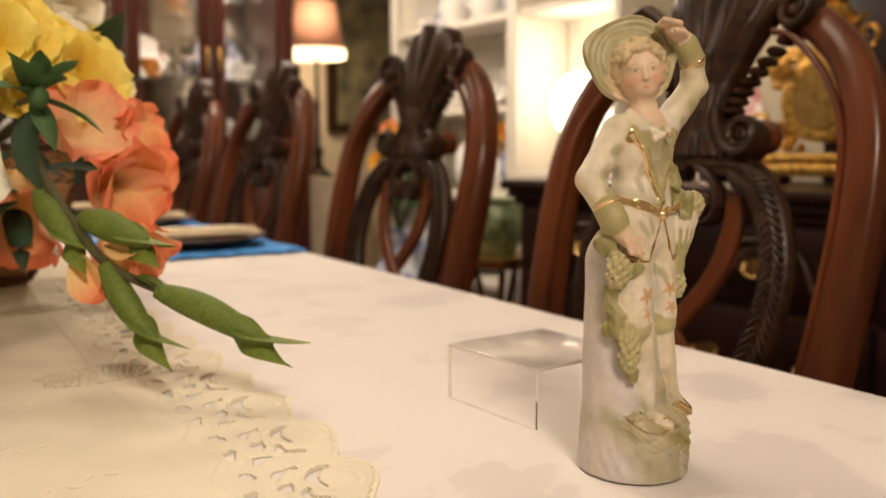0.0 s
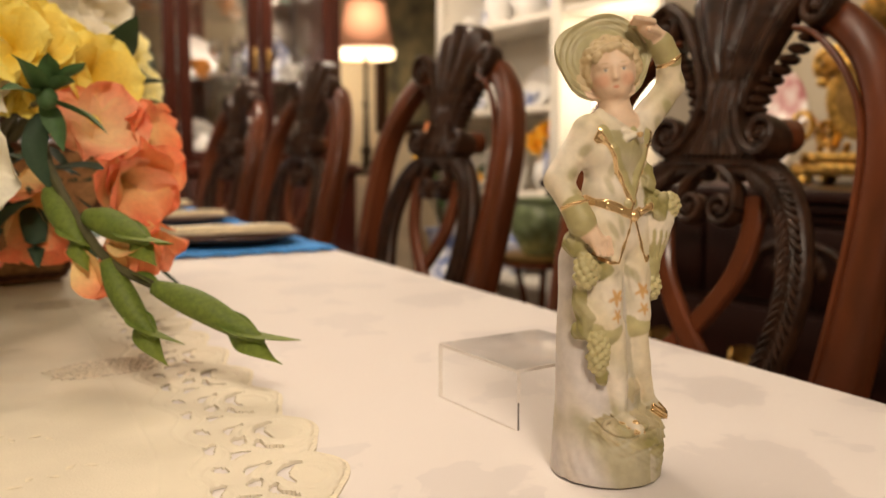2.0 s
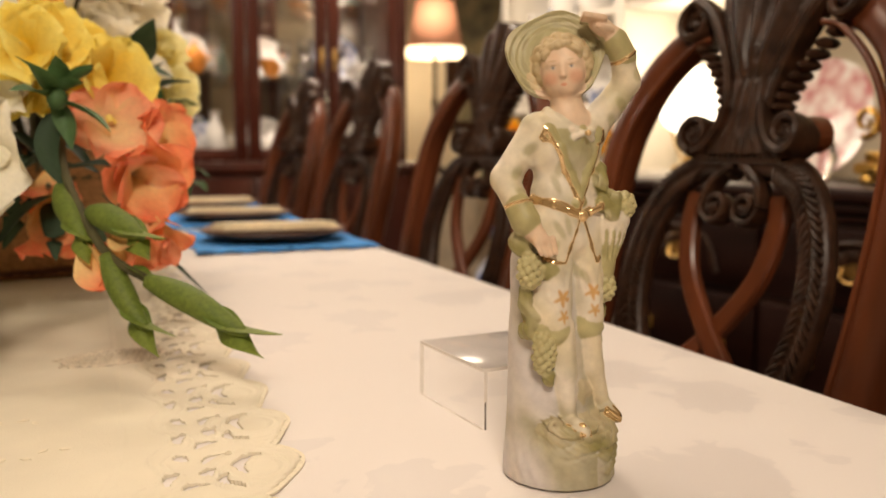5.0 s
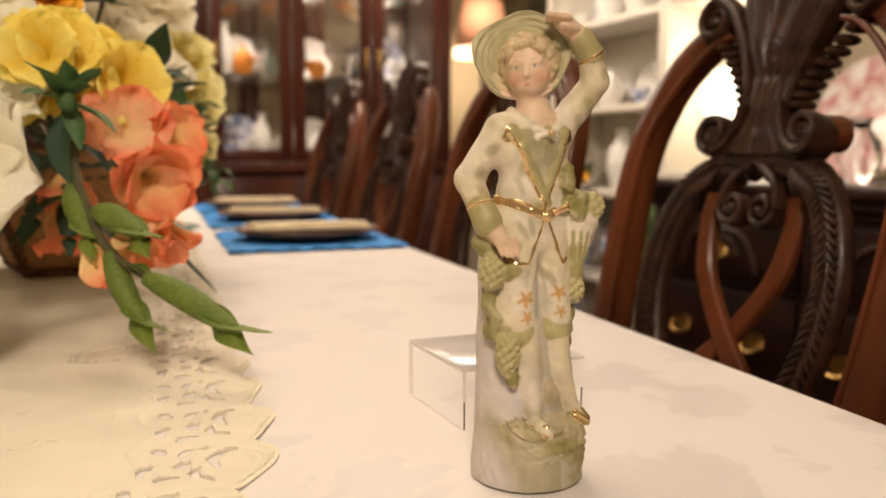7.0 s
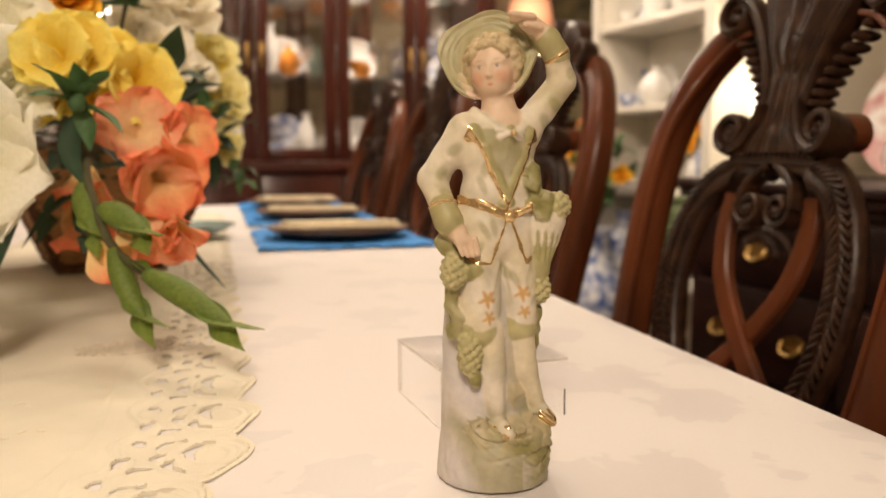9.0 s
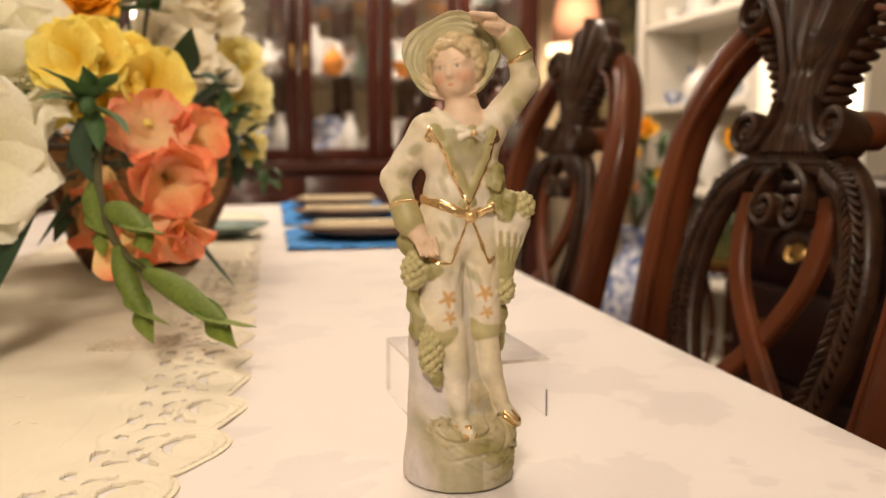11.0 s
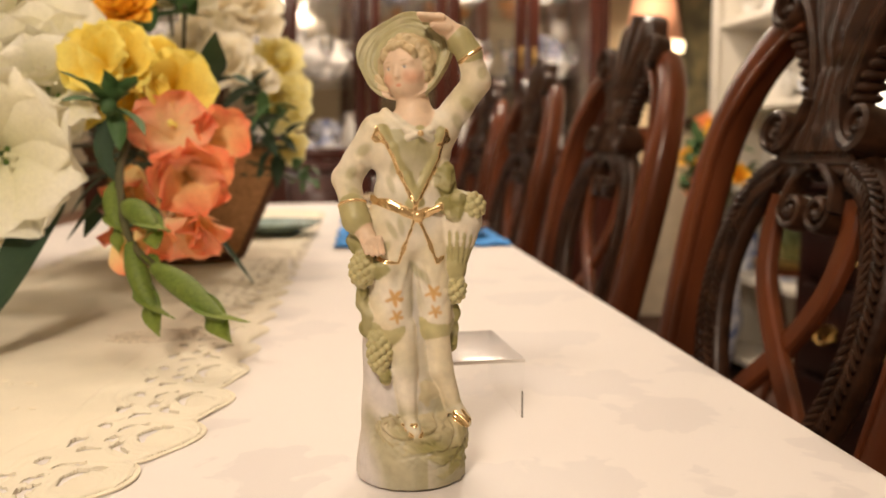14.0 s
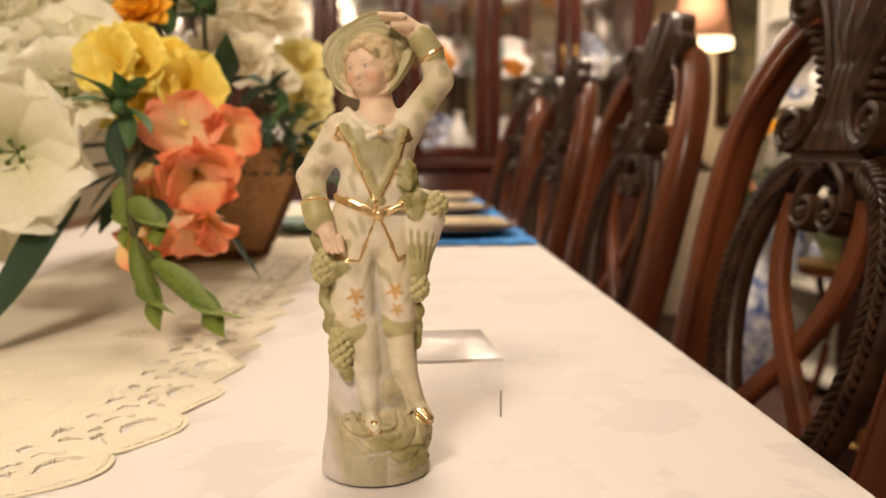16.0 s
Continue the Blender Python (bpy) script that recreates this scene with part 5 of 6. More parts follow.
def aim(direction, spin=0.0):
    return Vector(direction).to_track_quat("Z", "Y").to_matrix().to_4x4() @ pose(0, 0, 0, 0, 0, spin)


def stemmed(name, place, label, to=(0.15, 1.40, 0.90), rad=0.0028, group="flowers in the planter", category="flower", bend=0.03):
    th = thing(name, place, label, category, group)
    a, b = Vector((0, 0, 0)), Vector(to) - Vector(place)
    mid = (a + b) / 2 + Vector((0, 0, bend))
    part("stem", sweep(bmesh.new(), smooth_path([a, mid, b], 8), rad * 2, up=(0.3, 0.2, 1), seg=6), STEM, th)
    return th


def lily(place, direction, size, mat, label, n=6, open_=58, cup=0.35, ruffle=0.09, width=0.62, curl=45, name="lily", inner=True):
    fl = stemmed(name, place, label)
    base = aim(direction, fr.uniform(0, 60))
    for k in range(n):
        layer = k % 2
        m = base @ pose(0, 0, 0, 0, 0, 360 * k / n + fr.uniform(-6, 6))
        bm = petal(bmesh.new(), m, size * fr.uniform(0.92, 1.05), size * width * (1.0 if layer else 0.85), cup, open_ + fr.uniform(-7, 7) - 8 * layer, curl + fr.uniform(-10, 10), ruffle, ph=fr.uniform(0, 6), nu=10, nv=11)
        sheet("petal", bm, mat, fl)
    if inner and name == "amaryllis":
        for k in range(5):
            a = 2 * math.pi * k / 5
            p = [base @ Vector((0, 0, 0.01)), base @ Vector((0.006 * math.cos(a), 0.006 * math.sin(a), size * 0.25)), base @ Vector((0.012 * math.cos(a), 0.012 * math.sin(a), size * 0.3))]
            bm = sweep(bmesh.new(), p, 0.002, up=(0.2, 1, 0.1), seg=5)
            ball(bm, p[-1], 0.0032, 6, 5)
            part("stamen", bm, BUD, fl)
    return fl


def ruffled(place, direction, size, mat, label, n=26, name="rose", group="flowers in the planter", to=(0.15, 1.40, 0.90), core=0.12, width=0.75):
    """A full flower of spiralling petals, tight in the middle."""
    fl = stemmed(name, place, label, to=to, group=group)
    base = aim(direction)
    for k in range(n):
        t = (k + 1) / n
        m = base @ pose(0, 0, 0, 0, 0, 137.5 * k) @ pose(0, size * 0.10 * t, size * 0.1 * (1 - t))
        L = size * (0.48 + 0.32 * t) * fr.uniform(0.92, 1.06)
        bm = petal(bmesh.new(), m, L, L * width * (0.8 + 0.5 * t), 0.55 - 0.25 * t, 8 + 62 * t ** 1.15 + fr.uniform(-6, 6), -35 + 60 * t, 0.07, ph=fr.uniform(0, 6), nu=8, nv=8)
        sheet("petal", bm, mat, fl)
    return fl


def blade(th, path, width, mat, name="leaf", fold=0.3, twist=0.0, shape=0.7):
    """A leaf along a path, folded at the midrib."""
    bm = bmesh.new()
    lay = bm.verts.layers.float.new("along")
    pts = smooth_path(path, 8)
    n = len(pts)
    rows = []
    for i, p in enumerate(pts):
        t = i / (n - 1)
        d = (pts[min(i + 1, n - 1)] - pts[max(i - 1, 0)]).normalized()
        ref = Vector((0, 0, 1)) if abs(d.z) < 0.85 else Vector((0, 1, 0))
        s = d.cross(ref).normalized()
        u = s.cross(d).normalized()
        a = radians(twist) * t
        s, u = s * math.cos(a) + u * math.sin(a), u * math.cos(a) - s * math.sin(a)
        w = width / 2 * max(0.03, math.sin(math.pi * min(0.99, t ** shape)) ** 0.8)
        row = []
        for q in (-1, -0.5, 0, 0.5, 1):
            v = bm.verts.new(p + s * q * w + u * (abs(q) * w * fold))
            v[lay] = t
            row.append(v)
        rows.append(row)
    for a, b in zip(rows, rows[1:]):
        for i in range(4):
            bm.faces.new((a[i], a[i + 1], b[i + 1], b[i]))
    return sheet(name, bm, mat, th)


# the planter: four slanted woven sides with braided corners
planter = thing("planter", (0.147, 1.43, TOP + 0.004), "square flared brown woven planter with dark braided edges", "planter", turn=12)
HB, HT, HH = 0.082, 0.158, 0.20
for k in range(4):
    rot = Matrix.Rotation(radians(90 * k), 3, "Z")
    bm = bmesh.new()
    nx_, nz_ = 26, 22
    grid_f, grid_b = [], []
    for j in range(nz_ + 1):
        v = j / nz_
        h = HB + (HT - HB) * v
        rf, rb = [], []
        for i in range(nx_ + 1):
            u = -1 + 2 * i / nx_
            weave = 0.0016 * (1 if (i + j) % 2 else -1)
            rf.append(bm.verts.new(rot @ Vector((u * h, -h - weave, v * HH))))
            rb.append(bm.verts.new(rot @ Vector((u * (h - 0.008), -h + 0.008, v * HH))))
        grid_f.append(rf)
        grid_b.append(rb)
    for g in (grid_f, grid_b):
        for a, b in zip(g, g[1:]):
            for i in range(nx_):
                bm.faces.new((a[i], a[i + 1], b[i + 1], b[i]))
    for i in range(nx_):
        bm.faces.new((grid_f[-1][i], grid_f[-1][i + 1], grid_b[-1][i + 1], grid_b[-1][i]))
    part("side_panel", bm, BASKET, planter)

    def braid(a, b, r=0.008):
        bm = bmesh.new()
        for ph in (0, 2.09, 4.19):
            path = []
            for i in range(50):
                t = i / 49
                p = Vector(a).lerp(Vector(b), t)
                w = t * (Vector(b) - Vector(a)).length * 130 + ph
                path.append(p + Vector((math.cos(w), math.sin(w), 0.6 * math.cos(w + 1))) * r * 0.55)
            sweep(bm, path, r * 0.95, up=(0.3, 0.5, 0.8), seg=6)
        return bm
    c0, c1 = rot @ Vector((HB, -HB, 0.004)), rot @ Vector((HT, -HT, HH))
    part("corner_braid", braid(c0, c1), ROPE, planter)
    part("base_braid", braid(rot @ Vector((-HB, -HB, 0.008)), rot @ Vector((HB, -HB, 0.008)), 0.009), ROPE, planter)
    part("rim_braid", braid(rot @ Vector((-HT, -HT, HH)), rot @ Vector((HT, -HT, HH)), 0.009), ROPE, planter)
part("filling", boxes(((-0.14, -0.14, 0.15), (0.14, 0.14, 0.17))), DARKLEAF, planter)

# coral gladiolus spray hanging over the edge
glad = thing("gladiolus", (0.0, 0.0, 0.0), "coral gladiolus spray with green bud sheaths hanging over the planter", "flower", "flowers in the planter")
path = [(0.15, 1.36, 0.93), (0.16, 1.05, 1.0), (0.158, 0.90, 0.985), (0.156, 0.79, 0.93), (0.168, 0.725, 0.885), (0.183, 0.690, 0.857), (0.209, 0.650, 0.840), (0.225, 0.633, 0.832)]
part("stem", sweep(bmesh.new(), smooth_path(path, 10), 0.009, up=(0.4, 0.2, 1), seg=8, taper=lambda t: 1.15 - 0.4 * t), STEM, glad)


def bloom(place, direction, size, mat, n=6, spin=0, open_=42):
    base = Matrix.Translation(place) @ aim(direction, spin)
    for k in range(n):
        m = base @ pose(0, 0, 0, 0, 0, 360 * k / n + fr.uniform(-9, 9))
        bm = petal(bmesh.new(), m, size * fr.uniform(0.9, 1.08), size * fr.uniform(0.72, 0.92), 0.46, open_ + fr.uniform(-12, 10), 42 + fr.uniform(-15, 15), 0.125, ph=fr.uniform(0, 6), nu=12, nv=12, tip=0.85)
        sheet("petal", bm, mat, glad)


bloom((0.216, 0.828, 0.926), (0.25, -0.85, -0.22), 0.076, CORAL, 6, 10, 30)
bloom((0.218, 0.822, 0.924), (0.25, -0.85, -0.30), 0.060, PINK, 3, 35, 30)
bloom((0.203, 0.852, 0.960), (0.08, -0.80, 0.30), 0.062, PINK, 6, 40, 44)
bloom((0.232, 0.868, 0.956), (0.60, -0.60, 0.20), 0.058, CORAL, 5, 10, 36)
bloom((0.214, 0.800, 0.888), (0.12, -0.55, -0.75), 0.066, PINK, 4, 70, 30)
bloom((0.228, 0.792, 0.885), (0.30, -0.55, -0.70), 0.050, CORAL, 4, 20, 24)
bloom((0.148, 0.905, 0.915), (0.12, -0.20, -0.95), 0.085, CORAL, 4, 0, 14)
bloom((0.152, 0.900, 0.930), (-0.05, -0.50, -0.75), 0.060, CORAL, 4, 50, 24)
bloom((0.186, 0.708, 0.872), (0.50, -0.60, -0.40), 0.046, CORAL, 3, 0, 10)
bloom((0.166, 0.722, 0.866), (0.30, -0.20, -0.92), 0.046, CORAL, 3, 30, 6)


def sheath(path, width, mat=BUD):
    """A closed bud wrapped by two long bracts with split tips."""
    pts = smooth_path(path, 7)
    core = sweep(bmesh.new(), pts[:-5], width * 0.80, up=(0.2, 0.1, 1), seg=14, taper=lambda t: 0.22 + 0.78 * math.sin(math.pi * min(1, t * 0.84 + 0.13)))
    lay = core.verts.layers.float.new("along")
    for v in core.verts:
        v[lay] = 0.6
    sheet("bud", core, mat, glad)
    for k, (tw, off) in enumerate(((20, 0.0), (200, 0.004))):
        p = [Vector(path[0]).lerp(Vector(path[1]), 0.5), (Vector(path[1]) + Vector(path[2])) / 2, Vector(path[2]), Vector(path[3])]
        p = [q + Vector((0.002 * (1 - 2 * k), 0.001, 0.003 * (1 - 2 * k))) for q in p]
        p[-1] = p[-1] + Vector((0.003 * (1 - 2 * k), 0.004 * (1 - 2 * k), 0.007 * (1 - 2 * k))) - (Vector(path[3]) - Vector(path[2])) * 0.22 * k
        blade(glad, p, width * (0.95 - 0.08 * k), mat, "bract", -0.5 * (1 - 2 * k), tw, 1.05)


sheath([(0.207, 0.652, 0.840), (0.235, 0.626, 0.826), (0.264, 0.594, 0.806), (0.291, 0.565, 0.792)], 0.029)
sheath([(0.180, 0.693, 0.858), (0.188, 0.676, 0.832), (0.201, 0.656, 0.806), (0.221, 0.632, 0.784)], 0.027)
sheath([(0.152, 0.785, 0.912), (0.155, 0.752, 0.896), (0.163, 0.722, 0.876), (0.175, 0.698, 0.856)], 0.028)
sheath([(0.172, 0.724, 0.893), (0.186, 0.702, 0.888), (0.202, 0.676, 0.878), (0.218, 0.647, 0.864)], 0.031)
blade(glad, [(0.196, 0.672, 0.850), (0.203, 0.660, 0.846), (0.212, 0.646, 0.838)], 0.016, BUD, "bract")
blade(glad, [(0.20, 0.95, 0.90), (0.235, 0.90, 0.86), (0.268, 0.85, 0.82), (0.289, 0.816, 0.797)], 0.009, DARKLEAF, "leaf", 0.5)

# small dark star of leaves and thin twig in front of the coral flowers
sprig = stemmed("leaf_sprig", (0.150, 0.778, 0.992), "small sprig of pointed green leaves among the flowers", category="foliage")
for d in ((-0.030, -0.068, 0.030), (-0.036, -0.045, 0.004), (0.032, -0.022, 0.030), (0.002, -0.03, 0.036), (0.042, -0.050, -0.030), (0.012, -0.02, -0.045), (0.020, -0.03, 0.016)):
    blade(sprig, [(0, 0, 0), tuple(0.55 * v + 0.003 for v in d), d], 0.019, LEAF, "leaf", 0.45, 30)
bm = ball(bmesh.new(), (0.002, -0.012, 0.0), (0.009, 0.009, 0.0095), 12, 9)
part("bud", bm, LEAF, sprig)
blade(sprig, [(0.0, 0, -0.01), (-0.008, 0.0, -0.045), (0.004, 0.0, -0.080)], 0.021, DARKLEAF, "leaf", 0.3)

# white amaryllis
for p, d, s in (((0.036, 0.815, 0.945), (0.05, -0.95, -0.02), 0.110), ((-0.01, 0.87, 0.90), (-0.3, -0.75, -0.3), 0.095), ((0.07, 1.05, 1.12), (0.05, -0.5, 0.75), 0.10), ((-0.07, 1.0, 1.0), (-0.5, -0.7, 0.2), 0.11), ((0.066, 0.89, 1.0), (0.1, -0.85, 0.2), 0.09)):
    lily(p, d, s, IVORY, "large ivory white amaryllis flower with broad petals", name="amaryllis", width=1.0, ruffle=0.15, open_=48, curl=42, cup=0.25, n=8)
ruffled((0.06, 0.92, 1.03), (0.05, -0.85, 0.35), 0.115, IVORY, "full ivory white flower with ruffled petals", n=28, name="amaryllis")
ruffled((0.0, 0.97, 1.09), (-0.1, -0.7, 0.5), 0.115, IVORY, "full ivory white flower with ruffled petals", n=28, name="amaryllis")
# yellow alstroemeria
for p, d, s in (((0.137, 0.852, 1.038), (-0.30, -0.85, 0.25), 0.056), ((0.150, 0.87, 1.035), (-0.05, -0.85, 0.35), 0.062), ((0.200, 0.88, 1.012), (0.25, -0.85, 0.1), 0.060), ((0.178, 0.90, 1.038), (0.1, -0.8, 0.4), 0.05), ((0.130, 0.885, 1.005), (-0.35, -0.8, 0.1), 0.05), ((0.172, 0.875, 1.005), (0.0, -0.9, -0.05), 0.05)):
    lily(p, d, s, YELLOW, "bright yellow lily with ruffled petals", name="yellow_lily", width=1.0, ruffle=0.13, open_=44, curl=52, n=7)
# marigolds
for p, s in (((0.085, 1.04, 1.118), 0.052), ((0.138, 0.955, 1.112), 0.048)):
    ruffled(p, (0.05, -0.7, 0.6), s, ORANGE, "round orange marigold flower", n=46, name="marigold", width=0.6)
# peonies, roses and buds
ruffled((0.222, 1.20, 1.098), (0.1, -0.8, 0.4), 0.085, CREAMP, "full cream white peony flower", n=34, name="peony")
ruffled((0.258, 1.25, 1.155), (0.15, -0.6, 0.65), 0.095, CREAMP, "full cream white peony flower", n=34, name="peony")
ruffled((0.17, 1.14, 1.15), (0.0, -0.6, 0.75), 0.085, IVORY, "full cream white peony flower", n=30, name="peony")
ruffled((0.245, 1.14, 1.075), (0.1, -0.85, 0.3), 0.060, CREAMP, "cream rose with folded petals", n=34, width=0.6)
ruffled((0.280, 1.18, 1.052), (0.2, -0.85, 0.2), 0.050, CREAMP, "small blush cream rosebud", n=16, name="rosebud")
ruffled((0.318, 1.26, 1.085), (0.3, -0.7, 0.5), 0.060, LEMON, "pale yellow rose with open petals", n=34, width=0.6)
ruffled((0.318, 1.24, 1.026), (0.4, -0.8, 0.0), 0.068, LEMON, "pale yellow rose with open petals", n=34, width=0.6)
ruffled((0.328, 1.26, 0.955), (0.4, -0.7, -0.2), 0.046, LEMON, "pale yellow rose with open petals", n=24, width=0.6)
# foliage
def leaf_spray(place, d, n, size, mat, label):
    th = stemmed("foliage", place, label, category="foliage", group="foliage in the planter")
    for k in range(n):
        e = Vector(d) + Vector((fr.uniform(-0.9, 0.9), fr.uniform(-0.5, 0.5), fr.uniform(-0.8, 0.8)))
        e = e.normalized() * size * fr.uniform(0.7, 1.15)
        o = Vector((fr.uniform(-0.02, 0.02), fr.uniform(0, 0.04), fr.uniform(-0.02, 0.02)))
        blade(th, [o, o + e * 0.5 + Vector((0, 0, 0.008)), o + e], size * 0.34, mat, "leaf", 0.3, fr.uniform(-30, 30))


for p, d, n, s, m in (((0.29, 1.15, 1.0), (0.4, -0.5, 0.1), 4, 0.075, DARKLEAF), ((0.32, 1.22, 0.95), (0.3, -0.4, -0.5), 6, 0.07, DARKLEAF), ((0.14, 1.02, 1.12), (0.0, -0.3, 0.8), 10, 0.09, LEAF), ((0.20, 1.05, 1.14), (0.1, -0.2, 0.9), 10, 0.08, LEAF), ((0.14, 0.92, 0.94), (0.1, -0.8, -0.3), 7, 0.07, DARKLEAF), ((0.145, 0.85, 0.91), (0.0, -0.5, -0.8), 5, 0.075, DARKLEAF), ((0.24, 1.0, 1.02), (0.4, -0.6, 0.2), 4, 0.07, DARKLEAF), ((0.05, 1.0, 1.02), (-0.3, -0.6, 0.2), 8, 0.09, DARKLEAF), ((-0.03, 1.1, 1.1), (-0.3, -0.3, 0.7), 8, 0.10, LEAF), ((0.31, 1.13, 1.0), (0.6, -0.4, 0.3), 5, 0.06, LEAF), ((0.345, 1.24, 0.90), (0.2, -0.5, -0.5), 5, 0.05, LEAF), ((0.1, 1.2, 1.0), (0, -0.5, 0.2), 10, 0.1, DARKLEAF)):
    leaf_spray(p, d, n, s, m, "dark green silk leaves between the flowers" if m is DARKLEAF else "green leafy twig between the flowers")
upright_leaf = stemmed("strap_leaf", (0.233, 0.958, 1.03), "broad dark green leaf standing behind the yellow lilies", category="foliage", group="foliage in the planter")
blade(upright_leaf, [(0, 0, 0), (0.012, -0.045, 0.026), (0.020, -0.091, 0.052)], 0.034, DARKLEAF, "leaf", 0.25, 60)
strap = stemmed("strap_leaf", (0.075, 0.86, 0.90), "long dark green strap leaf under the white flowers", category="foliage", group="foliage in the planter")
blade(strap, [(0, 0, 0), (-0.005, -0.07, -0.035), (-0.025, -0.15, -0.10), (-0.05, -0.2, -0.145)], 0.045, DARKLEAF, "leaf", 0.35)

# ---- cutwork runner ----
HOLES = ((-0.012, 0.013, 0.036, 0.0060, 0.25, 0.010), (0.018, 0.022, 0.026, 0.0056, -0.55, 0.007), (-0.024, 0.036, 0.022, 0.0056, 0.80, 0.006), (0.003, 0.038, 0.016, 0.0075, 0.10, 0.003),
         (0.030, 0.043, 0.015, 0.0060, 0.95, 0.004), (-0.030, 0.058, 0.013, 0.0060, -0.30, 0.002), (0.012, 0.058, 0.020, 0.0052, 0.25, 0.004))


def runner():
    def mid_x(y):
        return 0.085 + SKEW * (y - 0.8)
    hw, y_near, y_far, L, n_ = 0.205, 0.55, 2.45, 0.28, 2.5
    base = []
    for k in range(81):                       # near end, right to left, then far end
        a = math.pi * k / 40
        c, q = math.cos(a), math.sin(a)
        base.append((math.copysign(abs(c) ** (2 / n_), c) * hw, (y_near if k <= 40 else y_far) - math.copysign(abs(q) ** (2 / n_), q) * L))
    pts = [Vector((x + mid_x(y), y, 0)) for x, y in base]
    dense, s_at, total = [], [], 0.0
    for a, b in zip(pts, pts[1:] + pts[:1]):
        m = max(1, int((b - a).length / 0.004))
        for q in range(m):
            dense.append(a.lerp(b, q / m))
            s_at.append(total + (b - a).length * q / m)
        total += (b - a).length
    pitch = total / round(total / 0.086)
    N = len(dense)
    nrm = []
    for i in range(N):
        t = (dense[(i + 1) % N] - dense[i - 1]).normalized()
        nrm.append(Vector((t.y, -t.x, 0)))
    inward = 1 if nrm[0].x < 0 else -1

    def bulge(w):
        return 0.017 * np.sin(np.pi * w) ** 0.6 - 0.003 + 0.004 * np.sin(2 * np.pi * w)

    def lift(x, y):
        return 0.0007 + 0.0004 * np.sin(x * 55 + y * 38) + 0.0002 * np.sin(y * 130 - x * 40)
    edge = []
    for i in range(N):
        w = (s_at[i] / pitch) % 1.0
        edge.append(dense[i] - nrm[i] * inward * float(bulge(w)))
    th = thing("table_runner", (0, 0, TOP + 0.0005), "ecru linen table runner with scalloped cutwork lace border", "table runner")

    def cloth(step, x0, x1, y0, y1, skip=None):
        gx, gy = np.meshgrid(np.arange(x0, x1, step), np.arange(y0, y1, step), indexing="ij")
        P = np.stack([gx.ravel(), gy.ravel()], 1)
        near = [i for i in range(N) if x0 - 0.15 < dense[i].x < x1 + 0.15 and y0 - 0.15 < dense[i].y < y1 + 0.15]
        D = np.array([dense[i][:2] for i in near])
        M = np.array([nrm[i][:2] for i in near]) * inward
        S = np.array([s_at[i] for i in near])
        v, along = np.empty(len(P)), np.empty(len(P))
        for c in range(0, len(P), 8000):
            d = P[c:c + 8000, None, :] - D[None]
            best = (d * d).sum(2).argmin(1)
            rows = np.arange(len(best))
            off = d[rows, best]
            v[c:c + 8000] = (off * M[best]).sum(1)
            along[c:c + 8000] = S[best] + off[:, 0] * M[best][:, 1] * -1 * inward + off[:, 1] * M[best][:, 0] * inward
        w = (along / pitch) % 1.0
        u = (w - 0.5) * pitch
        keep = v > -bulge(w)
        z = lift(P[:, 0], P[:, 1])
        if step < 0.004:
            border = np.clip((0.088 - v) / 0.01, 0, 1)
            for u0, v0, ln, wd, ang, bow in HOLES:
                ca, sa = math.cos(ang), math.sin(ang)
                p = ((u - u0) * ca + (v - v0) * sa) / (ln / 2)
                arch = np.clip(1 - p * p, 0, 1)
                h = -(u - u0) * sa + (v - v0) * ca - bow * arch
                gap = wd / 2 * arch ** 0.7
                keep &= ~((np.abs(p) < 1) & (np.abs(h) < gap))
                z += 0.0007 * np.exp(-((np.abs(h) - gap - 0.0020) / 0.0013) ** 2) * (np.abs(p) < 1.15)
            r = np.hypot(u + 0.004, (v - 0.010) / 0.85)
            for r0 in (0.0375, 0.031, 0.0245, 0.0175):
                z += 0.0017 * np.exp(-((r - r0) / 0.0017) ** 2) * border
            q = v + bulge(w)
            z += 0.0011 * np.exp(-((q - 0.004) / 0.0026) ** 2)
            z += 0.0013 * border * np.exp(-((v - 0.060 - 0.009 * np.sin(2 * np.pi * w)) / 0.0018) ** 2)
            z += 0.0013 * border * np.exp(-((v - 0.072 - 0.006 * np.sin(2 * np.pi * w + 0.8)) / 0.0016) ** 2)
            z += 0.0009 * np.exp(-((v - 0.096) / 0.0012) ** 2)
        ids = keep.reshape(gx.shape)
        if skip:
            a0, a1, b0, b1 = skip
            ids &= ~((gx > a0) & (gx < a1) & (gy > b0) & (gy < b1))
        idx = np.arange(gx.size).reshape(gx.shape)
        full = ids[:-1, :-1] & ids[1:, :-1] & ids[1:, 1:] & ids[:-1, 1:]
        quads = np.stack([idx[:-1, :-1][full], idx[1:, :-1][full], idx[1:, 1:][full], idx[:-1, 1:][full]], 1)
        used = np.unique(quads)
        remap = np.full(gx.size, -1)
        remap[used] = np.arange(len(used))
        quads = remap[quads]
        top = np.concatenate([P, z[:, None]], 1)[used]
        # the turned edge of the cloth, down to the table, round the outline and every cut
        ends = np.concatenate([quads[:, [k, (k + 1) % 4]] for k in range(4)])
        key = np.sort(ends, 1)
        key = key[:, 0] * len(used) + key[:, 1]
        _, where, times = np.unique(key, return_index=True, return_counts=True)
        rim = ends[where[times == 1]]
        low = top.copy()
        low[:, 2] = -0.0002
        faces = quads.tolist() + [(b, a, a + len(top), b + len(top)) for a, b in rim.tolist()]
        me = bpy.data.meshes.new("linen")
        me.from_pydata(np.concatenate([top, low]).tolist(), [], faces)
        loose = bmesh.new()
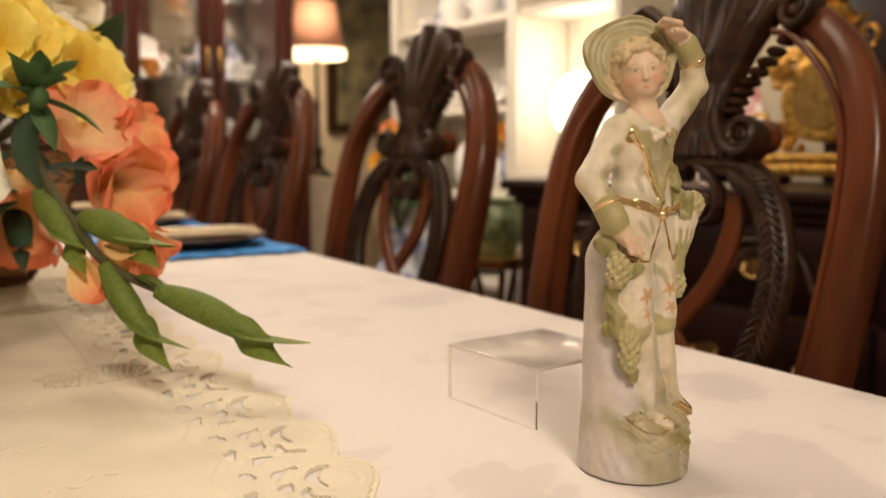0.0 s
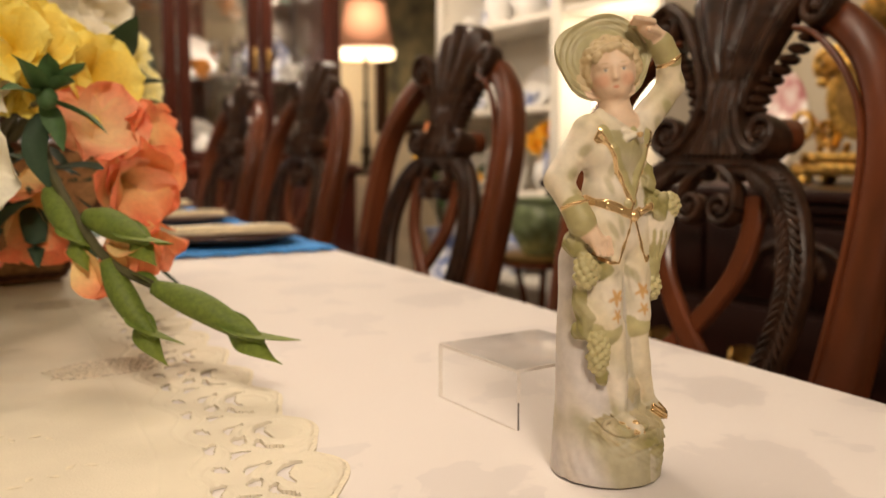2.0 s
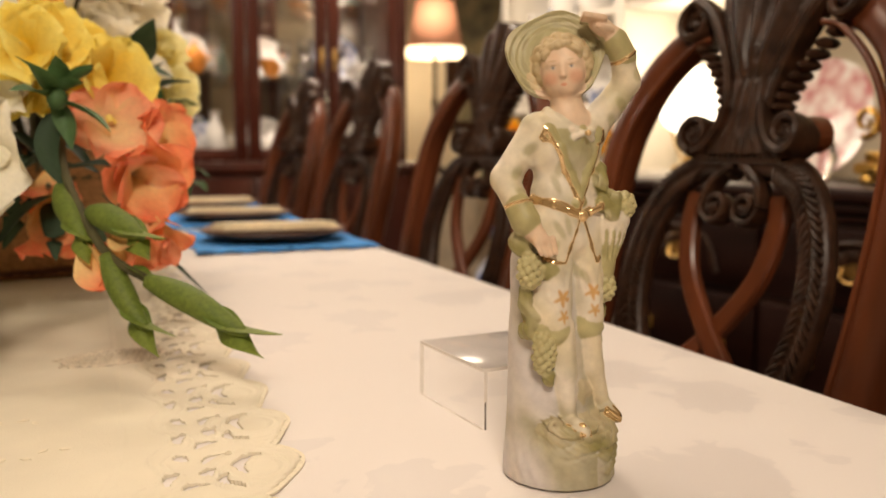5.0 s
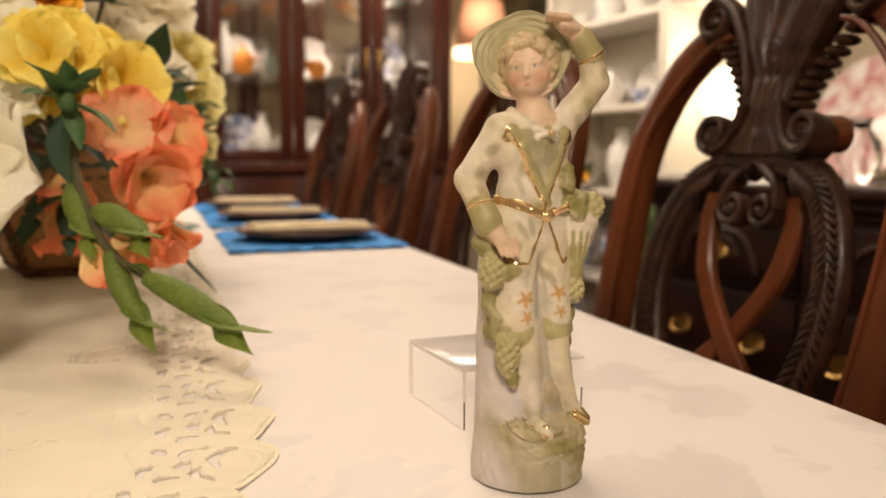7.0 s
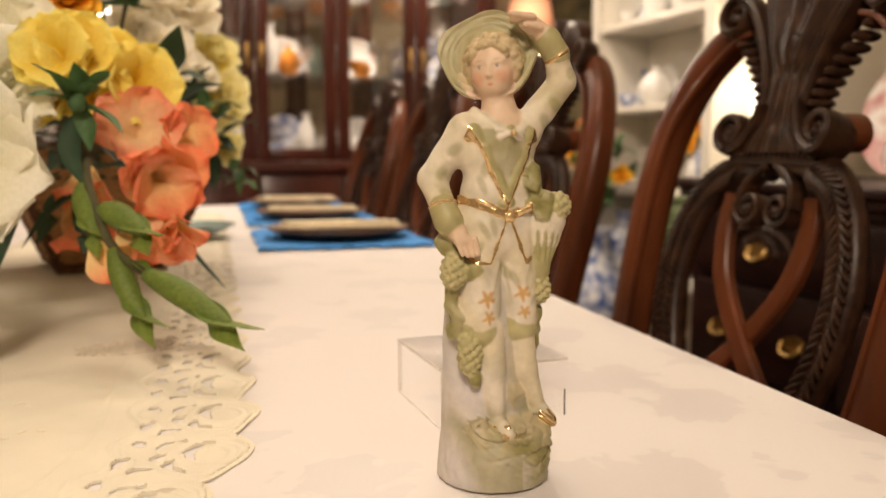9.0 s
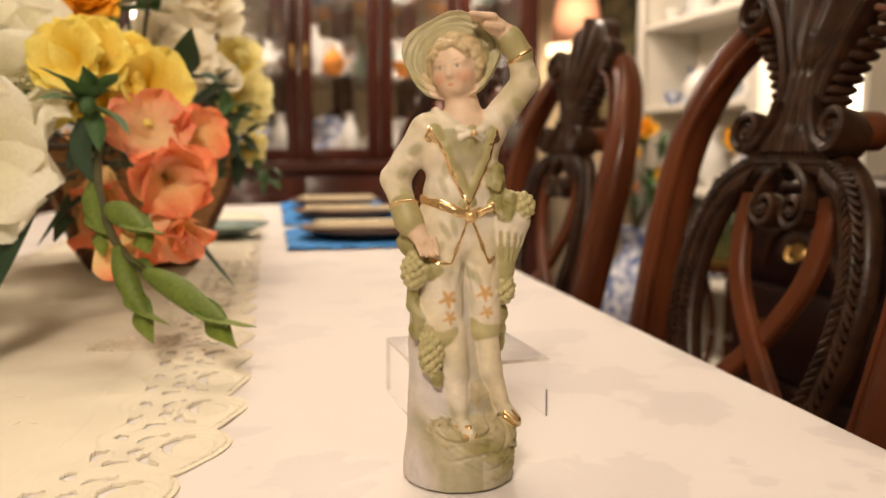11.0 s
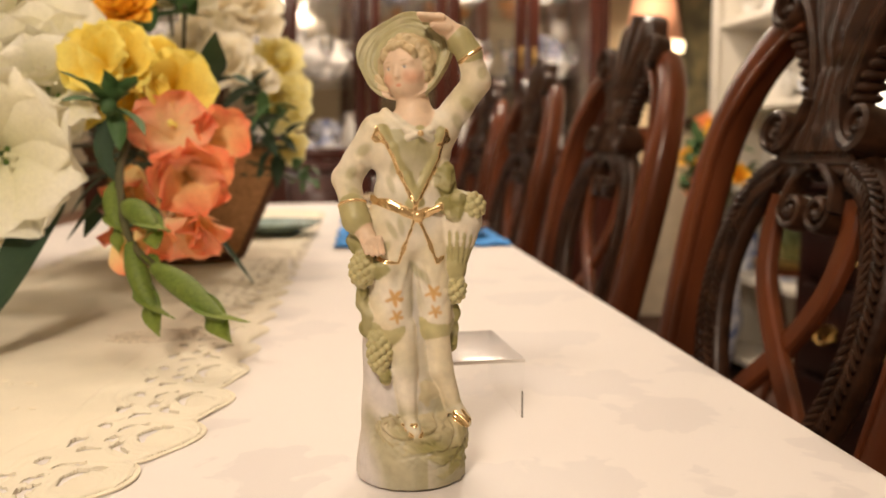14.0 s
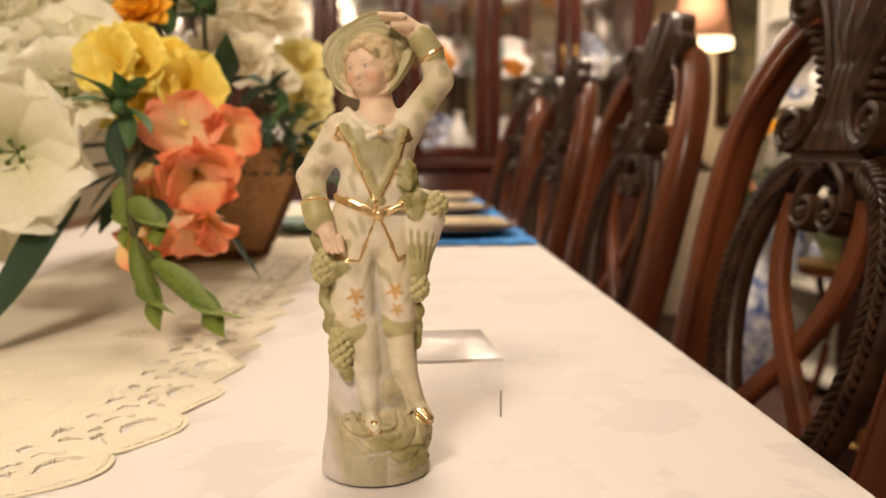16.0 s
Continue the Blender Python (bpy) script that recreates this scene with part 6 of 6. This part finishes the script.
        loose.from_mesh(me)
        bmesh.ops.delete(loose, geom=[q for q in loose.verts if not q.link_faces], context="VERTS")
        loose.to_mesh(me)
        loose.free()
        me.polygons.foreach_set("use_smooth", [True] * len(quads) + [False] * (len(me.polygons) - len(quads)))
        me.materials.append(LACE)
        ob = new("linen", me)
        ob.parent = th
    fine = (-0.03, 0.33, 0.255, 1.40)
    cloth(0.0017, *fine)
    cloth(0.012, -0.16, 0.46, 0.24, 2.78, (fine[0] + 0.004, fine[1] - 0.004, fine[2] + 0.004, fine[3] - 0.004))
    rope = bmesh.new()
    sweep(rope, [p + Vector((0, 0, float(lift(p.x, p.y)))) for p in edge + edge[:1]], 0.0046, 0.0022, up=(0, 0, 1), seg=6)
    part("edge_cord", rope, THREAD, th)
    # leaf sprays embroidered in the field
    emb = bmesh.new()
    for sx, sy, d0 in ((0.06, 0.50, 0.3), (0.05, 0.62, -0.4), (0.0, 0.42, 0.9)):
        for k in range(7):
            a = d0 + 0.25 * math.sin(k)
            p = Vector((sx + 0.012 * k * math.cos(d0), sy + 0.012 * k * math.sin(d0), 0))
            p.z = float(lift(p.x, p.y)) + 0.0002
            e = Vector((math.cos(a + (0.8 if k % 2 else -0.8)), math.sin(a + (0.8 if k % 2 else -0.8)), 0)) * 0.009
            sweep(emb, [p, p + e * 0.5, p + e], 0.0042, 0.0014, up=(0, 0, 1), seg=6, taper=lambda t: 1.2 - 1.8 * abs(t - 0.5))
    tagged(part("embroidery", emb, THREAD, th), kind="stuff")
    # oval inserts of needle lace
    for cx, cy, ang in ((0.190, 0.768, 0.12), (0.02, 0.36, 0.6), (0.2, 1.15, 0.1)):
        net = bmesh.new()
        ca, sa = math.cos(ang), math.sin(ang)
        high = float(lift(cx, cy)) + 0.0006
        oval = [(cx + 0.045 * math.cos(t) * ca - 0.03 * math.sin(t) * sa, cy + 0.045 * math.cos(t) * sa + 0.03 * math.sin(t) * ca) for t in [2 * math.pi * k / 40 for k in range(41)]]
        sweep(net, [Vector((x, y, high)) for x, y in oval], 0.004, 0.002, up=(0, 0, 1), seg=6)
        for k in range(-6, 7):
            h = math.sqrt(max(0, 1 - (k / 7) ** 2))
            for sgn in (1, -1):
                p = [Vector((cx + 0.045 * (k / 7) * ca - 0.03 * q * h * sa + 0.012 * q * sgn, cy + 0.045 * (k / 7) * sa + 0.03 * q * h * ca, high)) for q in (-1, 0, 1)]
                sweep(net, p, 0.0018, 0.0012, up=(0, 0, 1), seg=5)
        part("lace_insert", net, NETTING, th, "tan needle lace insert")


runner()

# ---- place settings ----
def setting(y, first=False):
    x = edge_x(y) - 0.19
    bm = bmesh.new()
    nx_, ny_ = 40, 46
    g = []
    for j in range(ny_ + 1):
        row = []
        for i in range(nx_ + 1):
            u, v = -0.18 + 0.36 * i / nx_, -0.215 + 0.43 * j / ny_
            e = 0.004 * math.sin(u * 60 + v * 20) * (abs(v) / 0.215) ** 4
            row.append(bm.verts.new((u + 0.003 * math.sin(v * 37), v + 0.003 * math.sin(u * 41), 0.004 + 0.0008 * ((i + j) % 2) + abs(e))))
        g.append(row)
    for a, b in zip(g, g[1:]):
        for i in range(nx_):
            bm.faces.new((a[i], a[i + 1], b[i + 1], b[i]))
    bot = bmesh.ops.extrude_face_region(bm, geom=bm.faces[:])
    bmesh.ops.translate(bm, vec=(0, 0, -0.0035), verts=[v for v in bot["geom"] if isinstance(v, bmesh.types.BMVert)])
    mat = link_mesh("placemat", bm, BLUE_MAT)
    mat.matrix_basis = pose(x, y, TOP + 0.001, 0, 0, -4.7)
    tagged(mat, "bright blue woven fabric placemat on the tablecloth", "placemat", "placemats")
    bm = lathe(bmesh.new(), [(0.09, 0.0), (0.10, 0.003), (0.15, 0.014), (0.158, 0.021), (0.155, 0.024), (0.145, 0.019), (0.10, 0.009), (0.004, 0.008)], 48)
    ch = link_mesh("charger_plate", bm, CHARGER)
    ch.matrix_basis = pose(x + 0.005, y, TOP + 0.0075)
    tagged(ch, "dark brown rimmed plate on a blue placemat", "plate", "place settings")
    bm = bmesh.new()
    for k in range(3):
        box(bm, (-0.125 + 0.003 * k, -0.085 + 0.004 * k, 0.0055 * k), (0.125 - 0.004 * k, 0.085 - 0.002 * k, 0.0055 * k + 0.0053), 0.002)
    for v in bm.verts:
        v.co.z += 0.004 * math.sin(v.co.x * 30 + v.co.y * 12) + 0.003 * math.sin(v.co.y * 50)
    bm2 = link_mesh("napkin", bm, NAPKIN)
    bm2.matrix_basis = pose(x + 0.005, y, TOP + 0.026, 0, 0, fr.uniform(-14, 6))
    tagged(bm2, "folded cream fabric napkin lying on a plate", "napkin", "place settings")


for y in (1.735, 2.29, 2.80):
    setting(y)
bowl = vessel("glass_bowl", (0.30, 1.85, TOP + 0.002), [(0.04, 0), (0.05, 0.004), (0.09, 0.02), (0.11, 0.03), (0.108, 0.032), (0.04, 0.01), (0.002, 0.008)], TEAL_GLAZE, "shallow pale teal glazed dish on the tablecloth", "dish", seg=36)

# ---- table lamp in the alcove ----
skirt = bmesh.new()
lathe(skirt, [(0.33, 0.0), (0.31, 0.4), (0.29, 0.78), (0.28, 0.805), (0.02, 0.81)], 72, wob=lambda a, z: 1 + 0.05 * (0.75 - min(z, 0.75)) * math.sin(a * 14))
tb = tagged(link_mesh("side_table", skirt, SKIRT), "round side table under a floor-length cream cloth", "table")
tb.matrix_basis = pose(2.50, 4.62, 0)
tl = thing("table_lamp", (2.46, 4.6, 0.811), "table lamp with lit amber shade and white bead fringe given a glow", "lamp")
part("base", lathe(bmesh.new(), [(0.09, 0), (0.095, 0.012), (0.06, 0.03), (0.03, 0.06), (0.025, 0.12), (0.04, 0.15), (0.018, 0.19), (0.014, 0.4), (0.022, 0.43), (0.012, 0.46), (0.012, 0.78)], 24), DARK_METAL, tl)
bm = lathe(bmesh.new(), [(0.165, 0.755), (0.15, 0.86), (0.128, 0.98), (0.122, 1.03), (0.119, 1.03), (0.125, 0.98), (0.147, 0.86), (0.162, 0.755)], 40)
part("shade", bm, SHADE, tl, "glowing amber fabric shade")
for k in range(44):
    a = 2 * math.pi * k / 44
    bm = bmesh.new()
    for j in range(3):
        ball(bm, (0.168 * math.cos(a), 0.168 * math.sin(a), 0.748 - 0.018 * j), (0.010, 0.010, 0.010), 6, 5)
    part("fringe_strand", bm, FRINGE_GLOW, tl)
part("bulb", ball(bmesh.new(), (0, 0, 0.86), (0.035, 0.035, 0.05), 14, 10), BULB, tl)
part("finial", lathe(bmesh.new(), [(0.004, 1.0), (0.012, 1.04), (0.016, 1.06), (0.004, 1.085)], 12), BRASS, tl)

# ---- painting ----
pic = thing("painting", (3.04, 4.99, 1.70), "dark framed floral painting hanging on the cream wall", "painting")
part("canvas", boxes(((-0.24, -0.02, -0.55), (0.24, -0.005, 0.55))), PAINTING, pic)
for lo, hi in (((-0.31, -0.045, -0.62), (-0.24, 0.0, 0.62)), ((0.24, -0.045, -0.62), (0.31, 0.0, 0.62)), ((-0.24, -0.045, -0.62), (0.24, 0.0, -0.55)), ((-0.24, -0.045, 0.55), (0.24, 0.0, 0.62))):
    part("frame_rail", boxes((lo, hi), bevel=0.012), CARVED, pic)

# ---- things on the sideboard ----
bay = thing("display_cupboard", (2.15, 1.93, 0), "white painted cupboard with open lit upper bay", "cupboard")
part("base_cabinet", boxes(((0.0, 0.0, 0.0), (0.27, 0.5, 0.85)), bevel=0.003), WHITE_PAINT, bay)
part("counter", boxes(((-0.015, 0.0, 0.85), (0.27, 0.5, 0.88)), bevel=0.004), WHITE_PAINT, bay)
part("back_board", boxes(((0.258, 0.0, 0.88), (0.27, 0.5, 2.3))), WHITE_PAINT, bay)
part("upright", boxes(((0.0, 0.0, 0.88), (0.258, 0.03, 2.3)), bevel=0.003), WHITE_PAINT, bay)
part("shelf", boxes(((0.0, 0.03, 1.46), (0.258, 0.5, 1.485)), bevel=0.003), WHITE_PAINT, bay)
lampw = thing("globe_lamp", (2.27, 2.20, 0.881), "brass lamp with a lit white glass globe in the cupboard", "lamp")
part("base", lathe(bmesh.new(), [(0.07, 0), (0.072, 0.01), (0.03, 0.03), (0.02, 0.08), (0.03, 0.11), (0.05, 0.125)], 24), BRASS, lampw)
part("globe", lathe(bmesh.new(), [(0.05, 0.125), (0.10, 0.16), (0.125, 0.22), (0.12, 0.29), (0.08, 0.34), (0.045, 0.355)], 32), MILK, lampw, "lit white milk glass globe")
for sg in (1, -1):
    part("scroll_arm", sweep(bmesh.new(), [Vector((0, sg * (0.04 + 0.07 * math.sin(a)), 0.06 + 0.05 * a - 0.03 * math.cos(a * 2))) for a in [k * 0.15 for k in range(14)]], 0.008, up=(1, 0, 0), seg=6), BRASS, lampw)

clock = thing("mantel_clock", (1.93, 1.08, 0.872), "ornate gilded bronze mantel clock with scrolls and figures of leaves", "clock")
part("plinth", boxes(((-0.07, -0.17, 0.02), (0.07, 0.17, 0.05)), ((-0.06, -0.15, 0.05), (0.06, 0.15, 0.075)), bevel=0.008), GILT, clock)
for sx in (-0.05, 0.05):
    for sy in (-0.14, 0.14):
        part("foot", lathe(bmesh.new(), [(0.012, 0), (0.022, 0.008), (0.016, 0.022)], 12, centre=(sx, sy, 0)), GILT, clock)
bm = lathe(bmesh.new(), [(0.09, -0.03), (0.1, -0.02), (0.1, 0.03), (0.085, 0.035), (0.07, 0.03)], 32)
bmesh.ops.rotate(bm, cent=(0, 0, 0), matrix=Matrix.Rotation(radians(-90), 3, "Y"), verts=bm.verts[:])
bmesh.ops.translate(bm, vec=(-0.01, 0, 0.20), verts=bm.verts[:])
part("drum", bm, GILT, clock)
bm = lathe(bmesh.new(), [(0.07, 0), (0.07, 0.004), (0.002, 0.005)], 32)
bmesh.ops.rotate(bm, cent=(0, 0, 0), matrix=Matrix.Rotation(radians(-90), 3, "Y"), verts=bm.verts[:])
bmesh.ops.translate(bm, vec=(-0.043, 0, 0.20), verts=bm.verts[:])
part("dial", bm, BRASS, clock, "engraved brass dial")
part("urn", lathe(bmesh.new(), [(0.03, 0.28), (0.035, 0.29), (0.015, 0.31), (0.045, 0.35), (0.055, 0.39), (0.03, 0.42), (0.035, 0.43), (0.01, 0.46), (0.004, 0.49)], 20), GILT, clock)
cr = random.Random(4)
for sg in (1, -1):
    for k in range(9):
        cy, cz, r = sg * cr.uniform(0.08, 0.17), cr.uniform(0.09, 0.36), cr.uniform(0.022, 0.045)
        pts = spiral(cy, cz, r, 1.4, sg * cr.choice((1, -1)), start=cr.uniform(0, 6))
        bm = sweep(bmesh.new(), [Vector((cr.uniform(-0.004, 0.004) - 0.02 + 0.03 * math.sin(k), a, b)) for a, b in pts], 0.014, 0.02, up=(1, 0, 0), seg=7, taper=lambda t: 1.2 - 0.7 * t)
        part("scroll", bm, GILT, clock)
    for k in range(8):
        a = radians(20 + 18 * k)
        bm = ball(bmesh.new(), (-0.02, sg * 0.105 * math.cos(a) + sg * 0.02, 0.2 + 0.12 * math.sin(a)), (0.016, 0.02, 0.014), 8, 6)
        part("leaf_boss", bm, GILT, clock)

plate("display_plate", (1.98, 1.43, 0.873), 0.155, ROSE_CHINA, "scalloped white plate with pink roses standing on the sideboard", tilt=78, face=-90, group="sideboard china")
vessel("crystal_vase", (1.82, 1.32, 0.872), [(a * 0.7, b * 0.6) for a, b in VASE], CRYSTAL, "small cut crystal vase on the sideboard", "vase")
vessel("crystal_jar", (1.85, 0.86, 0.872), [(a * 0.6, b * 0.6) for a, b in JAR], CRYSTAL, "small lidded crystal jar on the sideboard", "jar")

# ---- beside the white shelves ----
stand = thing("plant_stand", (1.98, 2.34, 0), "round dark wooden plant stand beside the shelves", "stand")
part("top", lathe(bmesh.new(), [(0.12, 0.54), (0.14, 0.548), (0.14, 0.562), (0.12, 0.57)], 32), MAHOGANY, stand)
part("rim", lathe(bmesh.new(), [(0.138, 0.566), (0.145, 0.57), (0.145, 0.582), (0.138, 0.584)], 32), BRASS, stand, "brass rim")
for k in range(3):
    a = 2 * math.pi * k / 3
    part("leg", sweep(bmesh.new(), smooth_path([(0.09 * math.cos(a), 0.09 * math.sin(a), 0.55), (0.05 * math.cos(a), 0.05 * math.sin(a), 0.3), (0.14 * math.cos(a), 0.14 * math.sin(a), 0.0)], 8), 0.025, up=(0, 0, 1), seg=8), MAHOGANY, stand)
vessel("jardiniere", (1.98, 2.34, 0.585), [(0.06, 0), (0.065, 0.01), (0.105, 0.08), (0.1, 0.16), (0.085, 0.185), (0.1, 0.2), (0.095, 0.198), (0.07, 0.15), (0.002, 0.14)], GREEN_GLAZE, "celadon green glazed jardiniere on the plant stand", "pot", seg=32)
vessel("floor_vase", (2.03, 3.06, 0.0), [(0.09, 0), (0.1, 0.02), (0.15, 0.25), (0.13, 0.42), (0.06, 0.52), (0.06, 0.58), (0.09, 0.62), (0.085, 0.615), (0.04, 0.5), (0.002, 0.45)], BLUE_CHINA, "tall blue and white floor vase holding orange flowers", "vase", seg=32)
for p in ((2.06, 3.05, 1.03), (2.0, 3.17, 0.91), (2.0, 3.1, 0.79), (1.95, 2.98, 0.93), (2.08, 3.2, 1.05), (2.1, 2.95, 0.84)):
    ruffled(p, (-0.7, -0.6, 0.3), fr.uniform(0.06, 0.075), ORANGE if fr.random() < 0.55 else CORAL, "orange silk flower in the floor vase", n=16, name="silk_flower", group="flowers in the floor vase", to=(2.03, 3.06, 0.6))
for k in range(14):
    th = stemmed("foliage", (2.03 + fr.uniform(-0.12, 0.12), 3.08 + fr.uniform(-0.14, 0.14), fr.uniform(0.7, 0.98)), "green leaves around the orange silk flowers", to=(2.03, 3.06, 0.6), category="foliage", group="foliage in the floor vase")
    for j in range(4):
        e = Vector((fr.uniform(-1, 0.6), fr.uniform(-1, 1), fr.uniform(-0.3, 1))).normalized() * 0.09
        blade(th, [(0, 0, 0), e * 0.5 + Vector((0, 0, 0.01)), e], 0.04, LEAF)
small = vessel("flower_pot", (2.24, 2.60, 0.79), [(a, b * 0.7) for a, b in VASE], PORCELAIN, "white vase with orange flowers on the shelf", "vase")
for p in ((2.20, 2.57, 1.03), (2.22, 2.66, 1.0), (2.19, 2.62, 0.97)):
    ruffled(p, (-0.8, -0.5, 0.2), 0.055, ORANGE, "orange silk flower on the white shelf", n=14, name="silk_flower", group="flowers on the shelf", to=(2.24, 2.60, 0.93))
plate("plate", (2.34, 2.86, 0.43), 0.125, BLUE_CHINA, "large blue and white china plate standing on the shelf", face=-90)

# ---- chandelier ----
chand = thing("chandelier", (CH[0], CH[1], 0), "brass and crystal chandelier hanging over the dining table", "chandelier")
part("rod", sweep(bmesh.new(), [Vector((0, 0, 2.498)), Vector((0, 0, 2.0))], 0.014, up=(1, 0, 0)), BRASS, chand)
part("canopy", lathe(bmesh.new(), [(0.06, 2.498), (0.05, 2.47), (0.015, 2.45)], 20), BRASS, chand)
part("body", lathe(bmesh.new(), [(0.01, 1.78), (0.03, 1.8), (0.05, 1.84), (0.02, 1.88), (0.035, 1.93), (0.02, 2.0)], 20), BRASS, chand)
for k in range(6):
    a = 2 * math.pi * k / 6 + 0.3
    c, s = math.cos(a), math.sin(a)
    arm = part("arm", sweep(bmesh.new(), smooth_path([(0.03 * c, 0.03 * s, 1.86), (0.12 * c, 0.12 * s, 1.80), (0.24 * c, 0.24 * s, 1.83), (0.26 * c, 0.26 * s, 1.88)], 8), 0.012, up=(-s, c, 0), seg=8), BRASS, chand)
    part("candle", lathe(bmesh.new(), [(0.025, 1.88), (0.028, 1.885), (0.011, 1.89), (0.011, 1.94)], 14, centre=(0.26 * c, 0.26 * s, 0)), PORCELAIN, arm)
    part("bulb", lathe(bmesh.new(), [(0.008, 1.94), (0.016, 1.96), (0.014, 1.98), (0.002, 2.01)], 12, centre=(0.26 * c, 0.26 * s, 0)), BULB, arm)
    for j in range(3):
        part("crystal_drop", ball(bmesh.new(), (0.26 * c - 0.07 * j * c, 0.26 * s - 0.07 * j * s, 1.82 - 0.02 * j), (0.008, 0.008, 0.018), 6, 4), CRYSTAL, arm)
# unseen fixture, invented to go with the front fill
dome = thing("ceiling_lamp", (-0.3, -1.1, 2.5), "added flush white glass ceiling lamp with brass rim, out of view", "lamp", "ceiling lamps")
part("bowl", lathe(bmesh.new(), [(0.02, -0.10), (0.12, -0.085), (0.19, -0.05), (0.21, -0.01)], 36), PORCELAIN, dome)
part("rim", lathe(bmesh.new(), [(0.21, -0.02), (0.225, -0.012), (0.225, -0.001), (0.2, -0.001)], 36), BRASS, dome)
# invented second fixture, unseen, above the shelf fill
copy_thing(dome, pose(1.3, 2.75, 2.5))
